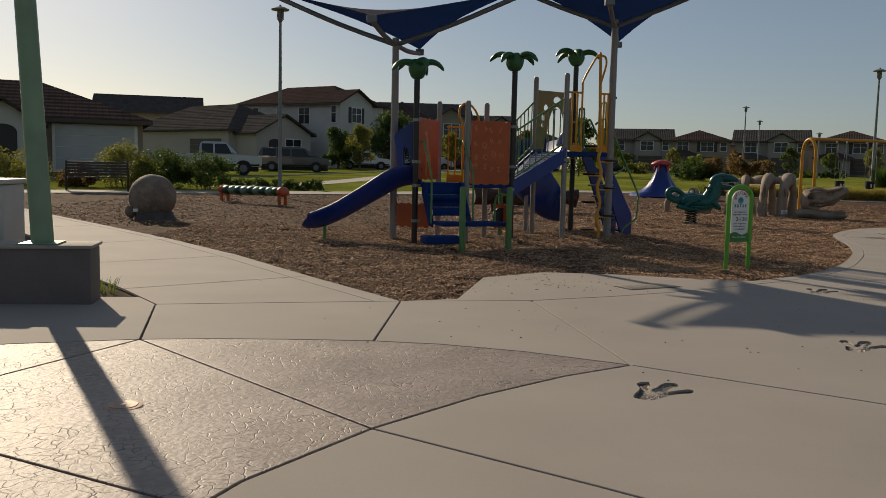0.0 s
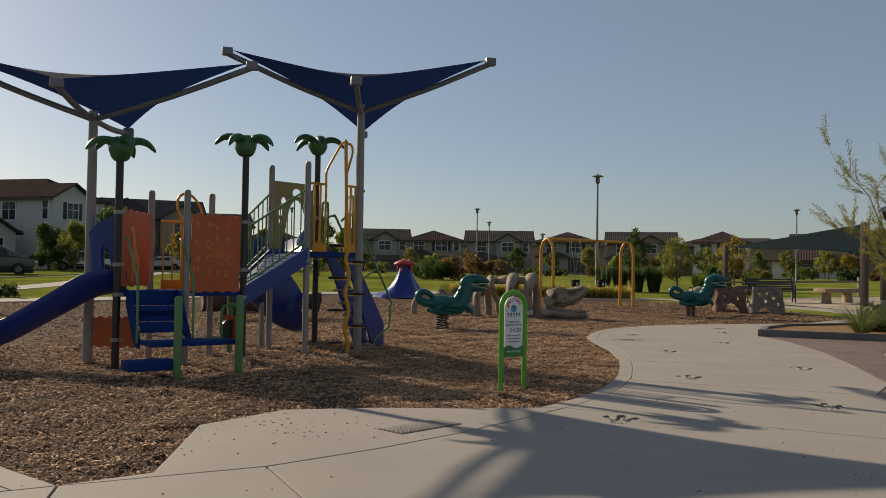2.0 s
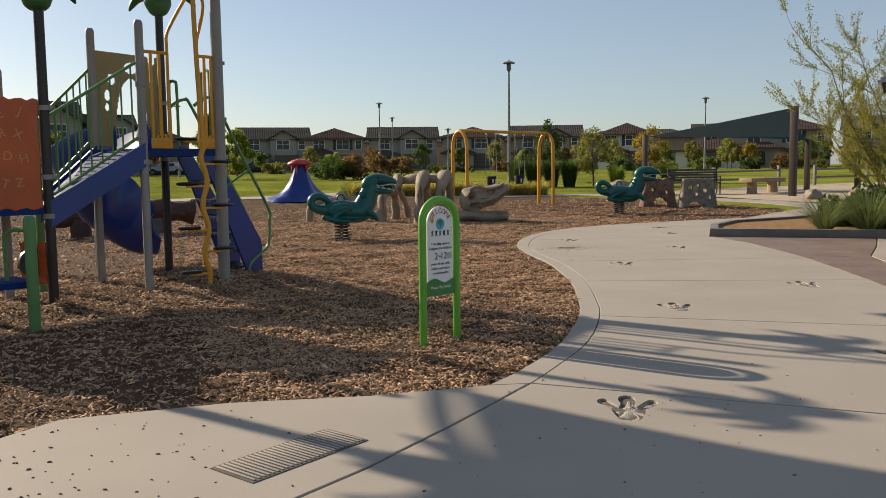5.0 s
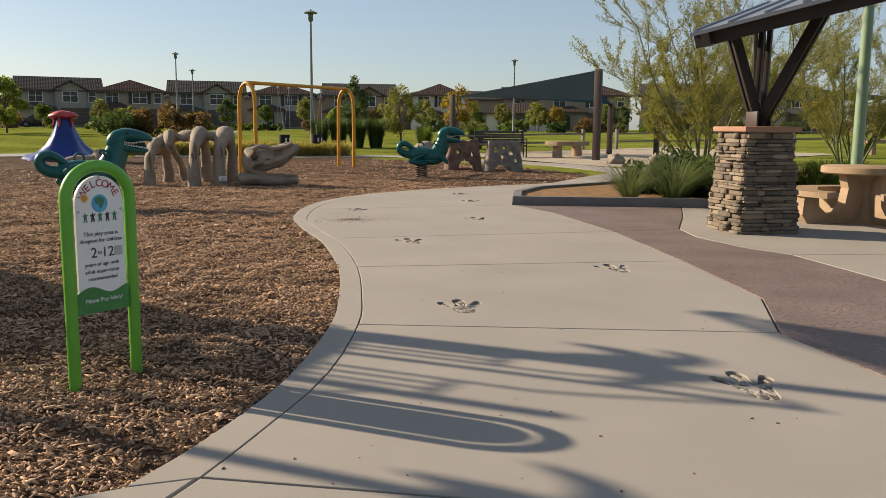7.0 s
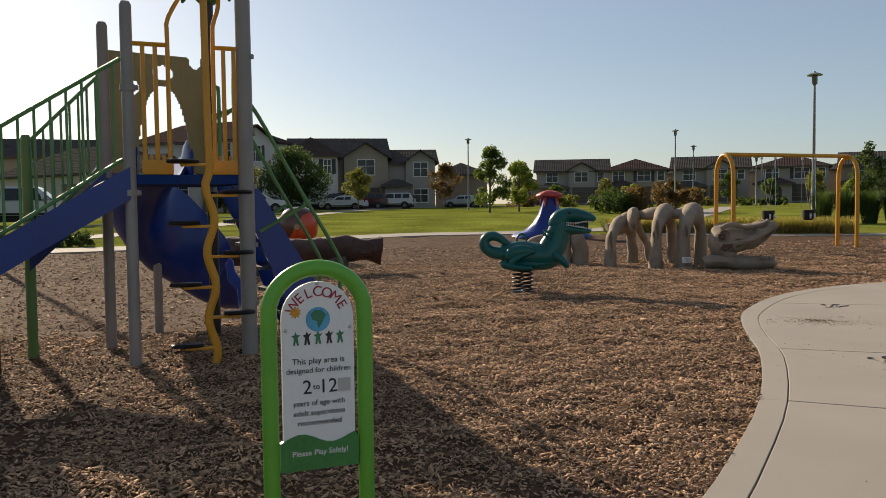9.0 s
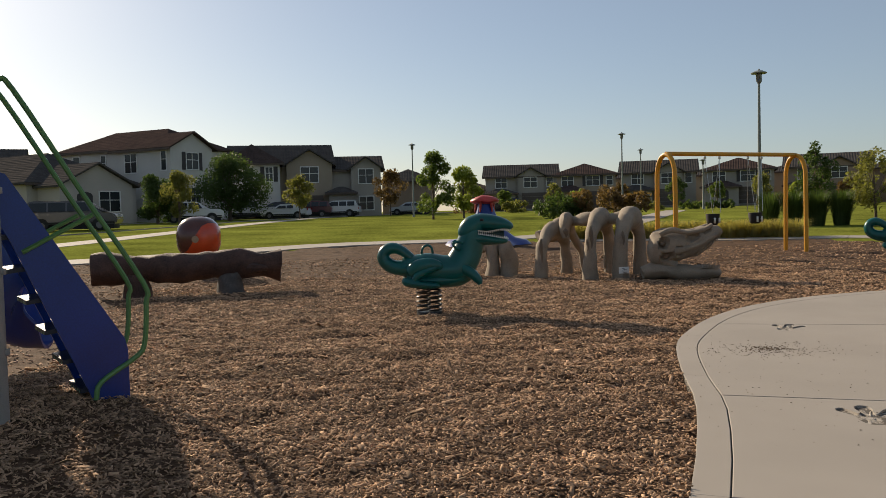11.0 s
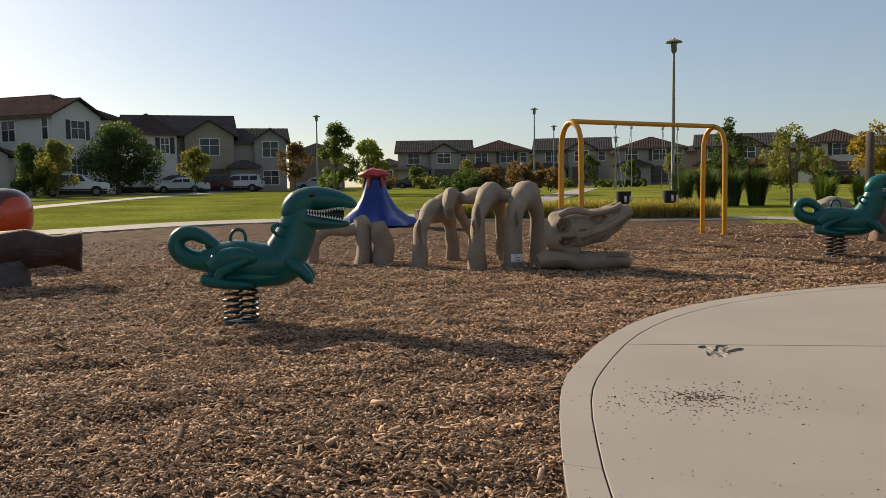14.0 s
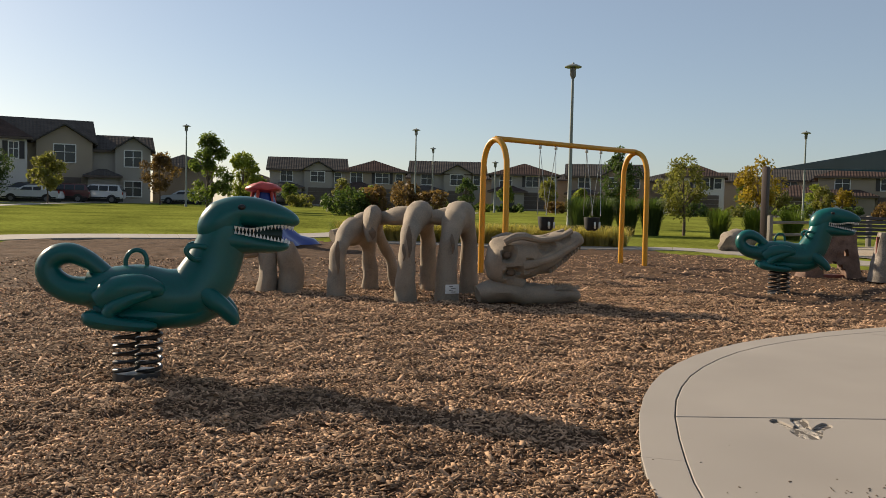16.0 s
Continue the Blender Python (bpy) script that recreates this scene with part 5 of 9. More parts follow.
cheek = [(0.0, 1.66), (0.12, 1.62), (0.83, 0.46), (0.85, 0.38), (0.85, -0.08), (0.66, -0.08)]
cheek += [(0.13, 1.18), (-0.04, 1.5)]
for sg in (-1, 1):
    bm = bmesh.new()
    f = bm.faces.new([bm.verts.new(ramp_at(a, z, 0.21 * sg)) for a, z in cheek])
    r = bmesh.ops.extrude_face_region(bm, geom=[f])
    bmesh.ops.translate(bm, vec=(sd.x * 0.035 * sg, sd.y * 0.035 * sg, 0), verts=[g for g in r["geom"] if isinstance(g, bmesh.types.BMVert)])
    bmesh.ops.recalc_face_normals(bm, faces=bm.faces)
    wpart("ramp_cheek", bm, M["blue"], ps, "blue toothed ladder cheek", False)
    w = 0.25 * sg
    rail = [(-0.12, 2.12), (-0.02, 2.19), (0.1, 2.23), (0.19, 2.17), (0.6, 1.47), (0.97, 0.85), (0.985, 0.7), (0.965, 0.42), (0.9, 0.32), (0.66, 0.17), (0.62, 0.05)]
    wpart("green_rail", pipe_bm([ramp_at(a, z, w) for a, z in rail], 0.019, 8), M["green_paint"], ps, "bent pale green handrail")
    wpart("rail_brace", pipe_bm([ramp_at(0.2, 1.1, w), ramp_at(0.65, 1.34, w)], 0.017, 6, 1), M["green_paint"], ps)
for k in range(6):
    a0, z0 = 0.56 - 0.105 * k, 0.1 + 0.215 * k
    bm = bmesh.new()
    q = [ramp_at(a0 - 0.03, z0, -0.21), ramp_at(a0 - 0.03, z0, 0.21), ramp_at(a0 + 0.16, z0 + 0.02, 0.21), ramp_at(a0 + 0.16, z0 + 0.02, -0.21)]
    f = bm.faces.new([bm.verts.new(v) for v in q])
    r = bmesh.ops.extrude_face_region(bm, geom=[f])
    bmesh.ops.translate(bm, vec=(0, 0, 0.03), verts=[g for g in r["geom"] if isinstance(g, bmesh.types.BMVert)])
    bmesh.ops.recalc_face_normals(bm, faces=bm.faces)
    tread = wpart("ladder_tread", bm, M["ladder_dark"], ps, "dark perforated ladder tread", False)
    for j in range(6):
        for i in range(2):
            bm = bmesh.new()
            x, y, z = ramp_at(a0 - 0.033, z0 + 0.015, -0.17 + 0.068 * j)
            bmesh.ops.create_cone(bm, segments=7, radius1=0.01, radius2=0.01, depth=0.004, cap_ends=True, matrix=Matrix.Translation((x, y, z + 0.012 * (2 * i - 1) * 0.4)) @ Matrix.Rotation(math.atan2(sd.y, sd.x), 4, 'Z') @ Matrix.Rotation(radians(90), 4, 'X'))
            if i == 0:
                part("perforation", bm, M["sage"], tread)
            else:
                bm.free()

# winding slide from the arch of the tan panel, out behind the upper deck
bm = bmesh.new()
trough(bm, [(2.17, 16.6, 1.56, 0.31, 0.32), (1.92, 16.98, 1.36, 0.35, 0.5), (1.68, 17.38, 1.0, 0.38, 0.68), (1.68, 17.76, 0.72, 0.38, 0.68), (1.88, 18.06, 0.48, 0.37, 0.62), (2.1, 18.2, 0.3, 0.36, 0.54), (2.32, 18.24, 0.21, 0.34, 0.44), (2.52, 18.26, 0.19, 0.31, 0.22)])
wpart("winding_slide", bm, M["blue"], ps, "winding royal-blue plastic slide")
bm = bmesh.new()
loft(bm, [(1.75, 17.75, -0.1, 0.045, 0.045), (1.75, 17.75, 0.84, 0.045, 0.045)], 10, 1)
wpart("slide_column", bm, M["grey_paint"], ps, "grey slide support column")
for t in (0.27, 0.8):
    c = C4 + (C3 - C4) * t
    bm = bmesh.new()
    loft(bm, [(c.x - 0.05, c.y + 0.07, 1.58, 0.12, 0.025), (c.x - 0.07, c.y + 0.1, 1.75, 0.16, 0.03), (c.x - 0.06, c.y + 0.1, 1.9, 0.12, 0.03), (c.x - 0.05, c.y + 0.1, 1.98, 0.04, 0.02)], 12, 4, side=(-0.58, 0.82, 0))
    bmesh.ops.recalc_face_normals(bm, faces=bm.faces)
    wpart("slide_hood", bm, M["blue"], ps, "blue slide entry wing")
for t, h in ((0.14, 0.92), (0.86, 0.85)):
    c = C2 + (C3 - C2) * t
    e = C2 + (C3 - C2) * (t + (0.14 if t < 0.5 else -0.14))
    wpart("green_loop", pipe_bm([(c.x, c.y, 1.56), (c.x, c.y, 1.6 + h * 0.88), (c.x * 0.85 + e.x * 0.15, c.y * 0.85 + e.y * 0.15, 1.6 + h), (c.x * 0.3 + e.x * 0.7, c.y * 0.3 + e.y * 0.7, 1.6 + h), (e.x, e.y, 1.6 + h * 0.88), (e.x, e.y, 1.56)], 0.018, 8), M["green_paint"], ps, "pale green tubular grab loop")


# ---- shade canopies ----
def shade(post_at, L, R, N, F, zpost, label):
    t = thing("shade_canopy", pose(post_at.x, post_at.y, 0), label, "shade canopy", "shade canopies")
    bm = bmesh.new()
    loft(bm, [(post_at.x, post_at.y, -0.2, 0.068, 0.068), (post_at.x, post_at.y, 2.3, 0.066, 0.066), (post_at.x, post_at.y, zpost, 0.06, 0.06)], 14, 1)
    wpart("post", bm, M["grey_paint"], t, "grey steel canopy post")
    head = Vector((post_at.x, post_at.y, zpost))
    for c in (L, R, N, F):
        c = Vector(c)
        start = head - Vector((0, 0, 0.12))
        low = start + (c - start) * 0.5 - Vector((0, 0, 0.05))
        wpart("arm", pipe_bm([tuple(start), tuple(low), tuple(c - Vector((0, 0, 0.03)))], 0.042, 10, 4), M["arm_grey"], t, "grey steel canopy arm")
        bm = bmesh.new()
        bm_box(bm, c.x, c.y, c.z, 0.16, 0.12, 0.12, bevel=0.02)
        wpart("corner_plate", bm, M["arm_grey"], t)
    q = [Vector(L) * 0.97 + head * 0.03, Vector(N), Vector(R) * 0.97 + head * 0.03, Vector(F)]
    n = 18
    bm = bmesh.new()
    grid = []
    ctr = (q[0] + q[1] + q[2] + q[3]) / 4
    for i in range(n + 1):
        row = []
        for k in range(n + 1):
            a, b = i / n, k / n
            p = q[0] * (1 - a) * (1 - b) + q[1] * a * (1 - b) + q[2] * a * b + q[3] * (1 - a) * b
            # edges drawn in by the cable's curve
            pull = 0.0
            for e in (a, 1 - a):
                pull += 0.16 * 4 * b * (1 - b) * (1 - e) ** 3
            for e in (b, 1 - b):
                pull += 0.16 * 4 * a * (1 - a) * (1 - e) ** 3
            p = p + (ctr - p) * pull
            row.append(bm.verts.new(p + Vector((0, 0, 0.05))))
        grid.append(row)
    for i in range(n):
        for k in range(n):
            bm.faces.new((grid[i][k], grid[i + 1][k], grid[i + 1][k + 1], grid[i][k + 1]))
    r = bmesh.ops.solidify(bm, geom=bm.faces[:], thickness=0.008)
    wpart("fabric", bm, M["shade_blue"], t, "tensioned dark-blue shade fabric")


M["arm_grey"] = mat("grey_arm_paint", (0.16, 0.165, 0.19), 0.45, var=0.1, scale=3, bump=0.03)
shade(PA, (-2.88, 15.0, 4.18), (1.32, 14.4, 4.15), (-1.06, 13.7, 3.58), (-0.48, 16.88, 3.5), 3.5, "dark-blue four-point fabric canopy over the slides")
shade(PB, (1.01, 15.47, 4.59), (4.98, 14.83, 4.61), (2.74, 14.1, 3.98), (3.6, 18.2, 3.9), 4.0, "dark-blue four-point fabric canopy over the upper deck")

# ---- sculpted skeleton to climb on ----
def on_arc(f, b, zt, n=9, lean=0.0):
    """Points of a rib arch from its front foot over the top to its back foot."""
    out = []
    for i in range(n):
        a = math.pi * i / (n - 1)
        t = 0.5 - 0.5 * math.cos(a)
        out.append((f[0] + (b[0] - f[0]) * t, f[1] + (b[1] - f[1]) * t, -0.05 + (zt + 0.05) * math.sin(a) ** 0.55))
    return out


def skeleton():
    t = thing("rib_tunnel", pose(9.4, 26.2, 0), "sandstone-coloured sculpted dinosaur ribs and spine climbing tunnel", "climber")

    def rib(pts, radii, sd):
        bm = bmesh.new()
        loft(bm, [(*p, r, r * 0.85) for p, r in zip(pts, radii)], 14, 5, wob=0.035, seed=sd)
        bmesh.ops.recalc_face_normals(bm, faces=bm.faces)
        wpart("rib", bm, M["bone"], t)
    prof = [0.17, 0.13, 0.13, 0.19, 0.22, 0.17, 0.12, 0.11, 0.14]
    rib(on_arc((8.63, 26.45), (9.36, 27.4), 0.84), prof, 1.0)
    rib([(9.16, 26.55, 0.72), (9.14, 26.6, 0.9), (9.2, 26.75, 1.04), (9.32, 27.1, 1.05), (9.5, 27.5, 0.75), (9.74, 27.68, 0.4), (9.86, 27.72, -0.05)], [0.08, 0.13, 0.16, 0.14, 0.1, 0.095, 0.1], 2.0)
    rib(on_arc((9.42, 25.75), (10.18, 27.1), 1.08), [0.17, 0.135, 0.14, 0.2, 0.24, 0.18, 0.13, 0.12, 0.15], 3.0)
    rib(on_arc((9.98, 25.72), (10.68, 26.7), 1.08), [0.19, 0.15, 0.155, 0.21, 0.245, 0.19, 0.14, 0.13, 0.16], 4.0)
    # raised dark teardrops on the legs' fronts, painting the shade of long carved hollows
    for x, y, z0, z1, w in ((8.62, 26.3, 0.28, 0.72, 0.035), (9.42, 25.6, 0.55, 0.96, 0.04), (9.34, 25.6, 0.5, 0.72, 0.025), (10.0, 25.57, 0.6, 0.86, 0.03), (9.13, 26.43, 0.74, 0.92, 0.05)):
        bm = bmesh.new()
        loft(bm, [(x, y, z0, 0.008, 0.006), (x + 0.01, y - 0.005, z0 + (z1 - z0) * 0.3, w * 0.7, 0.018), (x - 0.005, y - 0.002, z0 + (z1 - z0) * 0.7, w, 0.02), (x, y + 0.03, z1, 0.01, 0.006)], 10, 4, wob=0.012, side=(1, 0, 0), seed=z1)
        wpart("hollow_shade", bm, M["bone_shade"], t, "dark teardrop standing for the shade in a carved hollow", True)
    bm = bmesh.new()
    loft(bm, [(8.66, 26.9, 0.76, 0.1, 0.09), (8.95, 26.95, 0.86, 0.1, 0.09), (9.12, 26.92, 1.0, 0.15, 0.12), (9.4, 26.8, 1.05, 0.1, 0.09), (9.6, 26.55, 1.08, 0.17, 0.13), (9.9, 26.35, 1.07, 0.11, 0.1), (10.2, 26.2, 1.09, 0.17, 0.13), (10.35, 26.15, 1.06, 0.12, 0.1)], 14, 5, wob=0.03)
    wpart("spine", bm, M["bone"], t)
    bm = bmesh.new()
    bm_box(bm, 9.99, 25.505, 0.14, 0.2, 0.014, 0.12, rz(8), 0.003)
    wpart("plaque", bm, M["white_paint"], t, "small white printed plaque")
    for k in range(4):
        bm = bmesh.new()
        bm_box(bm, 9.97 + 0.035 * (k % 2), 25.496, 0.175 - 0.024 * k, 0.06, 0.004, 0.008, rz(8))
        wpart("plaque_line", bm, M["ink"], t)
    # tail hips lying a little apart
    t2 = thing("hip_bone_climber", pose(7.7, 27.4, 0), "sandstone-coloured sculpted tail bones, low arch", "climber")
    for rows, sd in (([(6.98, 27.55, -0.05, 0.1, 0.1), (7.0, 27.5, 0.3, 0.11, 0.1), (7.2, 27.45, 0.52, 0.13, 0.1), (7.55, 27.4, 0.52, 0.13, 0.1), (7.8, 27.38, 0.6, 0.14, 0.12)], 5),
                     ([(7.75, 27.4, 0.72, 0.16, 0.1), (7.8, 27.35, 0.6, 0.2, 0.14), (7.82, 27.3, 0.3, 0.2, 0.13), (7.8, 27.3, -0.05, 0.24, 0.16)], 6),
                     ([(8.05, 27.2, 0.66, 0.1, 0.1), (8.07, 27.2, 0.5, 0.2, 0.16), (8.15, 27.2, 0.25, 0.19, 0.17), (8.12, 27.2, -0.05, 0.24, 0.18)], 7)):
        bm = bmesh.new()
        loft(bm, rows, 14, 5, wob=0.03, seed=sd)
        wpart("bone", bm, M["bone"], t2)
    # skull with gaping jaws
    t3 = thing("dinosaur_skull", pose(10.95, 25.15, 0, 0, 0, -6), "weathered sandstone sculpted dinosaur skull with open jaws", "sculpture")
    bm = bmesh.new()
    loft(bm, [(-0.61, 0, 0.52, 0.12, 0.12), (-0.54, 0, 0.52, 0.24, 0.25), (-0.4, 0, 0.53, 0.3, 0.3), (-0.2, 0, 0.55, 0.3, 0.28), (0.0, 0, 0.58, 0.27, 0.26), (0.2, 0, 0.63, 0.24, 0.25), (0.38, 0, 0.7, 0.2, 0.2), (0.52, 0, 0.77, 0.17, 0.155), (0.63, 0, 0.82, 0.13, 0.1), (0.69, 0, 0.84, 0.07, 0.055)], 40, 7, wob=0.03, side=(0, 1, 0))
    loft(bm, [(-0.42, 0, 0.45, 0.2, 0.12), (-0.3, 0, 0.3, 0.22, 0.14), (-0.15, 0, 0.2, 0.22, 0.14)], 14, 4, wob=0.03)
    # hollows pressed into both cheeks, with raised rims, and a lumpy crown
    pits = ((-0.39, 0.62, 0.1, 0.085, 0.45), (-0.33, 0.4, 0.13, 0.07, 0.4), (0.14, 0.74, 0.13, 0.065, 0.4), (-0.12, 0.5, 0.07, 0.1, 0.22), (0.4, 0.83, 0.09, 0.04, 0.3))
    for v in bm.verts:
        k = 1.0
        for px, pz, rx, rz_, dp in pits:
            f = 1 - ((v.co.x - px) / rx) ** 2 - ((v.co.z - pz - 0.25 * (v.co.x - px)) / rz_) ** 2
            if f > 0:
                k -= dp * min(1, f * 1.8)
            elif f > -0.9:
                k += 0.06 * (1 + f / 0.9)
        v.co.y *= k
        v.co.z += 0.05 * noise.noise(Vector((v.co.x * 5.5, v.co.y * 5, v.co.z * 3))) * (1 if v.co.z > 0.55 else 0.4)
    # sockets and ridges
    for s in (-1, 1):
        loft(bm, [(-0.45, s * 0.25, 0.78, 0.05, 0.05), (-0.25, s * 0.28, 0.86, 0.06, 0.05), (0.0, s * 0.25, 0.83, 0.05, 0.04), (0.25, s * 0.18, 0.84, 0.045, 0.04), (0.5, s * 0.12, 0.94, 0.05, 0.04)], 8, 4, wob=0.02)
        loft(bm, [(-0.2, s * 0.28, 0.5, 0.05, 0.06), (0.05, s * 0.27, 0.55, 0.045, 0.05), (0.3, s * 0.22, 0.63, 0.04, 0.05), (0.6, s * 0.14, 0.8, 0.04, 0.04)], 8, 4, wob=0.02)
    bmesh.ops.recalc_face_normals(bm, faces=bm.faces)
    skull = part("skull", bm, M["bone"], t3)
    bm = bmesh.new()
    loft(bm, [(-0.72, 0, 0.1, 0.14, 0.1), (-0.5, 0, 0.14, 0.26, 0.15), (-0.15, 0, 0.12, 0.27, 0.15), (0.15, 0, 0.08, 0.24, 0.14), (0.45, 0, 0.1, 0.2, 0.12), (0.62, 0, 0.12, 0.14, 0.09), (0.68, 0, 0.12, 0.08, 0.05)], 18, 5, wob=0.04, side=(0, 1, 0))
    part("lower_jaw", bm, M["bone"], t3)
    # dark blobs set in the pits, painting the sockets' shade
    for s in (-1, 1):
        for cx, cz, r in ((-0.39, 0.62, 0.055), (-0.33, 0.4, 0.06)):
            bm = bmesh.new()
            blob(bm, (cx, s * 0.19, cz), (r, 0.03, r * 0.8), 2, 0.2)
            part("socket", bm, M["bone_shade"], skull, "dark filler standing for the shade in a socket")
    bm = bmesh.new()
    for s in (-1, 1):
        for k in range(12):
            tt = k / 11
            for x, y, z, sg in ((0.2 + 0.43 * tt, s * (0.215 - 0.09 * tt), 0.42 + 0.3 * tt, -1), (0.3 + 0.32 * tt, s * (0.2 - 0.06 * tt), 0.205, 1)):
                r = bmesh.ops.create_cone(bm, segments=6, radius1=0.022, radius2=0.008, depth=0.05, cap_ends=True)
                bmesh.ops.transform(bm, matrix=Matrix.Translation((x, y, z)) @ Matrix.Rotation(0 if sg > 0 else math.pi, 4, 'X'), verts=r["verts"])
    tagged(part("teeth", bm, M["bone"], skull), kind="stuff")


skeleton()


# ---- volcano climber ----
def volcano():
    t = thing("volcano_climber", pose(8.95, 37.1, H(8.95, 37.1) - 0.03), "blue moulded plastic volcano climber with a red cap", "climber")
    bm = bmesh.new()
    seg = 36
    rings = []
    for z, r, w in ((0, 1.28, 0.16), (0.1, 1.16, 0.15), (0.22, 0.86, 0.13), (0.45, 0.6, 0.1), (0.75, 0.42, 0.07), (1.05, 0.3, 0.05), (1.35, 0.22, 0.03)):
        rings.append([bm.verts.new(((r * (1 + w * math.cos(5 * a))) * math.cos(a), (r * (1 + w * math.cos(5 * a))) * math.sin(a), z + 0.04 * math.cos(5 * a) * (1 if z == 0.1 else 0))) for a in [2 * math.pi * k / seg for k in range(seg)]])
    for r0, r1 in zip(rings, rings[1:]):
        for k in range(seg):
            bm.faces.new((r0[k], r0[(k + 1) % seg], r1[(k + 1) % seg], r1[k]))
    bm.faces.new(rings[-1])
    part("cone", bm, M["blue"], t, "glossy blue fluted cone")
    bm = bmesh.new()
    loft(bm, [(0, 0, 1.3, 0.16, 0.16), (0, 0, 1.36, 0.42, 0.42), (0, 0, 1.42, 0.46, 0.46), (0, 0, 1.48, 0.4, 0.4), (0, 0, 1.55, 0.26, 0.26), (0, 0, 1.58, 0.1, 0.1)], 22, 3, wob=0.05)
    part("cap", bm, M["red_rock"], t, "red plastic lava cap")
    for k in range(5):
        a = 2 * math.pi * k / 5 + 0.3
        bm = bmesh.new()
        loft(bm, [(0.28 * math.cos(a), 0.28 * math.sin(a), 1.36, 0.07, 0.05), (0.3 * math.cos(a), 0.3 * math.sin(a), 1.22, 0.05, 0.04), (0.33 * math.cos(a), 0.33 * math.sin(a), 1.05, 0.02, 0.02)], 8, 3)
        part("lava_drip", bm, M["red_rock"], t)


volcano()


# ---- log beam, spinner ball ----
def log_beam():
    a, b = Vector((0.72, 25.0)), Vector((3.78, 25.47))
    t = thing("log_balance_beam", pose((a.x + b.x) / 2, (a.y + b.y) / 2, 0), "dark brown sculpted fallen log on rock supports", "balance beam")
    rows = []
    for i in range(12):
        f = i / 11
        p = a + (b - a) * f
        r = 0.25 + 0.025 * math.sin(i * 1.7) + 0.03 * (i in (0, 11))
        rows.append((p.x, p.y, 0.45 + 0.015 * math.sin(i), r, r))
    bm = bmesh.new()
    loft(bm, rows, 20, 4, wob=0.05)
    loft(bm, [(3.2, 25.3, 0.4, 0.1, 0.1), (3.4, 25.15, 0.4, 0.08, 0.08), (3.72, 25.35, 0.38, 0.02, 0.02)], 8, 3)
    wpart("trunk", bm, M["log"], t)
    for x, y in ((1.4, 25.05), (2.95, 25.28)):
        bm = bmesh.new()
        loft(bm, [(x, y, -0.08, 0.34, 0.24), (x, y, 0.12, 0.27, 0.21), (x, y, 0.36, 0.22, 0.19)], 14, 4, wob=0.07)
        wpart("rock_support", bm, M["rock" if x > 2 else "log"], t, "dark grey rock support" if x > 2 else "brown stump support")


M["rock"] = mat("dark_sculpted_rock", (0.1, 0.09, 0.085), 0.85, var=0.25, scale=6, bump=0.6, dist=0.015)
log_beam()


def spinner():
    x, y = 1.56, 29.4
    z = H(x, y)
    t = thing("spinner_ball", pose(x, y, z), "glossy orange and brown round climb-in spinner ball", "play ball")
    R = 0.485
    for mat_, half in (("red_plastic", 1), ("red_dark", -1)):
        bm = bmesh.new()
        bmesh.ops.create_uvsphere(bm, u_segments=110, v_segments=72, radius=R)
        for v in bm.verts:
            c = v.co / R
            k = 1 / max(abs(c.x) ** 2.5 + abs(c.y) ** 2.5 + abs(c.z) ** 2.5, 1e-6) ** (1 / 2.5)
            v.co = c * R * k * 0.97
        cut = [f for f in bm.faces if (f.calc_center_median().x * 0.8 - f.calc_center_median().z * 0.9 + 0.1 * math.sin(f.calc_center_median().x * 9)) * half < 0]
        bmesh.ops.delete(bm, geom=cut, context='FACES')
        # round mouth towards the path
        cut = [f for f in bm.faces if f.calc_center_median().y < 0 and math.hypot(f.calc_center_median().x - 0.02, f.calc_center_median().z + 0.02) < 0.075]
        bmesh.ops.delete(bm, geom=cut, context='FACES')
        bmesh.ops.solidify(bm, geom=bm.faces[:], thickness=0.02)
        bmesh.ops.translate(bm, vec=(0, 0, 0.8), verts=bm.verts)
        part("shell", bm, M[mat_], t, "glossy orange shell" if half > 0 else "glossy dark brown shell")
    bm = bmesh.new()
    bmesh.ops.create_cone(bm, segments=14, radius1=0.06, radius2=0.06, depth=0.5, cap_ends=True, matrix=Matrix.Translation((0, 0, 0.1)))
    part("stem", bm, M["steel"], t)
    # added pale disc in the mouth, painting the light seen through the ball
    bm = bmesh.new()
    bmesh.ops.create_cone(bm, segments=24, radius1=0.075, radius2=0.075, depth=0.01, cap_ends=True, matrix=Matrix.Translation((0.02, -R * 0.97, 0.78)) @ Matrix.Rotation(radians(90), 4, 'X'))
    part("pale_hole_disc", bm, M["tan_concrete"], t)


spinner()


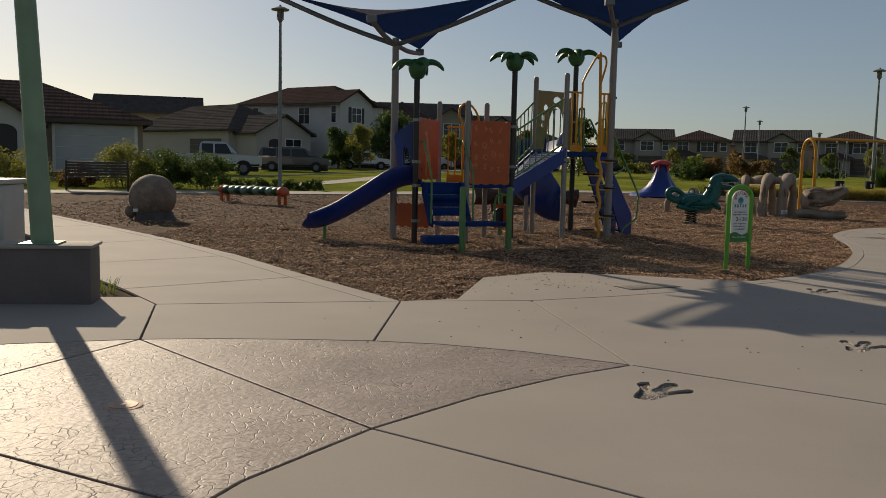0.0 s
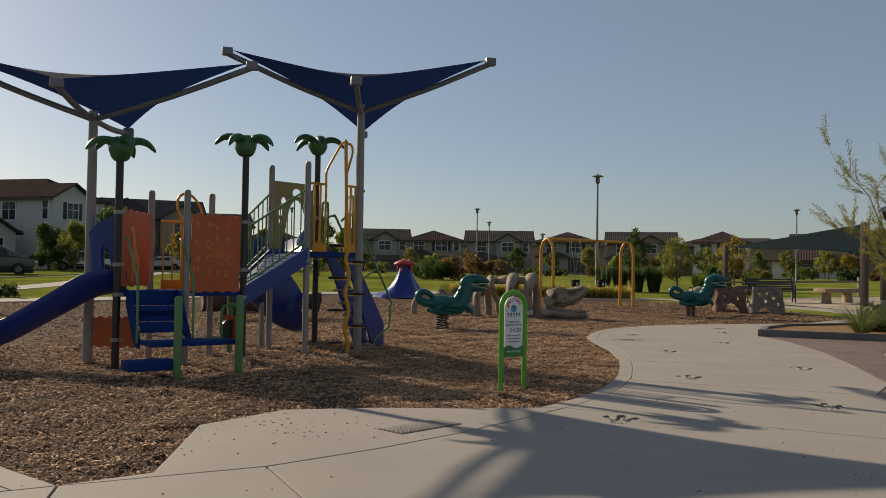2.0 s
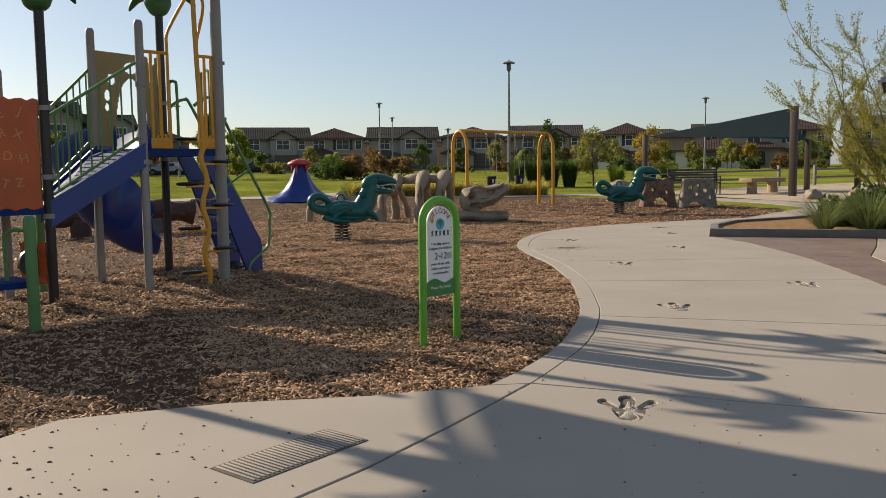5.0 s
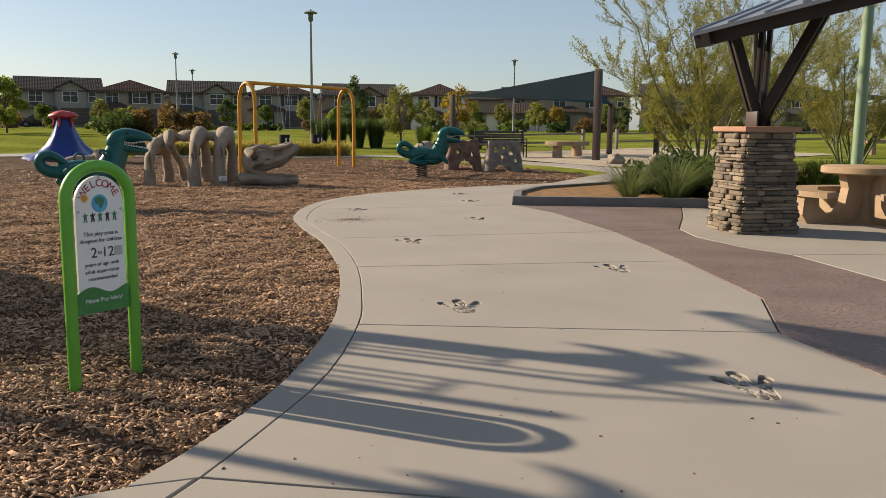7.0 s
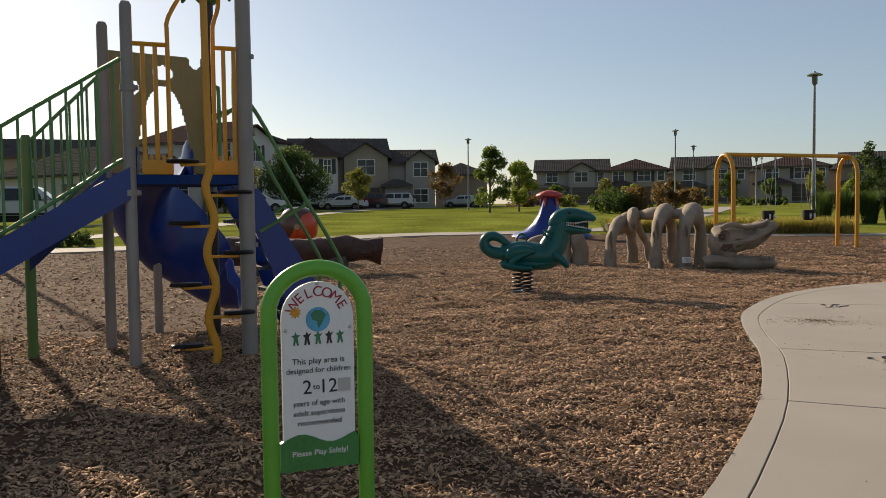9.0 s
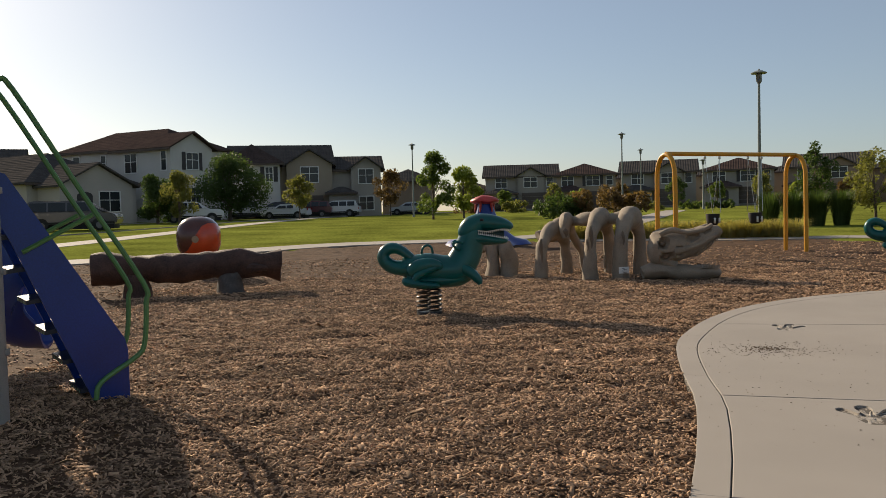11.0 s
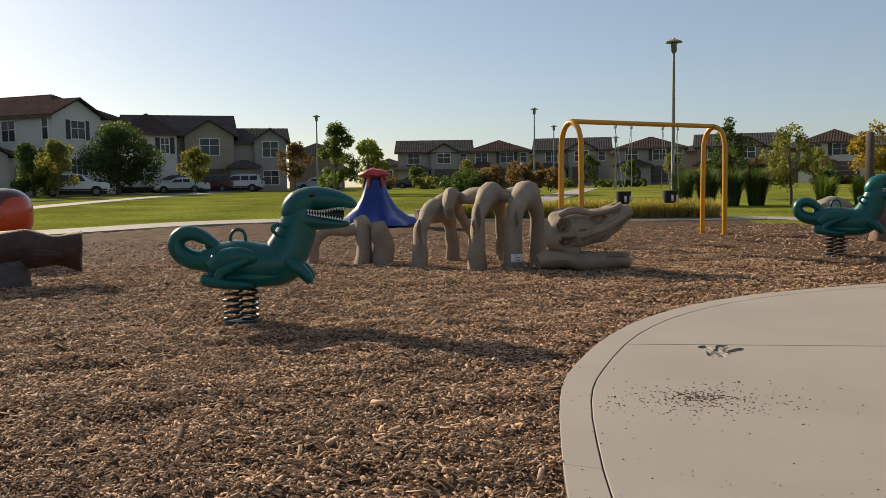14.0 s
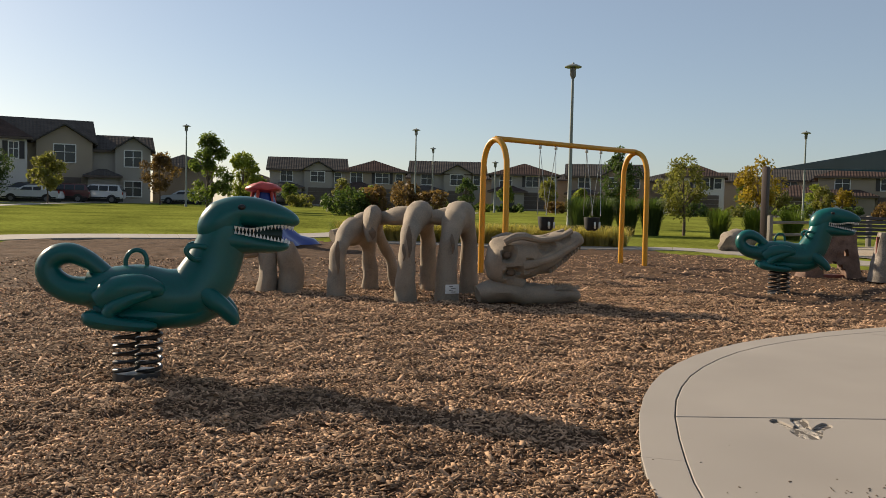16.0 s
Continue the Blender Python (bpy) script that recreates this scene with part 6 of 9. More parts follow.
# ---- caterpillar beam, boulder egg ----
def caterpillar():
    a, b = Vector((-7.1, 26.1)), Vector((-4.9, 25.0))
    mid, d = (a + b) / 2, b - a
    t = thing("caterpillar_beam", pose(mid.x, mid.y, H(*mid) - 0.02, 0, 0, math.degrees(math.atan2(d.y, d.x))), "green striped moulded balance beam with orange feet", "balance beam")
    L = d.length
    n = 9
    for i in range(n):
        x = -L / 2 + 0.14 + (L - 0.28) * (i + 0.5) / n
        w = (L - 0.28) / n
        bm = bmesh.new()
        loft(bm, [(x - w / 2, 0, 0.36, 0.2, 0.1), (x - w / 4, 0, 0.37, 0.23, 0.14), (x + w / 4, 0, 0.37, 0.23, 0.14), (x + w / 2, 0, 0.36, 0.2, 0.1)], 16, 2)
        part("segment", bm, M["sage_light" if i % 2 else "beam_green"], t)
    for s in (-1, 1):
        bm = bmesh.new()
        loft(bm, [(s * (L / 2 - 0.16), 0, 0.36, 0.22, 0.14), (s * (L / 2 - 0.04), 0, 0.38, 0.24, 0.15), (s * (L / 2 + 0.02), 0, 0.4, 0.16, 0.08)], 16, 3)
        part("end_cap", bm, M["orange"], t, "orange end cap")
        for y in (-0.14, 0.14):
            bm = box(0.1, 0.06, 0.4, (s * (L / 2 - 0.1), y, 0.16), 0.02)
            part("foot", bm, M["orange"], t, "orange foot")


M["beam_green"] = mat("beam_dark_green", (0.01, 0.07, 0.035), 0.35, var=0.15)
M["sage_light"] = mat("beam_pale_green", (0.16, 0.27, 0.19), 0.4, var=0.12)
caterpillar()


def egg():
    t = thing("boulder_egg", pose(-6.4, 18.45, 0), "round tan sculpted dinosaur-egg boulder with dark cracks", "boulder")
    bm = bmesh.new()
    bmesh.ops.create_icosphere(bm, subdivisions=5, radius=0.5)
    for v in bm.verts:
        k = 1 + 0.02 * noise.noise(v.co * 4)
        c = abs(noise.noise(v.co * 3.1 + Vector((3, 1, 2))))
        if c < 0.05 and v.co.z < 0.3:
            k -= 0.045
        v.co = Vector((v.co.x * k, v.co.y * k, v.co.z * k + 0.47))
        if v.co.z < 0.12:
            v.co.x *= 0.9
    part("shell", bm, M["egg"], t)
    bm = bmesh.new()
    loft(bm, [(0.05, 0, -0.08, 0.46, 0.44), (0.05, 0, 0.05, 0.42, 0.4), (0.05, 0, 0.16, 0.38, 0.36)], 22, 3, wob=0.06)
    part("base", bm, M["rock"], t, "rough dark base")
    bm = box(0.12, 0.012, 0.07, (-0.2, -0.475, 0.2), 0.003, rz(-22))
    part("plaque", bm, M["white_paint"], t, "small white plaque")
    bm = bmesh.new()
    blob(bm, (-0.42, -0.2, 0.15), (0.12, 0.1, 0.14), 2, 0.2)
    part("rock_lobe", bm, M["egg"], t)


M["egg"] = mat("egg_concrete", (0.25, 0.2, 0.155), 0.85, var=0.25, scale=4, fine=50, bump=0.8, dist=0.02, stain=0.8, stain_scale=3, stain_col=(0.13, 0.075, 0.05))
egg()


# ---- fossil dig panels by the far rider ----
def fossil(x, y, ang, mtl, label, holes):
    z = H(x, y) - 0.03
    t = thing("fossil_panel", pose(x, y, z, 0, 0, ang), label, "climber", "fossil panels")
    bm = bmesh.new()
    n, m = 22, 20
    grid = {}
    for i in range(n + 1):
        for k in range(m + 1):
            u = -0.5 + i / n
            v = k / m
            w = 1.18 - 0.3 * v + 0.05 * noise.noise(Vector((v * 4, ang, 0)))
            hh = 0.88 + 0.06 * noise.noise(Vector((u * 5, ang, 1)))
            bulge = 0.16 * math.sqrt(max(0, 1 - (2 * u) ** 4)) * (1.2 - v) + 0.04 * noise.noise(Vector((u * 6, v * 6, ang)))
            grid[i, k] = bm.verts.new((u * w, -bulge - 0.05, v * hh))
    for i in range(n):
        for k in range(m):
            c = ((i + 0.5) / n, (k + 0.5) / m)
            if not any((c[0] - hx) ** 2 / rx ** 2 + (c[1] - hy) ** 2 / ry ** 2 < 1 for hx, hy, rx, ry in holes):
                bm.faces.new((grid[i, k], grid[i + 1, k], grid[i + 1, k + 1], grid[i, k + 1]))
    bmesh.ops.delete(bm, geom=[v for v in bm.verts if not v.link_faces], context='VERTS')
    r = bmesh.ops.extrude_face_region(bm, geom=bm.faces[:])
    bmesh.ops.translate(bm, vec=(0, 0.22, 0), verts=[g for g in r["geom"] if isinstance(g, bmesh.types.BMVert)])
    bmesh.ops.recalc_face_normals(bm, faces=bm.faces)
    part("panel", bm, M[mtl], t)
    bm = box(1.0, 0.1, 0.06, (0, -0.1, 0.03), 0.01)
    part("base_rail", bm, M["red_post"], t, "rust-red steel base rail")
    for s in (-0.48, 0.48):
        bm = bmesh.new()
        loft(bm, [(s, 0.02, -0.1, 0.025, 0.025), (s, 0.02, 0.8, 0.025, 0.025)], 8, 1)
        part("post", bm, M["red_post"], t, "rust-red steel post")


M["red_post"] = mat("rust_red_paint", (0.24, 0.06, 0.04), 0.5, var=0.15)
fossil(18.2, 27.55, -18, "fossil_brown", "brown sculpted fossil climbing panel with hand holes", [(0.3, 0.6, 0.06, 0.08), (0.72, 0.52, 0.06, 0.07), (0.5, 0.0, 0.2, 0.34)])
fossil(18.85, 26.45, -30, "fossil_grey", "grey sculpted fossil climbing panel with bone-shaped cut-outs", [(0.25, 0.7, 0.06, 0.09), (0.5, 0.75, 0.07, 0.06), (0.7, 0.6, 0.06, 0.1), (0.45, 0.45, 0.06, 0.08), (0.8, 0.35, 0.05, 0.07), (0.42, 0.0, 0.16, 0.22)])


# ---- dinosaur footprints pressed into the paving, loose debris, drain, floor light ----
PRINT = [(0, -0.25), (0.09, -0.23), (0.14, -0.13), (0.17, -0.02), (0.22, 0.06), (0.3, 0.13), (0.29, 0.21), (0.22, 0.23), (0.15, 0.15), (0.09, 0.07), (0.07, 0.13), (0.09, 0.22), (0.07, 0.3), (0, 0.33)]
PRINT = PRINT + [(-x, y) for x, y in PRINT[-2:0:-1]]


def footprint(x, y, a, sx=0.56, sy=0.86):
    """A three-toed hollow cut into the slab under it, and its rough floor."""
    out = [(px * sx, py * sy) for px, py in PRINT]
    out = [(float(q[0]), float(q[1])) for q in smooth_path(out + out[:1], 3)][:-1]
    c, s = math.cos(radians(a)), math.sin(radians(a))
    world_out = [(x + px * c - py * s, y + px * s + py * c) for px, py in out]
    z = H(x, y)
    host = next((o for poly, o in SLABS if inside(x, y, poly) and o.parent == pavement), None)
    if host is not None:
        bm = bmesh.new()
        prism(bm, world_out, z - 0.02, z + 0.05)
        cutter = link_mesh("cutter", bm, M["concrete"], False)
        mod = host.modifiers.new("hollow", 'BOOLEAN')
        mod.operation, mod.object, mod.solver = 'DIFFERENCE', cutter, 'EXACT'
        bpy.context.view_layer.update()
        me = bpy.data.meshes.new_from_object(host.evaluated_get(bpy.context.evaluated_depsgraph_get()))
        host.modifiers.clear()
        host.data = me
        bpy.data.objects.remove(cutter)
    bm = bmesh.new()
    rings = []
    for k in (1.02, 0.82, 0.6, 0.35):
        rings.append([bm.verts.new((px * k, py * k + 0.02 * (1 - k), -0.016 + (0.012 * noise.noise(Vector((px * k * 30 + x, py * k * 30, y))) + 0.006 * (1 - k)))) for px, py in out])
    n = len(out)
    for r0, r1 in zip(rings, rings[1:]):
        for i in range(n):
            bm.faces.new((r0[i], r0[(i + 1) % n], r1[(i + 1) % n], r1[i]))
    bm.faces.new(rings[-1])
    ob = link_mesh("dinosaur_footprint", bm, M["print"], False)
    ob.matrix_world = pose(x, y, z, 0, 0, a)
    tagged(ob, "three-toed dinosaur footprint pressed into the concrete", "footprint", "footprints")


M["print"] = mat("exposed_aggregate_print", (0.4, 0.36, 0.31), 0.9, var=0.3, scale=25, fine=140, bump=1.0, dist=0.01)
for x, y, a in ((4.42, 9.42, -32), (6.82, 12.06, -27), (9.07, 12.66, -24), (8.46, 15.3, -20), (10.6, 16.85, -22), (9.75, 18.9, -34), (12.3, 19.3, -40), (13.1, 20.75, -50), (6.93, 9.68, -30), (1.64, 4.97, -35), (3.49, 6.45, -35)):
    footprint(x, y, a)


def debris(n, cx, cy, sx, sy, size, seed, label):
    rng = np.random.default_rng(seed)
    p = np.stack([rng.normal(cx, sx, n), rng.normal(cy, sy, n)], 1)
    base = np.array([(-1, -0.5, 0), (1, -0.4, 0), (0.8, 0.5, 0), (-0.9, 0.4, 0), (-0.7, -0.3, 1), (0.7, -0.3, 1), (0.6, 0.3, 1), (-0.7, 0.3, 1)], float)
    s = rng.uniform(0.4, 1.3, n) * size
    co = base[None] * np.stack([s, s * 0.8, s * 0.5], 1)[:, None]
    a = rng.uniform(0, 6.28, n)
    c, q = np.cos(a)[:, None], np.sin(a)[:, None]
    co[:, :, 0], co[:, :, 1] = co[:, :, 0] * c - co[:, :, 1] * q, co[:, :, 0] * q + co[:, :, 1] * c
    co += np.stack([p[:, 0], p[:, 1], np.full(n, 0.0005)], 1)[:, None]
    ob = new("scattered_chips", quads_mesh("scattered_chips", co, 8, CHIP_FACES, M["crumb"]))
    tagged(ob, label, "debris", kind="stuff")


M["cover"] = mat("bronze_cover", (0.3, 0.19, 0.14), 0.5, 0.4, var=0.2, scale=12, bump=0.2)
M["crumb"] = mat("dark_crumbs", (0.13, 0.09, 0.06), 0.9, var=0.3, island=0.4)
debris(420, 8.95, 17.65, 0.28, 0.2, 0.006, 3, "dark wood crumbs scattered on the concrete")
debris(120, 8.98, 17.7, 0.09, 0.07, 0.008, 4, "small heap of dark wood crumbs on the concrete")
debris(160, 8.3, 16.4, 0.5, 1.2, 0.005, 5, "a few stray wood crumbs on the concrete")
debris(140, 1.2, 9.7, 0.7, 0.45, 0.009, 6, "stray wood chips on the concrete edge")
debris(160, 5.0, 9.3, 2.2, 2.0, 0.007, 7, "tiny bits of litter on the concrete")
debris(90, 1.2, 6.6, 1.6, 1.5, 0.008, 8, "tiny bits of litter on the concrete")

drain = thing("drain_grate", pose(2.55, 9.46, 0.0, 0, 0, 29), "flat grey slotted drain grate set in the paving", "drain")
bm = bmesh.new()
bm_box(bm, 0, 0, 0.001, 0.72, 0.3, 0.006)
part("frame", bm, M["joint"], drain)
for k in range(26):
    bm = box(0.014, 0.27, 0.006, (-0.335 + k * 0.0268, 0, 0.006), 0.0015)
    part("bar", bm, M["kerb"], drain)
fl = thing("floor_light", pose(-1.2, 4.28, H(-1.2, 4.28)), "round bronze floor cover set in the stamped paving", "floor light")
bm = bmesh.new()
loft(bm, [(0, 0, -0.02, 0.095, 0.095), (0, 0, 0.004, 0.095, 0.095), (0, 0, 0.006, 0.085, 0.085)], 28, 1)
part("ring", bm, M["cover"], fl)
bm = bmesh.new()
loft(bm, [(0, 0, 0.002, 0.075, 0.075), (0, 0, 0.009, 0.07, 0.07)], 28, 1)
lid = part("lid", bm, M["cover"], fl)
M_b = bmesh.new()
loft(M_b, [(0, 0, 0.006, 0.018, 0.018), (0, 0, 0.011, 0.014, 0.014)], 12, 1)
part("bolt", M_b, M["steel"], lid)

# ---- plants ----
def leaf_cloud(centres, radii, n, size, seed, flat=0.0):
    """Many small leaves round given clump centres."""
    rng = np.random.default_rng(seed)
    c, r = np.array(centres, float), np.array(radii, float)
    pick = rng.integers(0, len(c), n)
    d = rng.normal(0, 1, (n, 3))
    d /= np.linalg.norm(d, axis=1)[:, None]
    p = c[pick] + d * (r[pick] * rng.uniform(0.25, 1.0, n) ** 0.6)[:, None]
    s = size * rng.uniform(0.6, 1.4, n)
    u = rng.normal(0, 1, (n, 3))
    u /= np.linalg.norm(u, axis=1)[:, None]
    v = np.cross(u, rng.normal(0, 1, (n, 3)))
    v /= np.linalg.norm(v, axis=1)[:, None]
    w = np.cross(u, v)
    co = np.stack([p - u * s[:, None], p - v * 0.45 * s[:, None] + w * 0.12 * s[:, None], p + u * s[:, None], p + v * 0.45 * s[:, None] + w * 0.12 * s[:, None]], 1)
    return co


def leaves(name, co, material, parent=None):
    ob = new(name, quads_mesh(name, co, 4, [(0, 1, 2, 3)], material))
    ob.parent = parent
    return ob


def tree(x, y, height, rad, base, leaf, n, size, seed, label, trunk=0.07, tall=1.0, z=None, name="tree", bark="bark", clumps=26):
    z = H(x, y) - 0.03 if z is None else z
    t = thing(name, pose(x, y, z), label, "tree")
    rnd = random.Random(seed)
    bm = bmesh.new()
    lean = rnd.uniform(-0.1, 0.1)
    loft(bm, [(0, 0, -0.2, trunk * 1.25, trunk * 1.25), (0.02, 0, base * 0.6, trunk, trunk), (lean, 0.05, base + (height - base) * 0.5, trunk * 0.6, trunk * 0.6), (lean * 1.5, 0.05, height * 0.92, trunk * 0.15, trunk * 0.15)], 9, 3, wob=trunk * 0.2)
    cs, rs = [], []
    mid = (height + base) / 2
    hh = (height - base) / 2
    for k in range(clumps):
        a, e = rnd.uniform(0, 6.28), rnd.uniform(-1, 1)
        f = rnd.uniform(0.35, 1.0)
        w = math.sqrt(max(0.05, 1 - e * e)) * (1.15 - 0.35 * (e + 1) / 2 * tall)
        c = (lean + rad * w * f * math.cos(a), rad * w * f * math.sin(a), mid + e * hh * 0.92)
        cs.append(c)
        rs.append(rad * rnd.uniform(0.2, 0.42))
        if k % 2 == 0:
            loft(bm, [(lean * 0.6, 0.02, base * 0.8 + (c[2] - base) * 0.35, trunk * 0.4, trunk * 0.4), (c[0] * 0.5, c[1] * 0.5, (base + c[2]) / 2 + 0.1, trunk * 0.28, trunk * 0.28), (c[0], c[1], c[2], trunk * 0.08, trunk * 0.08)], 6, 3)
    part("trunk", bm, M[bark], t, "slender branching trunk")
    leaves("crown", leaf_cloud(cs, rs, n, size, seed), M[leaf], t)
    return t


def blades(n, centres, spread, height, lean, width, seed):
    """Arching grass blades, each a tapering strip."""
    rng = np.random.default_rng(seed)
    c = np.array(centres, float)[rng.integers(0, len(centres), n)]
    a = rng.uniform(0, 6.283, n)
    r = spread * np.sqrt(rng.uniform(0, 1, n))
    out = np.stack([np.cos(a), np.sin(a)], 1)
    h = height * rng.uniform(0.55, 1.1, n)
    ln = lean * rng.uniform(0.3, 1.2, n)
    co = np.zeros((n, 8, 3))
    side = np.stack([-out[:, 1], out[:, 0]], 1)
    for k, (f, zf, w) in enumerate(((0, 0, 1.0), (0.22, 0.5, 0.9), (0.6, 0.88, 0.6), (1.0, 0.95, 0.06))):
        px = c[:, :2] + out * r[:, None] * 0.5 + out * (ln * f)[:, None]
        z = c[:, 2] + h * zf
        for s in (0, 1):
            co[:, 2 * k + s, :2] = px + side * (width * w * (0.5 if s else -0.5))
            co[:, 2 * k + s, 2] = z
    return co


BLADE = [(0, 1, 3, 2), (2, 3, 5, 4), (4, 5, 7, 6)]


def grass(name, n, centres, spread, height, lean, width, seed, material, label, category="grass", kind="stuff"):
    cs = [(x, y, (H(x, y) - 0.03 if len(q) == 2 else q[2])) for q in centres for x, y in [q[:2]]]
    ob = new(name, quads_mesh(name, blades(n, cs, spread, height, lean, width, seed), 8, BLADE, material))
    return tagged(ob, label, category, kind=kind)


def shrub(x, y, w, h, leaf, n, size, seed, label, z=None, d=None):
    z = H(x, y) - 0.03 if z is None else z
    rnd = random.Random(seed)
    d = d or w
    cs, rs = [], []
    for k in range(24):
        a = rnd.uniform(0, 6.28)
        f = math.sqrt(rnd.uniform(0, 1))
        e = rnd.uniform(0.12, 0.85) * (1 - 0.35 * f)
        cs.append((w * 0.42 * f * math.cos(a), d * 0.42 * f * math.sin(a), h * e))
        rs.append(min(w, h) * rnd.uniform(0.14, 0.28))
    t = thing("shrub", pose(x, y, z), label, "shrub")
    leaves("foliage", leaf_cloud(cs, rs, n, size, seed), M[leaf], t)
    bm = bmesh.new()
    for k in range(7):
        c = cs[k * 3]
        loft(bm, [(c[0] * 0.2, c[1] * 0.2, -0.1, 0.02, 0.02), (c[0] * 0.6, c[1] * 0.6, c[2] * 0.6, 0.014, 0.014), (*c, 0.006, 0.006)], 6, 2)
    part("stems", bm, M["bark"], t)
    return t


# ---- planter with yuccas and the airy green-barked tree ----
M["planter_kerb"] = mat("grey_kerb", (0.17, 0.165, 0.16), 0.8, var=0.12, scale=3, fine=110, bump=0.2, dist=0.004)
PLANTER = [(12.5, 18.35), (14.75, 16.55), (15.25, 15.95), (17.5, 16.4), (20.5, 17.1), (23.5, 19.5), (23, 21.6), (20.5, 21.2), (18.7, 21.1), (16.55, 20.5), (14.6, 20.2), (13.4, 19.4)]
planter = thing("planter_bed", pose(12.5, 18.35, 0), "raised planter bed with a grey concrete kerb and rusty mulch", "planter")
P2 = inset(PLANTER, 0.16)
P1 = PLANTER if sum(PLANTER[i][0] * PLANTER[(i + 1) % 12][1] - PLANTER[(i + 1) % 12][0] * PLANTER[i][1] for i in range(12)) > 0 else PLANTER[::-1]
for i in range(12):
    j = (i + 1) % 12
    bm = bmesh.new()
    prism(bm, [P1[i], P1[j], P2[j], P2[i]], -0.1, 0.15)
    bmesh.ops.recalc_face_normals(bm, faces=bm.faces)
    bmesh.ops.bevel(bm, geom=[e for e in bm.edges if min(v.co.z for v in e.verts) > 0.1], offset=0.012, segments=2, affect='EDGES')
    wpart("kerb", bm, M["planter_kerb"], planter, "grey concrete kerb length", False)
bm = bmesh.new()
prism(bm, P2, -0.1, 0.1)
wpart("mulch", bm, M["mulch"], planter, "rusty bark mulch", False)



def yucca(x, y, s, seed):
    t = thing("yucca", pose(x, y, 0.09), "clump of arching grey-green strap leaves in the planter", "yucca plant", "yuccas")
    ob = new("leaves", quads_mesh("leaves", blades(230, [(0, 0, 0)], 0.25 * s, 0.6 * s, 1.1 * s, 0.014, seed), 8, BLADE, M["grass_grey"]))
    ob.parent = t


yucca(14.55, 17.55, 1.05, 11)
yucca(15.05, 17.0, 1.3, 12)
yucca(15.6, 17.3, 1.3, 13)
yucca(15.9, 16.6, 1.0, 14)
yucca(16.3, 17.2, 1.2, 15)
shrub(15.9, 17.9, 1.5, 1.15, "leaf_dark", 4200, 0.05, 45, "dark green shrub behind the strap-leaf plants", 0.08)
shrub(16.3, 17.6, 1.6, 1.0, "leaf_mid", 3800, 0.05, 41, "low dark green shrub in the planter", 0.08)
shrub(18.2, 16.9, 1.5, 0.8, "leaf_olive", 3000, 0.05, 42, "olive-green low shrub in the planter", 0.08)
grass("dry_grass_clump", 1500, [(18.4, 16.4, 0.0), (19.2, 16.7, 0), (20.0, 16.6, 0.0), (18.9, 15.9, 0)], 0.5, 0.75, 0.35, 0.012, 43, M["grass_green"], "tall green-gold grass clumps")


def airy_tree(x, y, h, spread, seed, limbs, label, z0=0.05, n2=6, n3=6):
    t = thing("tree", pose(x, y, z0), label, "tree")
    rnd = random.Random(seed)
    bm = bmesh.new()
    tips = []
    tw = []

    def limb(p, d, L, r, depth):
        pts = [p]
        q = Vector(p)
        v = Vector(d).normalized()
        n = 5
        for i in range(n):
            v = (v + Vector((rnd.uniform(-0.22, 0.22), rnd.uniform(-0.22, 0.22), rnd.uniform(-0.1, 0.17)))).normalized()
            q = q + v * (L / n)
            pts.append(tuple(q))
        if depth < 2:
            loft(bm, [(*pp, r * (1 - 0.75 * i / n), r * (1 - 0.75 * i / n)) for i, pp in enumerate(pts)], 7 if depth == 0 else 5, 2)
        else:
            tw.append((pts, r))
        if depth == 2:
            tips.append(pts)
            return
        k = n2 if depth == 0 else n3
        for j in range(k):
            i = rnd.randint(2 if depth == 0 else 1, n)
            b = Vector(pts[i])
            dd = (Vector(pts[i]) - Vector(pts[i - 1])).normalized()
            off = Vector((rnd.uniform(-1, 1), rnd.uniform(-1, 1), rnd.uniform(-0.35, 0.7)))
            limb(tuple(b), dd * 0.8 + off * 0.75, L * rnd.uniform(0.35, 0.6), r * 0.35, depth + 1)
    for k in range(limbs):
        a = 6.283 * k / limbs + rnd.uniform(-0.3, 0.3)
        o = (0.15 + 0.8 * (k * 7 % limbs) / limbs) * spread
        limb((0.06 * math.cos(a), 0.06 * math.sin(a), -0.1), (math.cos(a) * o, math.sin(a) * o, h * 0.95), math.hypot(o, h) * rnd.uniform(0.6, 0.85), 0.034, 0)
    for pts, r in tw:
        loft(bm, [(*pts[0], 0.008, 0.008), (*pts[2], 0.006, 0.006), (*pts[-1], 0.003, 0.003)], 3, 1, caps=False)
    part("trunk", bm, M["green_bark"], t, "many thin green-barked stems")
    rng = np.random.default_rng(seed)
    arr = np.array([[p for p in pts] for pts in tips])
    n = len(arr) * 170
    ti = rng.integers(0, len(arr), n)
    f = rng.uniform(0, 4.999, n)
    i0 = f.astype(int)
    p = arr[ti, i0] + (arr[ti, i0 + 1] - arr[ti, i0]) * (f - i0)[:, None] + rng.normal(0, 0.035, (n, 3))
    s = rng.uniform(0.012, 0.028, n)
    u = rng.normal(0, 1, (n, 3)) + (0, 0, -0.4)
    u /= np.linalg.norm(u, axis=1)[:, None]
    v = np.cross(u, rng.normal(0, 1, (n, 3)))
    v /= np.linalg.norm(v, axis=1)[:, None]
    co = np.stack([p - u * s[:, None], p - v * 0.4 * s[:, None], p + u * s[:, None], p + v * 0.4 * s[:, None]], 1)
    leaves("crown", co, M["leaf_airy"], t)


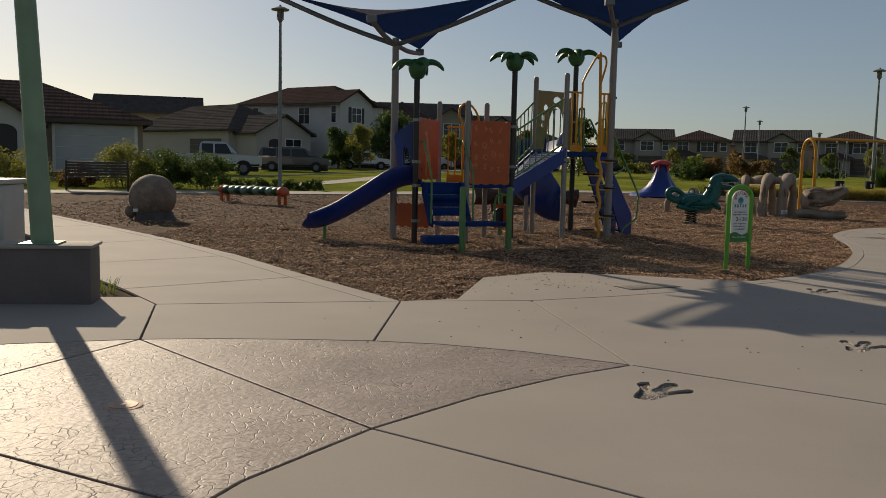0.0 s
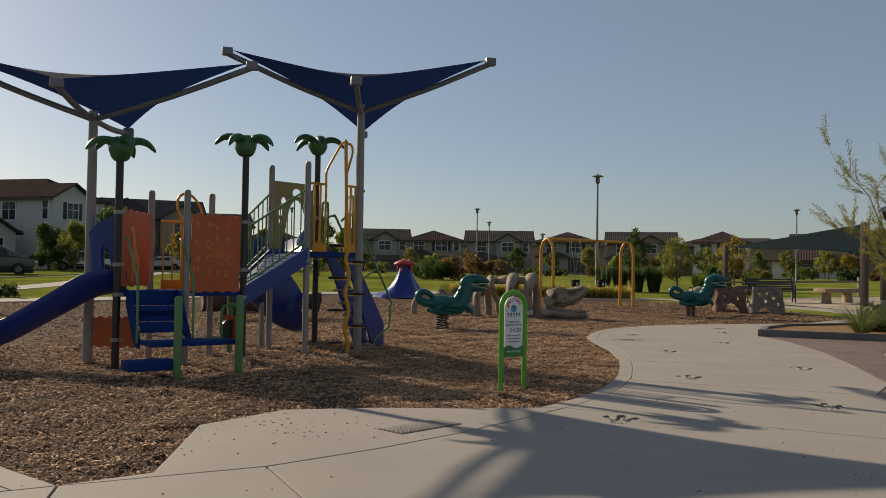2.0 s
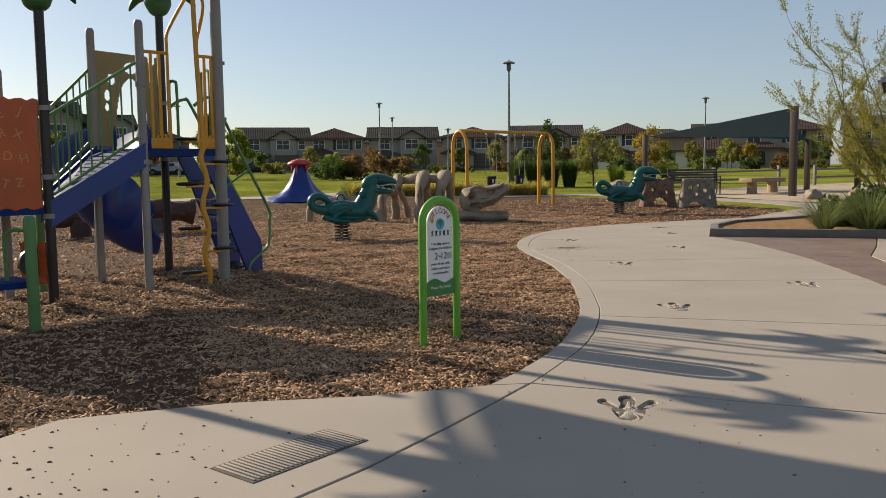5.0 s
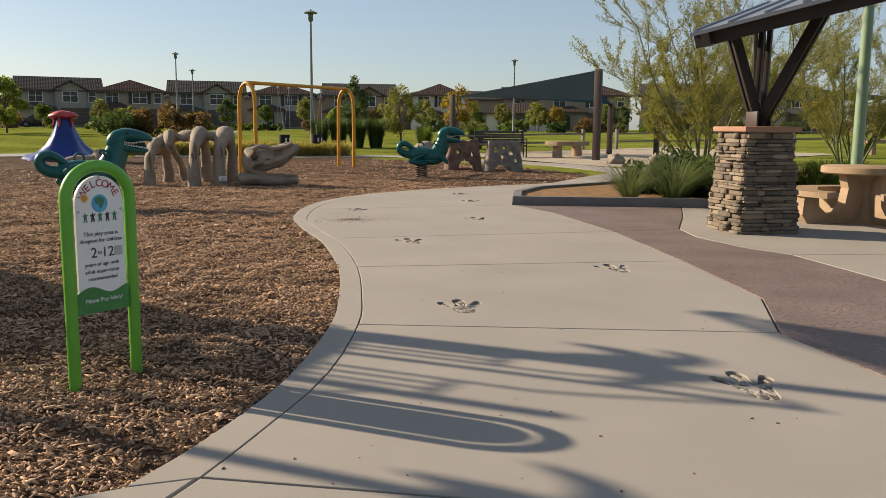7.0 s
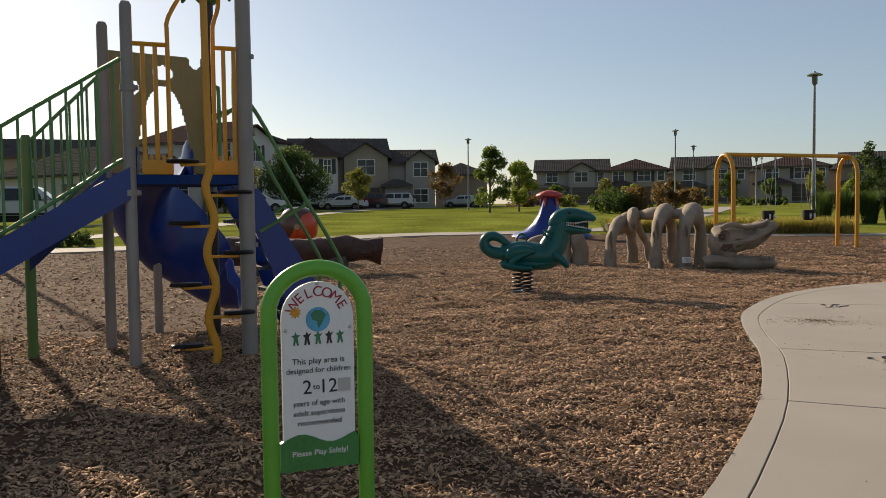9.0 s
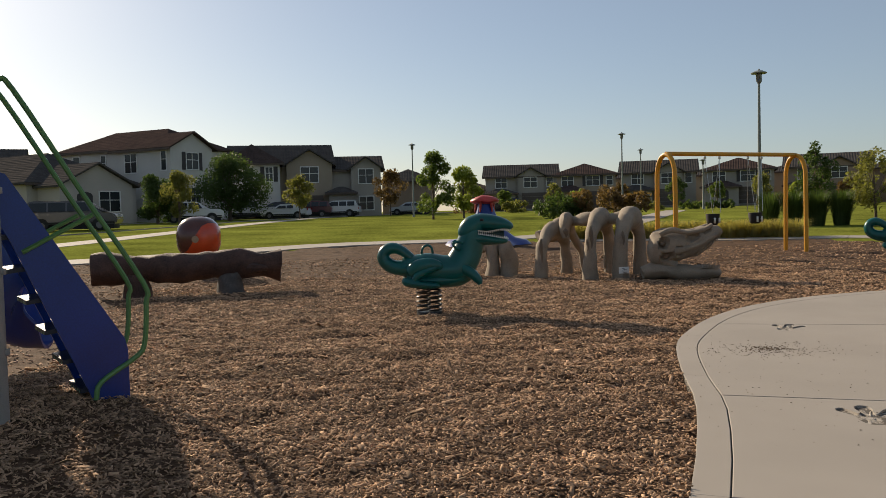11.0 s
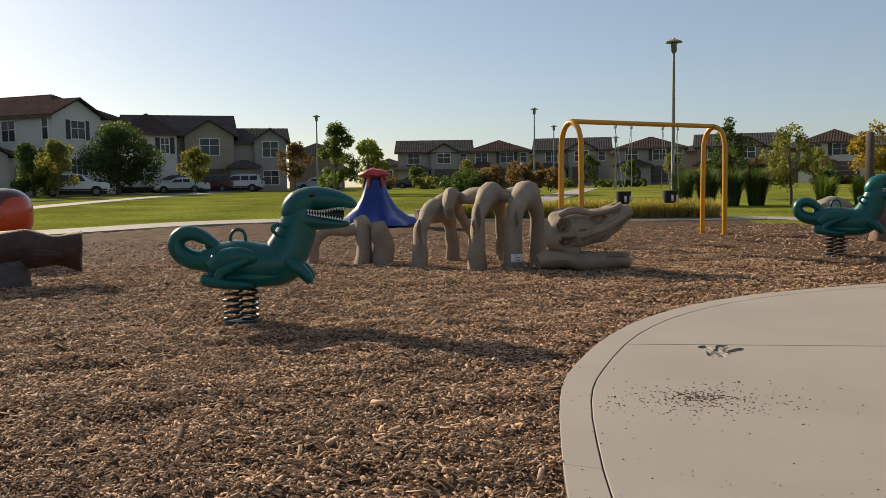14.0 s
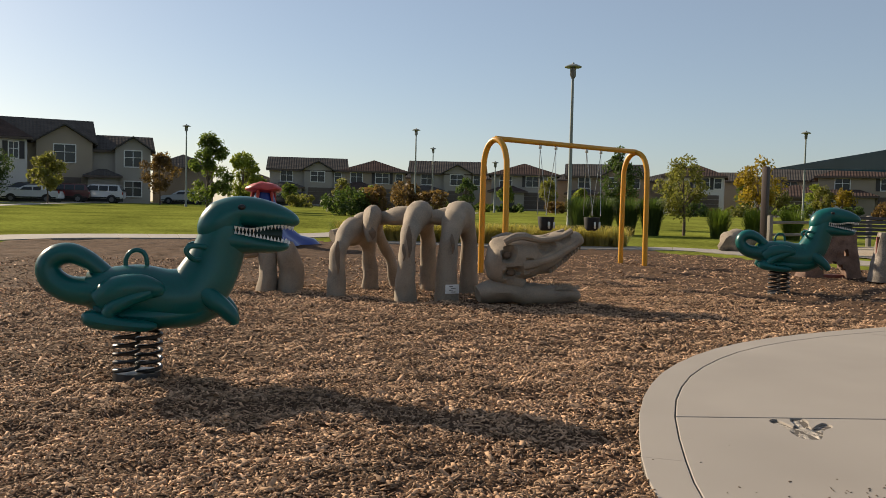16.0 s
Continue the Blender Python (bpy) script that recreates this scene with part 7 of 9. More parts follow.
airy_tree(18.2, 18.7, 3.7, 4.0, 5, 16, "airy green-barked desert tree with sparse fine foliage")
airy_tree(23.0, 18.3, 3.5, 3.2, 8, 9, "smaller airy green-barked tree with sparse foliage", H(23, 18.3), 6, 6)


# ---- stone pillar of the shelter ----
def pillar():
    cx, cy, yaw = 12.9, 13.9, -23
    t = thing("stone_pillar", pose(cx, cy, 0, 0, 0, yaw), "tapered pillar clad in stacked tan and grey ledge stone", "pillar")
    bm = bmesh.new()
    loft(bm, [(0, 0, -0.1, 0.45, 0.45), (0, 0, 1.28, 0.34, 0.34)], 4, 1)
    bmesh.ops.rotate(bm, matrix=rz(45), verts=bm.verts)
    core = part("core", bm, M["soil"], t, smooth=False)
    bm = box(0.8, 0.8, 0.07, (0, 0, 1.325), 0.02)
    part("cap", bm, M["cap_red"], t, "reddish sandstone cap")
    bm = bmesh.new()
    bm_box(bm, 0, 0, 0, 1, 1, 1, bevel=0.16, seg=1)
    for v in bm.verts:
        v.co += Vector(noise.noise_vector(v.co * 2.3)) * 0.11
    me = bpy.data.meshes.new("stone")
    bm.to_mesh(me)
    bm.free()
    me.materials.append(M["ledge"])
    rnd = random.Random(4)
    z = 0.0
    while z < 1.28:
        h = rnd.choice((0.03, 0.04, 0.05, 0.06, 0.075))
        half = 0.4 - 0.085 * z / 1.29
        for side_ in range(4):
            x = -half
            while x < half - 0.04:
                w = min(rnd.uniform(0.08, 0.36), half - x)
                if half - x - w < 0.07:
                    w = half - x
                dp = rnd.uniform(0.07, 0.14)
                m = Matrix.Rotation(radians(90 * side_), 4, 'Z') @ Matrix.Translation((x + w / 2, -half + 0.05 - rnd.uniform(0, 0.075), z + h / 2)) @ Matrix.Diagonal((w * 1.0, dp, h * 0.97, 1))
                shared("stone", me, t, m)
                x += w
        z += h


def ledge_mat():
    m = mat("ledge_stone", (0.2, 0.155, 0.11), 0.85, var=0.25, scale=6, fine=60, bump=0.6, dist=0.01)
    nt = m.node_tree
    info = nt.nodes.new("ShaderNodeObjectInfo")
    cr = nt.nodes.new("ShaderNodeValToRGB")
    for p, c in ((0.0, (0.06, 0.052, 0.046)), (0.4, (0.12, 0.095, 0.072)), (0.75, (0.19, 0.145, 0.1))):
        e = cr.color_ramp.elements.new(p) if p not in (0.0,) else cr.color_ramp.elements[0]
        e.color = (*c, 1)
    cr.color_ramp.elements[-1].color = (0.3, 0.245, 0.18, 1)
    mx = nt.nodes.new("ShaderNodeMixRGB")
    mx.inputs[0].default_value = 0.7
    b = nt.nodes["Principled BSDF"]
    old = b.inputs["Base Color"].links[0].from_socket
    nt.links.new(info.outputs["Random"], cr.inputs[0])
    nt.links.new(old, mx.inputs[1])
    nt.links.new(cr.outputs[0], mx.inputs[2])
    nt.links.new(mx.outputs[0], b.inputs["Base Color"])
    return m


M["ledge"] = ledge_mat()
pillar()


def shelter():
    t = thing("picnic_shelter_roof", pose(12.78, 13.98, 1.36), "shelter roof of blue-grey metal on dark timber struts", "shelter")
    foot = Vector((12.9, 13.88, 1.36))
    for tgt in ((12.5, 14.05, 2.5), (13.06, 13.95, 2.72), (13.02, 13.08, 2.86), (13.7, 14.5, 2.75)):
        tgt = Vector(tgt)
        for k in (-1, 1):
            d = tgt - foot
            sd = d.cross(Vector((0, 0, 1))).normalized() * 0.05 * k
            bm = bmesh.new()
            bm_box(bm, 0, 0, d.length / 2, 0.055, 0.13, d.length, bevel=0.006)
            q = d.to_track_quat('Z', 'Y').to_matrix().to_4x4()
            bmesh.ops.transform(bm, matrix=Matrix.Translation(foot + sd) @ q, verts=bm.verts)
            wpart("strut", bm, M["timber"], t, "dark-stained timber strut")
    for sx in (-0.14, 0.14):
        bm = bmesh.new()
        bm_box(bm, foot.x + sx, foot.y, 1.45, 0.02, 0.24, 0.2, rz(-20), 0.003)
        wpart("steel_plate", bm, M["brown_post"], t)
    e1, r1 = Vector((11.62, 14.0, 2.42)), Vector((12.5, 11.2, 2.98))
    ax = (r1 - e1).normalized()
    back = Vector((0.93, 0.36, 0.22)).normalized()
    up = ax.cross(back).normalized()
    if up.z < 0:
        up = -up
    L, W = 6.0, 3.6

    def slabby(o, a, la, b, lb, th, mtl, name, label):
        bm = bmesh.new()
        vs = [o, o + a * la, o + a * la + b * lb, o + b * lb]
        v = [bm.verts.new(p) for p in vs]
        f = bm.faces.new(v)
        r = bmesh.ops.extrude_face_region(bm, geom=[f])
        bmesh.ops.translate(bm, vec=up * th, verts=[g for g in r["geom"] if isinstance(g, bmesh.types.BMVert)])
        bmesh.ops.recalc_face_normals(bm, faces=bm.faces)
        return wpart(name, bm, M[mtl], t, label, False)
    slabby(e1, ax, L, back, W, 0.045, "roof_metal", "roof_sheet", "blue-grey standing-seam roof sheet")
    for k in range(14):
        slabby(e1 + ax * (0.05 + k * 0.42) + up * 0.044, ax, 0.03, back, W, 0.03, "roof_metal", "seam", "")
    slabby(e1 + back * 0.12 - up * 0.16, ax, L, back, 0.1, 0.16, "timber", "eave_beam", "dark timber eave beam")
    slabby(e1 + ax * 0.12 - up * 0.16, ax, 0.1, back, W, 0.16, "timber", "end_rafter", "dark timber rafter")
    slabby(e1 + back * 0.2 + ax * 0.2 - up * 0.02, ax, L - 0.4, back, W - 0.4, 0.02, "timber", "ceiling_boards", "dark roof boards")


shelter()


# ---- round picnic table ----
def picnic_table():
    t = thing("picnic_table", pose(15.25, 13.62, 0, 0, 0, 20), "round tan precast concrete picnic table with curved benches", "picnic table")
    bm = bmesh.new()
    loft(bm, [(0, 0, 0.70, 0.62, 0.62), (0, 0, 0.72, 0.65, 0.65), (0, 0, 0.8, 0.65, 0.65), (0, 0, 0.815, 0.63, 0.63)], 40, 1)
    part("tabletop", bm, M["tan_concrete"], t)
    bm = bmesh.new()
    loft(bm, [(0, 0, -0.05, 0.3, 0.3), (0, 0, 0.1, 0.24, 0.24), (0, 0, 0.5, 0.16, 0.16), (0, 0, 0.7, 0.28, 0.28)], 20, 3)
    part("pedestal", bm, M["tan_concrete"], t)
    for k in range(4):
        a0 = 45 + 90 * k
        bm = bmesh.new()
        pts_o = arc(0, 0, 1.12, a0 - 27, a0 + 27, 10)
        pts_i = arc(0, 0, 0.78, a0 - 25, a0 + 25, 10)
        prism(bm, pts_o + pts_i[::-1], 0.39, 0.47)
        bmesh.ops.recalc_face_normals(bm, faces=bm.faces)
        part("bench_seat", bm, M["tan_concrete"], t, smooth=False)
        bm = bmesh.new()
        prof = [(0.2, 0.0), (1.0, 0.0), (1.08, 0.12), (1.06, 0.39), (0.84, 0.39), (0.82, 0.24), (0.7, 0.14), (0.52, 0.14), (0.42, 0.26), (0.38, 0.5), (0.44, 0.7), (0.16, 0.7), (0.14, 0.3)]
        plate(bm, prof, -0.09, 0.09)
        bmesh.ops.rotate(bm, matrix=rz(a0), verts=bm.verts)
        part("bench_leg", bm, M["tan_concrete"], t, smooth=False)


picnic_table()


# ---- tall green poles, low wall, cabinet ----
def pole(x, y, z, h, r, label, lean=0.0):
    bm = bmesh.new()
    loft(bm, [(0, 0, -0.1, r * 1.1, r * 1.1), (lean * 0.5, 0, h * 0.5, r, r), (lean, 0, h, r * 0.9, r * 0.9)], 18, 2)
    ob = link_mesh("light_pole", bm, M["sage"])
    ob.matrix_world = pose(x, y, z)
    tagged(ob, label, "pole", "light poles")


pole(16.75, 14.65, 0, 6.2, 0.085, "tall sage-green round steel pole by the picnic table")
wall = thing("low_wall", pose(-2.75, 7.34, 0, 0, 0, 13.2), "low dark-faced seat wall with a flat concrete top", "wall", kind="structure")
bm = box(3.6, 0.42, 0.62, (-1.8, 0.21, 0.19), 0.02)
part("wall_body", bm, M["low_wall"], wall)
bm = box(3.64, 0.46, 0.03, (-1.8, 0.21, 0.515), 0.01)
part("wall_cap", bm, M["kerb"], wall, "pale concrete cap")
pole(-3.21, 7.43, 0.53, 5.6, 0.085, "tall sage-green round steel pole on the low wall", -0.28)
pbm = box(0.34, 0.3, 0.012, (0, 0, 0), 0.003)
pp = link_mesh("base_plate", pbm, M["sage"])
pp.matrix_world = pose(-3.21, 7.40, 0.538, 0, 0, 13)
tagged(pp, "sage-green steel base plate on the low wall", "base plate")
cab = thing("utility_cabinet", pose(-4.45, 8.35, 0, 0, 0, 10), "pale grey painted metal utility cabinet", "cabinet")
bm = box(0.9, 0.6, 1.02, (0, 0, 0.5), 0.02)
part("body", bm, M["cabinet"], cab)
bm = box(0.8, 0.02, 0.85, (0, -0.305, 0.5), 0.006)
dr = part("door", bm, M["cabinet"], cab)
bm = box(0.03, 0.03, 0.12, (0.3, -0.325, 0.55), 0.006)
part("handle", bm, M["steel"], dr)
bm = box(0.06, 0.012, 0.06, (0.12, -0.318, 0.75), 0.003)
part("lock_plate", bm, M["steel"], dr)
bm = box(0.96, 0.66, 0.05, (0, 0, 1.04), 0.015)
part("lid", bm, M["cabinet"], cab)
bm = bmesh.new()
prism(bm, [(-2.5, 7.85), (-2.87, 8.35), (-4.38, 10.1), (-5.49, 12.41), (-8, 12), (-8, 7.1), (-5, 7.28)], -0.2, -0.03)
soil = link_mesh("soil_bed", bm, M["soil"], False)
tagged(soil, "bare dark planting soil behind the low wall", "soil", kind="structure")
grass("weeds", 45, [(-2.98, 8.22, -0.03), (-3.12, 8.38, -0.03), (-3.4, 8.5, -0.03)], 0.2, 0.16, 0.12, 0.01, 71, M["grass_green"], "small weeds in the soil bed")


M["sand"] = mat("play_sand", (0.42, 0.35, 0.26), 0.95, var=0.15, scale=2, fine=60, bump=0.5, dist=0.02)
# ---- sand area with shade sail, posts, benches ----
sand = sheet("sand_area", np.arange(22.4, 36, 0.8), np.arange(25.5, 34.5, 0.8), lambda x, y: H(x, y) + 0.005, M["sand"] if "sand" in M else M["concrete"])
tagged(sand, "pale sandy play area beyond the path", "sand", kind="structure")


def square_post(x, y, h, w, label):
    bm = bmesh.new()
    bm_box(bm, 0, 0, h / 2 - 0.1, w, w, h + 0.2, bevel=0.015)
    ob = link_mesh("shade_post", bm, M["brown_post"])
    ob.matrix_world = pose(x, y, H(x, y), 0, 0, 20)
    tagged(ob, label, "post", "shade posts")


for x, y, h in ((24.6, 28.4, 3.15), (24.1, 36.4, 2.35), (28.0, 31.05, 2.0), (28.3, 28.9, 1.95), (31.5, 27.0, 3.0)):
    square_post(x, y, h, 0.22 if h > 3 else 0.18, "square dark brown steel shade post")


def sail(corners, sag, label):
    t = thing("shade_sail", pose(*corners[0]), label, "shade sail")
    a, b, c = [Vector(q) for q in corners]
    bm = bmesh.new()
    n = 16
    g = {}
    ctr = (a + b + c) / 3
    for i in range(n + 1):
        for k in range(n + 1 - i):
            u, v = i / n, k / n
            w = 1 - u - v
            p = a * w + b * u + c * v
            e = 4 * (u * v * (1 - w) + u * w * (1 - v) + v * w * (1 - u))
            edge = max(4 * u * w if v < 0.5 else 0, 4 * w * v if u < 0.5 else 0, 4 * u * v if w < 0.5 else 0)
            pull = sag * (1 - 3 * min(u, v, w)) * edge
            p = p + (ctr - p) * pull
            g[i, k] = bm.verts.new(p)
    for i in range(n):
        for k in range(n - i):
            bm.faces.new((g[i, k], g[i + 1, k], g[i, k + 1]))
            if k < n - i - 1:
                bm.faces.new((g[i + 1, k], g[i + 1, k + 1], g[i, k + 1]))
    bmesh.ops.solidify(bm, geom=bm.faces[:], thickness=0.01)
    wpart("fabric", bm, M["shade_teal"], t)


sail([(24.62, 28.42, 3.35), (24.1, 36.2, 2.62), (28.0, 31.0, 2.3)], 0.12, "dark teal triangular shade sail on brown posts")
sail([(24.62, 28.42, 2.3), (24.1, 36.2, 2.62), (24.62, 28.42, 3.35)], 0.02, "dark teal shade sail edge panel")
sail([(31.5, 27.0, 3.2), (28.3, 28.9, 2.2), (38.0, 24.0, 2.6)], 0.12, "dark green triangular shade sail further off")


def stone_bench(x, y, ang):
    t = thing("stone_bench", pose(x, y, H(x, y), 0, 0, ang), "thick tan stone slab bench on two stone legs", "bench")
    bm = box(2.0, 0.6, 0.16, (0, 0, 0.5), 0.03)
    part("slab_seat", bm, M["tan_concrete"], t)
    for s in (-0.6, 0.6):
        bm = bmesh.new()
        loft(bm, [(s, 0, -0.1, 0.22, 0.2), (s, 0, 0.43, 0.18, 0.17)], 10, 2, wob=0.04)
        part("leg", bm, M["tan_concrete"], t)


stone_bench(25.2, 30.5, 10)
stone_bench(36.5, 24.5, -20)


def rail_fence(x0, y0, x1, y1):
    d = Vector((x1 - x0, y1 - y0))
    n = max(2, int(d.length / 2.4))
    t = thing("rail_fence", pose(x0, y0, H(x0, y0)), "pale weathered two-rail fence along the lawn", "fence")
    for i in range(n + 1):
        p = Vector((x0, y0)) + d * (i / n)
        bm = bmesh.new()
        bm_box(bm, p.x, p.y, H(p.x, p.y) + 0.4, 0.12, 0.12, 1.0, bevel=0.015)
        wpart("post", bm, M["fence"], t)
        if i < n:
            q = Vector((x0, y0)) + d * ((i + 1) / n)
            for z in (0.35, 0.7):
                wpart("rail", pipe_bm([(p.x, p.y, H(p.x, p.y) + z), (q.x, q.y, H(q.x, q.y) + z)], 0.045, 6, 1), M["fence"], t)


M["fence"] = mat("weathered_fence", (0.2, 0.185, 0.16), 0.85, var=0.15, scale=5, bump=0.3)
rail_fence(22.8, 34.6, 30.0, 34.6)
rail_fence(31.5, 34.0, 44.0, 31.0)


def slat_bench(x, y, ang, w, label, z=None):
    z = H(x, y) if z is None else z
    t = thing("park_bench", pose(x, y, z, 0, 0, ang), label, "bench", "park benches")
    for k in range(5):
        bm = box(w, 0.075, 0.03, (0, -0.18 + 0.09 * k, 0.45), 0.006)
        part("seat_slat", bm, M["bench_dark"], t)
    for k in range(5):
        bm = box(w, 0.03, 0.075, (0, 0.25 + 0.025 * k, 0.55 + 0.095 * k), 0.006)
        part("back_slat", bm, M["bench_dark"], t)
    for s in (-1, 1):
        bm = bmesh.new()
        pipe(bm, [(s * w * 0.48, -0.22, -0.05), (s * w * 0.48, -0.22, 0.62), (s * w * 0.48, -0.15, 0.66), (s * w * 0.48, 0.2, 0.66)], 0.025)
        pipe(bm, [(s * w * 0.48, 0.22, -0.05), (s * w * 0.48, 0.22, 0.45), (s * w * 0.48, 0.38, 1.0)], 0.025)
        pipe(bm, [(s * w * 0.48, -0.22, 0.42), (s * w * 0.48, 0.22, 0.42)], 0.02, 8, 1)
        part("side_frame", bm, M["black"], t)


M["bench_dark"] = mat("dark_bench_slats", (0.05, 0.045, 0.05), 0.55, var=0.15, scale=4, bump=0.1)
slat_bench(-11.9, 28.05, 24, 2.0, "dark slatted metal park bench beside the path")
slat_bench(22.9, 31.6, -25, 1.9, "dark slatted park bench by the sand area")


def boulder(x, y, r, seed, label):
    bm = bmesh.new()
    blob(bm, (0, 0, r[2] * 0.7), r, 3, 0.35, 1.7, seed)
    ob = link_mesh("boulder", bm, M["boulder"])
    ob.matrix_world = pose(x, y, H(x, y) - 0.03)
    tagged(ob, label, "boulder", "boulders")


M["boulder"] = mat("tan_boulder", (0.3, 0.25, 0.19), 0.9, var=0.25, scale=3, bump=0.6, dist=0.02)
for x, y, r, sd in ((20.9, 33.6, (0.5, 0.35, 0.35), 1), (23.7, 26.6, (0.3, 0.28, 0.2), 2), (24.6, 25.6, (0.36, 0.3, 0.22), 3)):
    boulder(x, y, r, sd, "rough tan landscape boulder")

# ---- park lamps ----
def lamp(x, y, h, label="slim grey-green park lamp post with a capped lantern", z=None):
    z = H(x, y) if z is None else z
    t = thing("park_lamp", pose(x, y, z), label, "lamp post", "park lamps")
    bm = bmesh.new()
    loft(bm, [(0, 0, -0.1, 0.1, 0.1), (0, 0, 0.15, 0.1, 0.1), (0, 0, 0.2, 0.075, 0.075), (0, 0, h * 0.5, 0.062, 0.062), (0, 0, h - 0.55, 0.045, 0.045)], 12, 1)
    part("pole", bm, M["lamp_grey"], t)
    bm = bmesh.new()
    loft(bm, [(0, 0, h - 0.58, 0.05, 0.05), (0, 0, h - 0.5, 0.09, 0.09), (0, 0, h - 0.3, 0.1, 0.1), (0, 0, h - 0.2, 0.12, 0.12)], 14, 1)
    part("lantern", bm, M["lamp_glass"], t, "smoked lantern body")
    for a in range(4):
        c, s = math.cos(a * math.pi / 2) * 0.11, math.sin(a * math.pi / 2) * 0.11
        part("stay", pipe_bm([(c, s, h - 0.5), (c, s, h - 0.16)], 0.012, 5, 1), M["lamp_grey"], t)
    bm = bmesh.new()
    loft(bm, [(0, 0, h - 0.18, 0.3, 0.3), (0, 0, h - 0.15, 0.31, 0.31), (0, 0, h - 0.08, 0.16, 0.16), (0, 0, h - 0.05, 0.05, 0.05), (0, 0, h, 0.03, 0.03)], 20, 1)
    part("hood", bm, M["lamp_grey"], t, "wide flat hood")


M["lamp_grey"] = mat("lamp_grey_green", (0.2, 0.22, 0.2), 0.5, var=0.1, bump=0.03)
M["lamp_glass"] = mat("smoked_lamp_glass", (0.14, 0.14, 0.15), 0.25, var=0.1, bump=0)
lamp(-6.0, 29.2, 6.5)
lamp(20.6, 42.6, 6.15)
lamp(25.3, 77.0, 6.4)
lamp(31.0, 90.0, 5.9)
lamp(8.6, 81.7, 6.2)
lamp(34.0, 82.0, 4.4)
lamp(47.0, 60.0, 6.0)


# ---- planting round the lawn ----
shrub(-12.2, 31.0, 2.3, 1.8, "leaf_olive", 5200, 0.05, 21, "olive-gold ornamental shrub behind the bench")
shrub(-10.9, 31.6, 2.0, 1.75, "leaf_dark", 4800, 0.05, 22, "rounded dark green shrub behind the bench")
shrub(-9.5, 32.0, 2.3, 1.8, "leaf_dark", 5600, 0.05, 23, "rounded dense green shrub by the path")
shrub(-15.0, 28.9, 2.3, 1.6, "leaf_olive", 4200, 0.05, 24, "olive-gold ornamental shrub by the path")
shrub(-17.0, 27.8, 2.4, 1.7, "leaf_rust", 4200, 0.05, 25, "rusty-brown ornamental shrub by the path")
shrub(-13.6, 30.3, 1.5, 1.0, "leaf_rust", 3200, 0.05, 26, "rusty-brown ornamental shrub behind the bench")
for k in range(5):
    shrub(-8.6 + k * 0.75, 32.9 + k * 0.28, 1.0, 0.55, "leaf_dark", 1500, 0.045, 30 + k, "low clipped dark green hedge shrub")
ring = [(11.5 + 0.36 * i, 38.6 - 0.17 * i - 0.1 * math.sin(i)) for i in range(20)]
grass("feather_grass", 9000, ring, 0.5, 0.6, 0.4, 0.012, 51, M["grass_dry"], "pale dry feather grass in a strip behind the swing")
grass("feather_grass", 5000, [(x, y + 0.7) for x, y in ring], 0.5, 0.5, 0.4, 0.014, 52, M["grass_green"], "green ornamental grass in a strip behind the swing")
dark = [(20.8 + 0.75 * i, 42.2 - 0.4 * i) for i in range(4)]
for i, (x, y) in enumerate(dark):
    grass("reed_clump", 900, [(x, y)], 0.55, 1.35, 0.45, 0.02, 60 + i, M["leaf_dark"], "tall dark reed clump by the path", "reeds")
for i, (x, y) in enumerate(((24.4, 39.0), (25.4, 38.4), (26.6, 38.0))):
    grass("reed_clump", 700, [(x, y)], 0.5, 1.05, 0.4, 0.018, 66 + i, M["grass_green"], "green reed clump by the path", "reeds")
tree(24.2, 40.7, 2.8, 1.05, 0.8, "leaf_olive", 3200, 0.06, 71, "small leafy olive-green park tree", 0.05)
tree(25.4, 47.0, 3.4, 0.85, 0.9, "leaf_dark", 3000, 0.07, 72, "dark green upright park tree", 0.06)
tree(28.5, 42.0, 2.9, 0.9, 1.1, "leaf_yellow", 2200, 0.07, 73, "small half-bare autumn tree, golden leaves", 0.04)
# young trees on the lawn towards the street
tree(-8.9, 73.0, 3.7, 1.35, 0.6, "leaf_olive", 5200, 0.09, 74, "young olive-green street tree", 0.09)
tree(-7.2, 84.2, 5.3, 3.3, 1.0, "leaf_dark", 13000, 0.11, 75, "broad dark green street tree", 0.18, clumps=34)
tree(-11.2, 76.0, 3.5, 1.7, 0.4, "leaf_dark", 9000, 0.1, 76, "dense dark green tree by the white house", 0.12, clumps=34)
tree(9.3, 67.5, 4.6, 1.5, 0.5, "leaf_mid", 5200, 0.1, 77, "young pine-like green tree on the lawn", 0.08, tall=2.0)
tree(11.6, 69.5, 3.4, 1.3, 0.8, "leaf_light", 4200, 0.1, 78, "young light green tree on the lawn", 0.07)
tree(-1.2, 84.0, 3.6, 1.5, 1.3, "leaf_olive", 2600, 0.12, 79, "thin young street tree", 0.05)
tree(6.8, 92.0, 4.2, 1.6, 1.4, "leaf_rust", 2600, 0.12, 80, "thin young street tree, rusty leaves", 0.05)
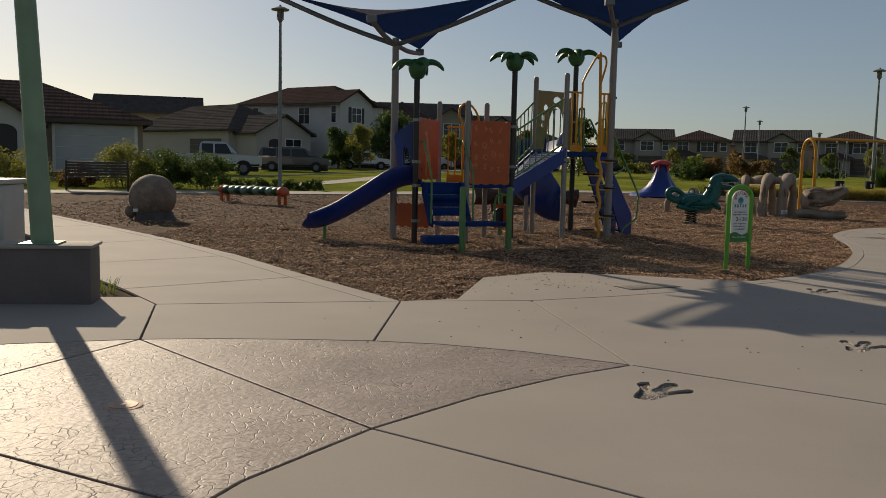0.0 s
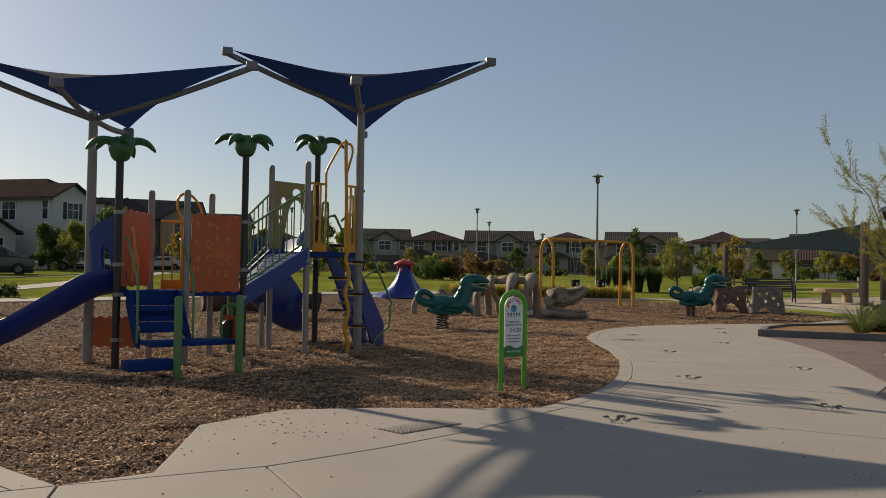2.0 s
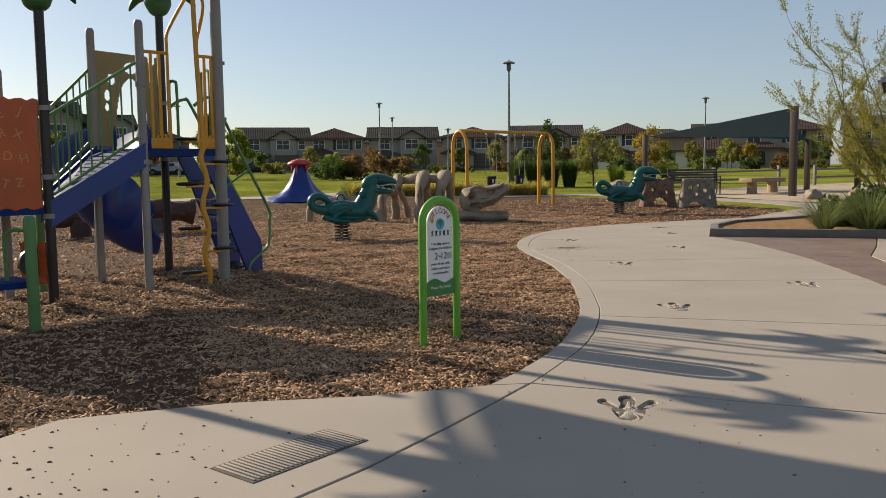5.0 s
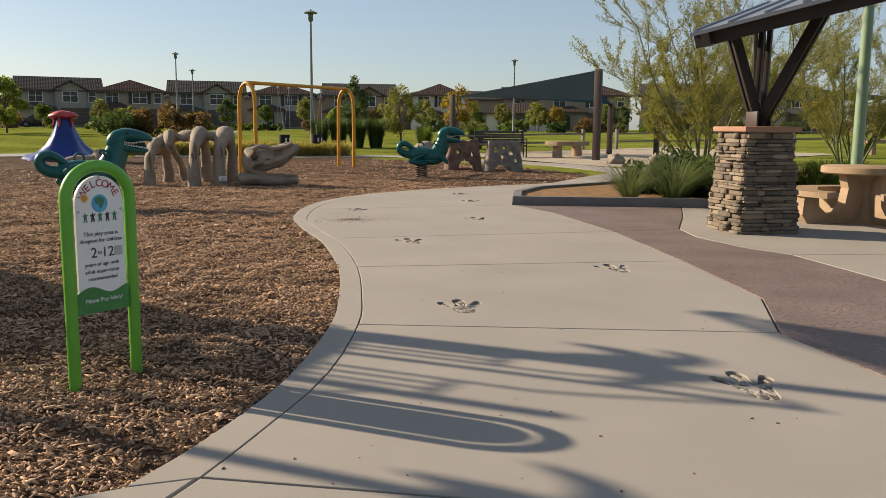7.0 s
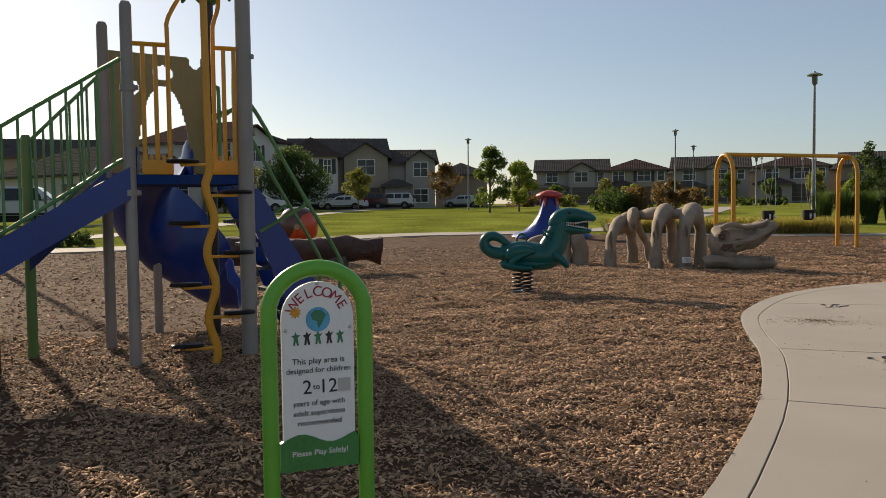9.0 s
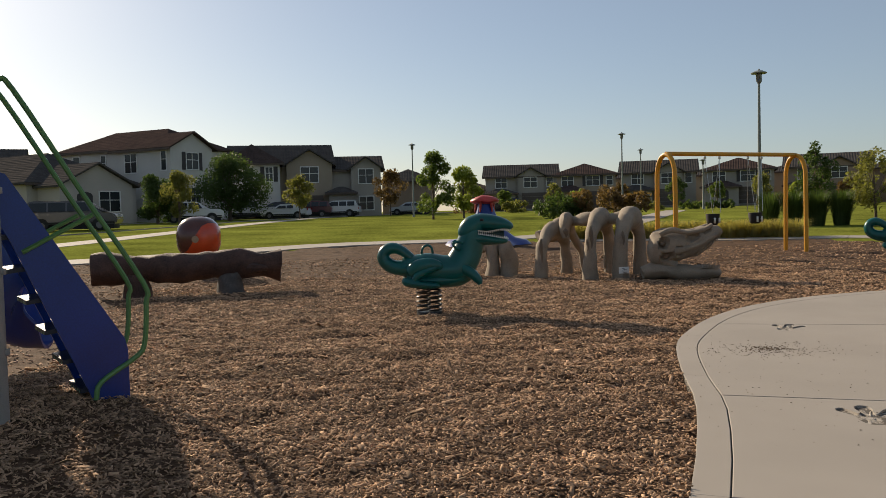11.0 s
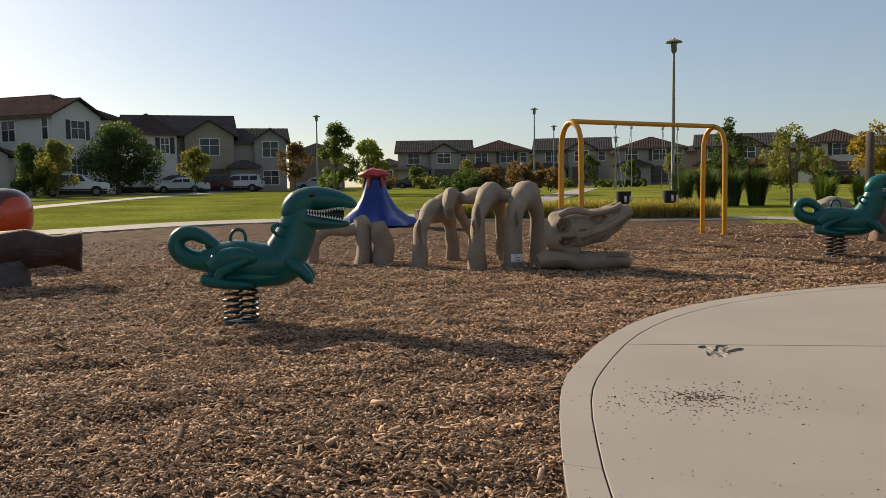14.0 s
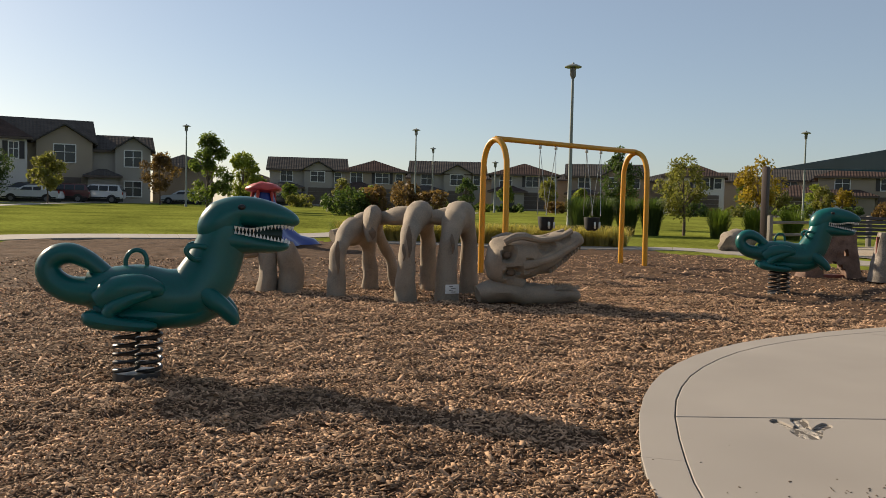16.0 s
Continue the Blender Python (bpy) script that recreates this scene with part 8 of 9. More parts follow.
# a mixed belt of young trees and shrubs across the far side of the lawn
rnd = random.Random(12)
belt = [(20.4 + i * 4.1 + rnd.uniform(-1.2, 1.2), 106.0 - i * 2.2 + rnd.uniform(-3, 3)) for i in range(15)]
for i, (x, y) in enumerate(belt):
    lf = ("leaf_mid", "leaf_light", "leaf_dark", "leaf_olive", "leaf_rust")[i * 3 % 5]
    h = rnd.uniform(2.3, 3.9)
    tree(x, y, h, h * 0.36, 0.9, lf, 1700, 0.12, 100 + i, {"leaf_mid": "green", "leaf_light": "light green", "leaf_dark": "dark green", "leaf_olive": "olive-green", "leaf_rust": "rust-coloured"}[lf] + " young tree across the lawn", 0.07)
for i in range(26):
    x, y = 16 + i * 3.1 + rnd.uniform(-1, 1), 97.0 - i * 1.6 + rnd.uniform(-2, 2)
    lf = ("leaf_rust", "leaf_olive", "leaf_mid", "leaf_dark")[i % 4]
    shrub(x, y, rnd.uniform(2.2, 3.8), rnd.uniform(0.9, 1.9), lf, 1300, 0.14, 200 + i, {"leaf_mid": "green", "leaf_dark": "dark green", "leaf_olive": "olive-gold", "leaf_rust": "rusty-brown"}[lf] + " shrub in the planting belt across the lawn")
for i, (x, y, h) in enumerate(((62, 80, 4.0), (67, 77, 3.8), (72, 74, 4.4), (78, 66, 4.2), (55, 84, 4.6), (86, 58, 5.0), (92, 50, 5.2), (84, 46, 4.6))):
    lf = ("leaf_olive", "leaf_yellow", "leaf_mid", "leaf_yellow")[i % 4]
    h *= 0.74
    tree(x, y, h, h * 0.36, 0.9, lf, 1500, 0.12, 140 + i, "small " + ("golden autumn" if lf == "leaf_yellow" else "leafy green") + " street tree", 0.07)
# bank of darker grasses by the far path
shrub(19.3, 60.0, 5.5, 2.2, "leaf_rust", 3800, 0.12, 230, "wide bank of dark rusty grasses by the path")
shrub(16.3, 61.0, 4.0, 1.8, "leaf_dark", 2800, 0.12, 231, "bank of dark green shrubs by the path")


# ---- houses ----
def roof_mat(name, a, b):
    m = mat(name, a, 0.85, var=0.16, scale=1.2, fine=9, bump=0.3, dist=0.05, tint=b, spec=0.0)
    nt = m.node_tree
    tc = nt.nodes.new("ShaderNodeTexCoord")
    wv = nt.nodes.new("ShaderNodeTexWave")
    wv.wave_type, wv.bands_direction = 'BANDS', 'X'
    wv.inputs["Scale"].default_value = 1.0
    wv2 = nt.nodes.new("ShaderNodeTexWave")
    wv2.wave_type, wv2.bands_direction = 'BANDS', 'Z'
    wv2.inputs["Scale"].default_value = 1.6
    ad = nt.nodes.new("ShaderNodeMath")
    nt.links.new(tc.outputs["Object"], wv.inputs["Vector"])
    nt.links.new(tc.outputs["Object"], wv2.inputs["Vector"])
    nt.links.new(wv.outputs["Fac"], ad.inputs[0])
    nt.links.new(wv2.outputs["Fac"], ad.inputs[1])
    bp = nt.nodes.new("ShaderNodeBump")
    bp.inputs["Strength"].default_value = 0.45
    bp.inputs["Distance"].default_value = 0.08
    nt.links.new(ad.outputs[0], bp.inputs["Height"])
    nt.links.new(bp.outputs[0], nt.nodes["Principled BSDF"].inputs["Normal"])
    return m


M["roof_brown"] = roof_mat("brown_roof_tiles", (0.085, 0.06, 0.052), (0.05, 0.039, 0.036))
M["roof_grey"] = roof_mat("grey_brown_roof_tiles", (0.088, 0.08, 0.073), (0.056, 0.052, 0.05))
M["stucco_white"] = mat("white_stucco", (0.56, 0.54, 0.50), 0.9, var=0.05, scale=0.6, fine=20, bump=0.2)
M["stucco_tan"] = mat("tan_stucco", (0.33, 0.27, 0.2), 0.9, var=0.06, scale=0.6, fine=20, bump=0.2)
M["stucco_grey"] = mat("grey_stucco", (0.32, 0.29, 0.25), 0.9, var=0.06, scale=0.6, fine=20, bump=0.2)
M["stucco_brown"] = mat("brown_stucco", (0.28, 0.21, 0.155), 0.9, var=0.06, scale=0.6, fine=20, bump=0.2)
M["stucco_pale"] = mat("pale_stucco", (0.44, 0.40, 0.35), 0.9, var=0.05, scale=0.6, fine=20, bump=0.2)
M["garage_dark"] = mat("dark_garage_door", (0.10, 0.075, 0.06), 0.6, var=0.08, scale=1)
M["garage_white"] = mat("white_garage_door", (0.46, 0.46, 0.45), 0.6, var=0.05, scale=1)
M["trim_white"] = mat("white_window_trim", (0.7, 0.69, 0.66), 0.6, var=0.04)
M["trim_brown"] = mat("brown_fascia", (0.09, 0.065, 0.05), 0.7, var=0.1)
M["shutter"] = mat("dark_shutter", (0.035, 0.03, 0.03), 0.6, var=0.1)
M["solar"] = mat("solar_panel", (0.02, 0.03, 0.05), 0.15, var=0.15)


def gable_roof(bm, x0, x1, y0, y1, z, rise, axis, over=0.45, th=0.16):
    """Two slopes and their ends; axis: the way the ridge runs."""
    if axis == 'x':
        ym = (y0 + y1) / 2
        k = rise / ((y1 - y0) / 2)
        pr = [(y0 - over, z - over * k), (ym, z + rise), (y1 + over, z - over * k)]
        a = [bm.verts.new((x0 - over, y, h)) for y, h in pr] + [bm.verts.new((x0 - over, y, h + th)) for y, h in pr[::-1]]
        b = [bm.verts.new((x1 + over, y, h)) for y, h in pr] + [bm.verts.new((x1 + over, y, h + th)) for y, h in pr[::-1]]
    else:
        xm = (x0 + x1) / 2
        k = rise / ((x1 - x0) / 2)
        pr = [(x0 - over, z - over * k), (xm, z + rise), (x1 + over, z - over * k)]
        a = [bm.verts.new((x, y0 - over, h)) for x, h in pr] + [bm.verts.new((x, y0 - over, h + th)) for x, h in pr[::-1]]
        b = [bm.verts.new((x, y1 + over, h)) for x, h in pr] + [bm.verts.new((x, y1 + over, h + th)) for x, h in pr[::-1]]
    n = 6
    for i in range(n):
        bm.faces.new((a[i], a[(i + 1) % n], b[(i + 1) % n], b[i]))
    bm.faces.new(a)
    bm.faces.new(b)
    bmesh.ops.recalc_face_normals(bm, faces=bm.faces)


def hip_roof(bm, x0, x1, y0, y1, z, rise, over=0.5, th=0.16):
    x0, x1, y0, y1 = x0 - over, x1 + over, y0 - over, y1 + over
    w, d = x1 - x0, y1 - y0
    i = min(w, d) / 2 * 0.98
    if w >= d:
        r = [(x0 + i, (y0 + y1) / 2), (x1 - i, (y0 + y1) / 2)]
    else:
        r = [((x0 + x1) / 2, y0 + i), ((x0 + x1) / 2, y1 - i)]
    lo = [bm.verts.new((x, y, z - 0.12)) for x, y in ((x0, y0), (x1, y0), (x1, y1), (x0, y1))]
    mi = [bm.verts.new((x, y, z + 0.06)) for x, y in ((x0, y0), (x1, y0), (x1, y1), (x0, y1))]
    tp = [bm.verts.new((x, y, z + rise)) for x, y in r]
    for k in range(4):
        bm.faces.new((lo[k], lo[(k + 1) % 4], mi[(k + 1) % 4], mi[k]))
    bm.faces.new(lo[::-1])
    if w >= d:
        bm.faces.new((mi[0], mi[1], tp[1], tp[0]))
        bm.faces.new((mi[1], mi[2], tp[1]))
        bm.faces.new((mi[2], mi[3], tp[0], tp[1]))
        bm.faces.new((mi[3], mi[0], tp[0]))
    else:
        bm.faces.new((mi[0], mi[1], tp[0]))
        bm.faces.new((mi[1], mi[2], tp[1], tp[0]))
        bm.faces.new((mi[2], mi[3], tp[1]))
        bm.faces.new((mi[3], mi[0], tp[0], tp[1]))
    bmesh.ops.recalc_face_normals(bm, faces=bm.faces)


class House:
    def __init__(self, a, b, z, label, wall="stucco_tan", roof="roof_grey"):
        d = Vector(b) - Vector(a)
        self.w = d.length
        self.t = thing("house", pose(a[0], a[1], z - 0.3, 0, 0, math.degrees(math.atan2(d.y, d.x))), label, "house")
        self.wall, self.roof = wall, roof

    def block(self, x0, x1, y0, y1, h, kind, rise, axis='x', wall=None, over=0.45):
        bm = bmesh.new()
        if kind == 'gable':
            if axis == 'x':
                ym = (y0 + y1) / 2
                pts = [(y0, -1.4), (y1, -1.4), (y1, h), (ym, h + rise), (y0, h)]
                a = [bm.verts.new((x0, y, z)) for y, z in pts]
                b = [bm.verts.new((x1, y, z)) for y, z in pts]
            else:
                xm = (x0 + x1) / 2
                pts = [(x0, -1.4), (x1, -1.4), (x1, h), (xm, h + rise), (x0, h)]
                a = [bm.verts.new((x, y0, z)) for x, z in pts]
                b = [bm.verts.new((x, y1, z)) for x, z in pts]
            for i in range(5):
                bm.faces.new((a[i], a[(i + 1) % 5], b[(i + 1) % 5], b[i]))
            bm.faces.new(a)
            bm.faces.new(b)
            bmesh.ops.recalc_face_normals(bm, faces=bm.faces)
        else:
            bm_box(bm, (x0 + x1) / 2, (y0 + y1) / 2, h / 2 - 0.7, x1 - x0, y1 - y0, h + 1.4)
        part("wall", bm, M[wall or self.wall], self.t, smooth=False)
        bm = bmesh.new()
        if kind == 'gable':
            gable_roof(bm, x0, x1, y0, y1, h + 0.02, rise, axis, over)
        else:
            hip_roof(bm, x0, x1, y0, y1, h + 0.02, rise, over)
        part("roof", bm, M[self.roof], self.t, smooth=False)
        # fascia strip under the front eave
        if not (kind == 'gable' and axis == 'y'):
            bm = box(x1 - x0 + 2 * over, 0.06, 0.2, ((x0 + x1) / 2, y0 - over - 0.035, h - (0.05 if kind == 'hip' else over * rise / ((y1 - y0) / 2))))
            part("fascia", bm, M["trim_brown"], self.t, smooth=False)
        return self

    def window(self, x, z, w, h, y=0.0, shutters=False, bars=1, side=None):
        """side: None on the front; else the x of the side wall, with x giving the depth."""
        def put(bm, cx, cz, sx, sz, th, off):
            if side is None:
                bm_box(bm, cx, y - off, cz, sx, th, sz)
            else:
                bm_box(bm, side[0] + side[1] * off, cx, cz, th, sx, sz)
        bm = bmesh.new()
        loops = []
        for k, (dw, dh) in enumerate(((w / 2 + 0.09, h / 2 + 0.09), (w / 2, h / 2))):
            for off in (-0.01, 0.075):
                cs = [(x - dw, z - dh), (x + dw, z - dh), (x + dw, z + dh), (x - dw, z + dh)]
                loops.append([bm.verts.new((cx, y - off, cz) if side is None else (side[0] + side[1] * off, cx, cz)) for cx, cz in cs])
        for r0, r1 in ((loops[0], loops[1]), (loops[1], loops[3]), (loops[3], loops[2]), (loops[2], loops[0])):
            for k in range(4):
                bm.faces.new((r0[k], r0[(k + 1) % 4], r1[(k + 1) % 4], r1[k]))
        bmesh.ops.recalc_face_normals(bm, faces=bm.faces)
        win = part("window", bm, M["trim_white"], self.t, smooth=False)
        for k in range(bars):
            bm = bmesh.new()
            put(bm, x - w / 2 + w * (k + 1) / (bars + 1), z, 0.06, h, 0.05, 0.02)
            part("mullion", bm, M["trim_white"], win, smooth=False)
        bm = bmesh.new()
        put(bm, x, z + h * 0.08, w, 0.05, 0.04, 0.022)
        part("transom", bm, M["trim_white"], win, smooth=False)
        bm = bmesh.new()
        put(bm, x, z, w, h, 0.03, 0.005)
        part("pane", bm, M["glass"], win, smooth=False)
        if shutters:
            for s in (-1, 1):
                bm = bmesh.new()
                put(bm, x + s * (w / 2 + 0.32), z, 0.42, h + 0.15, 0.06, 0.03)
                part("shutter", bm, M["shutter"], win, smooth=False)
        return self

    def garage(self, x, w, y=0.0, mtl="garage_dark", h=2.2):
        bm = box(w + 0.3, 0.12, h + 0.15, (x, y - 0.02, h / 2 + 0.22), 0)
        fr = part("garage_frame", bm, M["trim_white" if mtl == "garage_white" else self.wall], self.t, smooth=False)
        for k in range(4):
            bm = box(w, 0.05, h / 4 - 0.03, (x, y - 0.09, 0.3 + h / 8 + k * h / 4), 0.01)
            part("garage_panel", bm, M[mtl], fr, smooth=False)
        return self

    def door(self, x, y=0.0, w=1.3, h=2.4):
        bm = bmesh.new()
        prof = [(x - w / 2, 0.3), (x + w / 2, 0.3), (x + w / 2, h)] + [(x + w / 2 * math.cos(math.pi * i / 8), h + 0.35 * math.sin(math.pi * i / 8)) for i in range(1, 8)] + [(x - w / 2, h)]
        plate(bm, prof, y - 0.05, y + 0.02)
        part("entry_arch", bm, M["shutter"], self.t, "dark arched entry", smooth=False)
        return self


# white two-storey house, a gabled wing at its street end
h = House((-25.9, 96.3), (-13.0, 88.3), 2.0, "white stucco two-storey house with brown tile hip roof", "stucco_white", "roof_brown")
h.block(0, h.w - 0.5, 0.25, 8.0, 6.05, 'hip', 2.15).block(h.w - 7, h.w, 0, 5.4, 6.05, 'gable', 1.35, 'x')
h.window(2.6, 4.9, 0.9, 1.5, 0.25, bars=0).window(6.3, 4.8, 0.6, 1.6, 0.25, bars=0).window(10.2, 4.7, 1.5, 1.7, 0, bars=1).window(h.w - 0.8, 4.8, 0.6, 1.7, 0, bars=0)
h.window(2.7, 4.8, 1.5, 1.5, side=(h.w, 1), shutters=True).window(2.7, 1.6, 1.8, 1.4, side=(h.w, 1), bars=2)
# rear neighbour with a brown roof
h = House((-9.6, 97.4), (-4.4, 98.4), 1.2, "white two-storey house set back, brown tile roof", "stucco_white", "roof_brown")
h.block(0, h.w, 0, 9, 5.7, 'hip', 2.2).window(2.2, 4.6, 0.8, 1.3, bars=0).window(4.2, 4.6, 0.7, 1.4, 0, True)
# tan two-storey house
h = House((-9.7, 100.0), (0.8, 101.4), 1.1, "tan stucco two-storey house with grey tile roof", "stucco_tan", "roof_grey")
h.block(0, h.w, 0.8, 10, 5.9, 'gable', 2.2, 'x').block(h.w - 4.8, h.w, 0, 5, 5.8, 'gable', 1.5, 'y')
h.window(1.6, 4.7, 1.0, 1.5, 0.8, bars=0).window(4.4, 4.8, 1.1, 1.5, 0.8).window(h.w - 2.4, 4.7, 1.8, 1.6, 0, False, 1).garage(h.w - 2.6, 3.2, 0)
h = House((0.4, 101.6), (6.0, 101.9), 1.05, "grey stucco two-storey house with a gabled front", "stucco_grey", "roof_grey")
h.block(0, h.w, 0.6, 9, 5.3, 'gable', 1.5, 'x').block(h.w - 3.2, h.w, 0, 5, 5.4, 'gable', 1.1, 'y')
h.window(h.w - 1.6, 4.5, 1.5, 1.5, 0).window(h.w - 1.6, 1.6, 1.5, 1.4, 0).door(1.3, 0.6)
bmv = h.block(0, 2.6, -1.4, 0.6, 2.7, 'hip', 0.7)
h = House((6.2, 111.6), (12.5, 111.4), 1.05, "low brown house beyond the tan row", "stucco_brown", "roof_grey")
h.block(0, h.w, 0, 9, 4.2, 'hip', 1.6)
# single-storey house with the arched entry in its gable
h = House((-19.35, 78.7), (-15.27, 84.1), 1.3, "single-storey pale house, tile roof, dark garage, arched entry", "stucco_pale", "roof_grey")
h.block(0, h.w, 0, 9, 3.1, 'gable', 1.7, 'y').block(-0.9, 9.4, 3.0, 21, 3.3, 'hip', 2.9)
h.door(2.2, 0, 1.4, 2.2).window(4.5, 1.75, 1.9, 1.6, 0)
for k in range(4):
    bm = box(0.05, 5.0, 0.55, (-0.95, 6.6, 0.5 + k * 0.57), 0.01)
    part("garage_panel", bm, M["garage_dark"], h.t, "dark garage door panel", smooth=False)
# low house at the near end of the street
h = House((-27.5, 37.0), (-15.9, 42.3), 0.75, "single-storey house with white garage and brown tile roof", "stucco_brown", "roof_brown")
h.block(0, h.w, 0, 10, 2.7, 'hip', 2.15).block(5.2, 8.0, -1.6, 4, 2.5, 'gable', 0.9, 'y', "stucco_white")
h.garage(h.w - 2.2, 3.6, -0.02, "garage_white").door(6.6, -1.6, 1.2, 2.0).window(1.8, 1.7, 1.4, 1.2)
# two-storey house behind them
h = House((-46.0, 104.0), (-34.0, 108.0), 1.8, "two-storey tan house with solar panels on its roof", "stucco_tan", "roof_grey")
h.block(0, h.w, 0, 9, 5.9, 'gable', 2.1, 'x')
bm = box(3.2, 2.4, 0.06, (5.0, 2.0, 6.95), 0, Matrix.Rotation(radians(25), 3, 'X'))
part("solar_panels", bm, M["solar"], h.t, "dark solar panels on the roof")

# the far row across the lawn
FAR = (((20.4, 124.9), (30.0, 123.2), "stucco_grey", "roof_grey", 0), ((29.6, 123.3), (37.6, 121.3), "stucco_tan", "roof_brown", 1), ((38.3, 121.2), (47.4, 118.0), "stucco_grey", "roof_grey", 0),
       ((48.3, 117.7), (56.2, 114.2), "stucco_grey", "roof_brown", 1), ((57.4, 113.6), (66.0, 109.0), "stucco_brown", "roof_grey", 0), ((66.0, 104.5), (71.5, 100.2), "stucco_white", "roof_brown", 1),
       ((82.0, 104.5), (90.5, 97.5), "stucco_grey", "roof_grey", 0), ((78.5, 92.5), (87.0, 84.5), "stucco_tan", "roof_brown", 1), ((88.5, 84.0), (95.0, 76.0), "stucco_tan", "roof_grey", 0), ((96, 74), (101.0, 64.5), "stucco_grey", "roof_brown", 1))
for a, b, wl, rf, style in FAR:
    lab = {"stucco_grey": "grey stucco", "stucco_tan": "tan stucco", "stucco_brown": "brown stucco", "stucco_white": "white stucco"}[wl] + " two-storey house, " + ("brown tiled hip roof" if style else "grey tiled gable roof")
    h = House(a, b, 1.3, lab, wl, rf)
    w = h.w
    if style:
        h.block(0, w, 0.5, 9, 4.75, 'hip', 1.7)
        h.block(0, w * 0.5, -1.6, 1.5, 2.5, 'hip', 0.8)
    else:
        h.block(0, w, 0.5, 9, 4.8, 'gable', 1.6, 'x')
        h.block(w * 0.45, w * 0.82, 0, 4, 4.8, 'gable', 1.0, 'y')
        h.block(0, w * 0.42, -1.6, 1.5, 2.4, 'hip', 0.7)
    h.window(w * 0.22, 3.9, 1.5, 1.3, 0.5).window(w * 0.63, 3.9, 1.7, 1.3, 0.0 if not style else 0.5, style == 1).window(w * 0.9, 3.9, 0.8, 1.2, 0.5, bars=0)
    h.garage(w * 0.68, 3.4, 0.0 if not style else 0.45).door(w * 0.3, -1.62, 1.0, 1.8)
h = House((69.5, 92.5), (76.5, 86.7), 1.15, "low white house with brown tile roof and dark garage", "stucco_white", "roof_brown")
h.block(0, h.w, 0, 9, 2.4, 'hip', 1.5).garage(h.w * 0.38, 4.0).window(h.w * 0.85, 1.6, 1.0, 1.2)
h = House((100.0, 62.0), (104.5, 50.0), 1.15, "low tan house with grey tile roof", "stucco_tan", "roof_grey")
h.block(0, h.w, 0, 9, 2.6, 'hip', 1.5).garage(h.w * 0.4, 4.0)
h = House((17.4, 129.0), (22.0, 128.6), 1.2, "low grey house beyond the lawn", "stucco_grey", "roof_grey")
h.block(0, h.w, 0, 8, 3.2, 'hip', 1.1).window(2.0, 2.0, 1.4, 1.1)
# back-land houses between the gaps
for a, b in (((26, 142), (37, 141)), ((40, 138), (52, 134)), ((51, 133), (62, 128)), ((60, 126), (72, 119)), ((71, 119), (80, 112)), ((74, 114), (84, 106)), ((90, 106), (100, 97)), ((99, 92), (106, 82))):
    h = House(a, b, 1.3, "roof and wall of a house in the row behind", "stucco_tan", "roof_grey")
    h.block(0, h.w, 0, 8, 4.6, 'hip', 1.4)


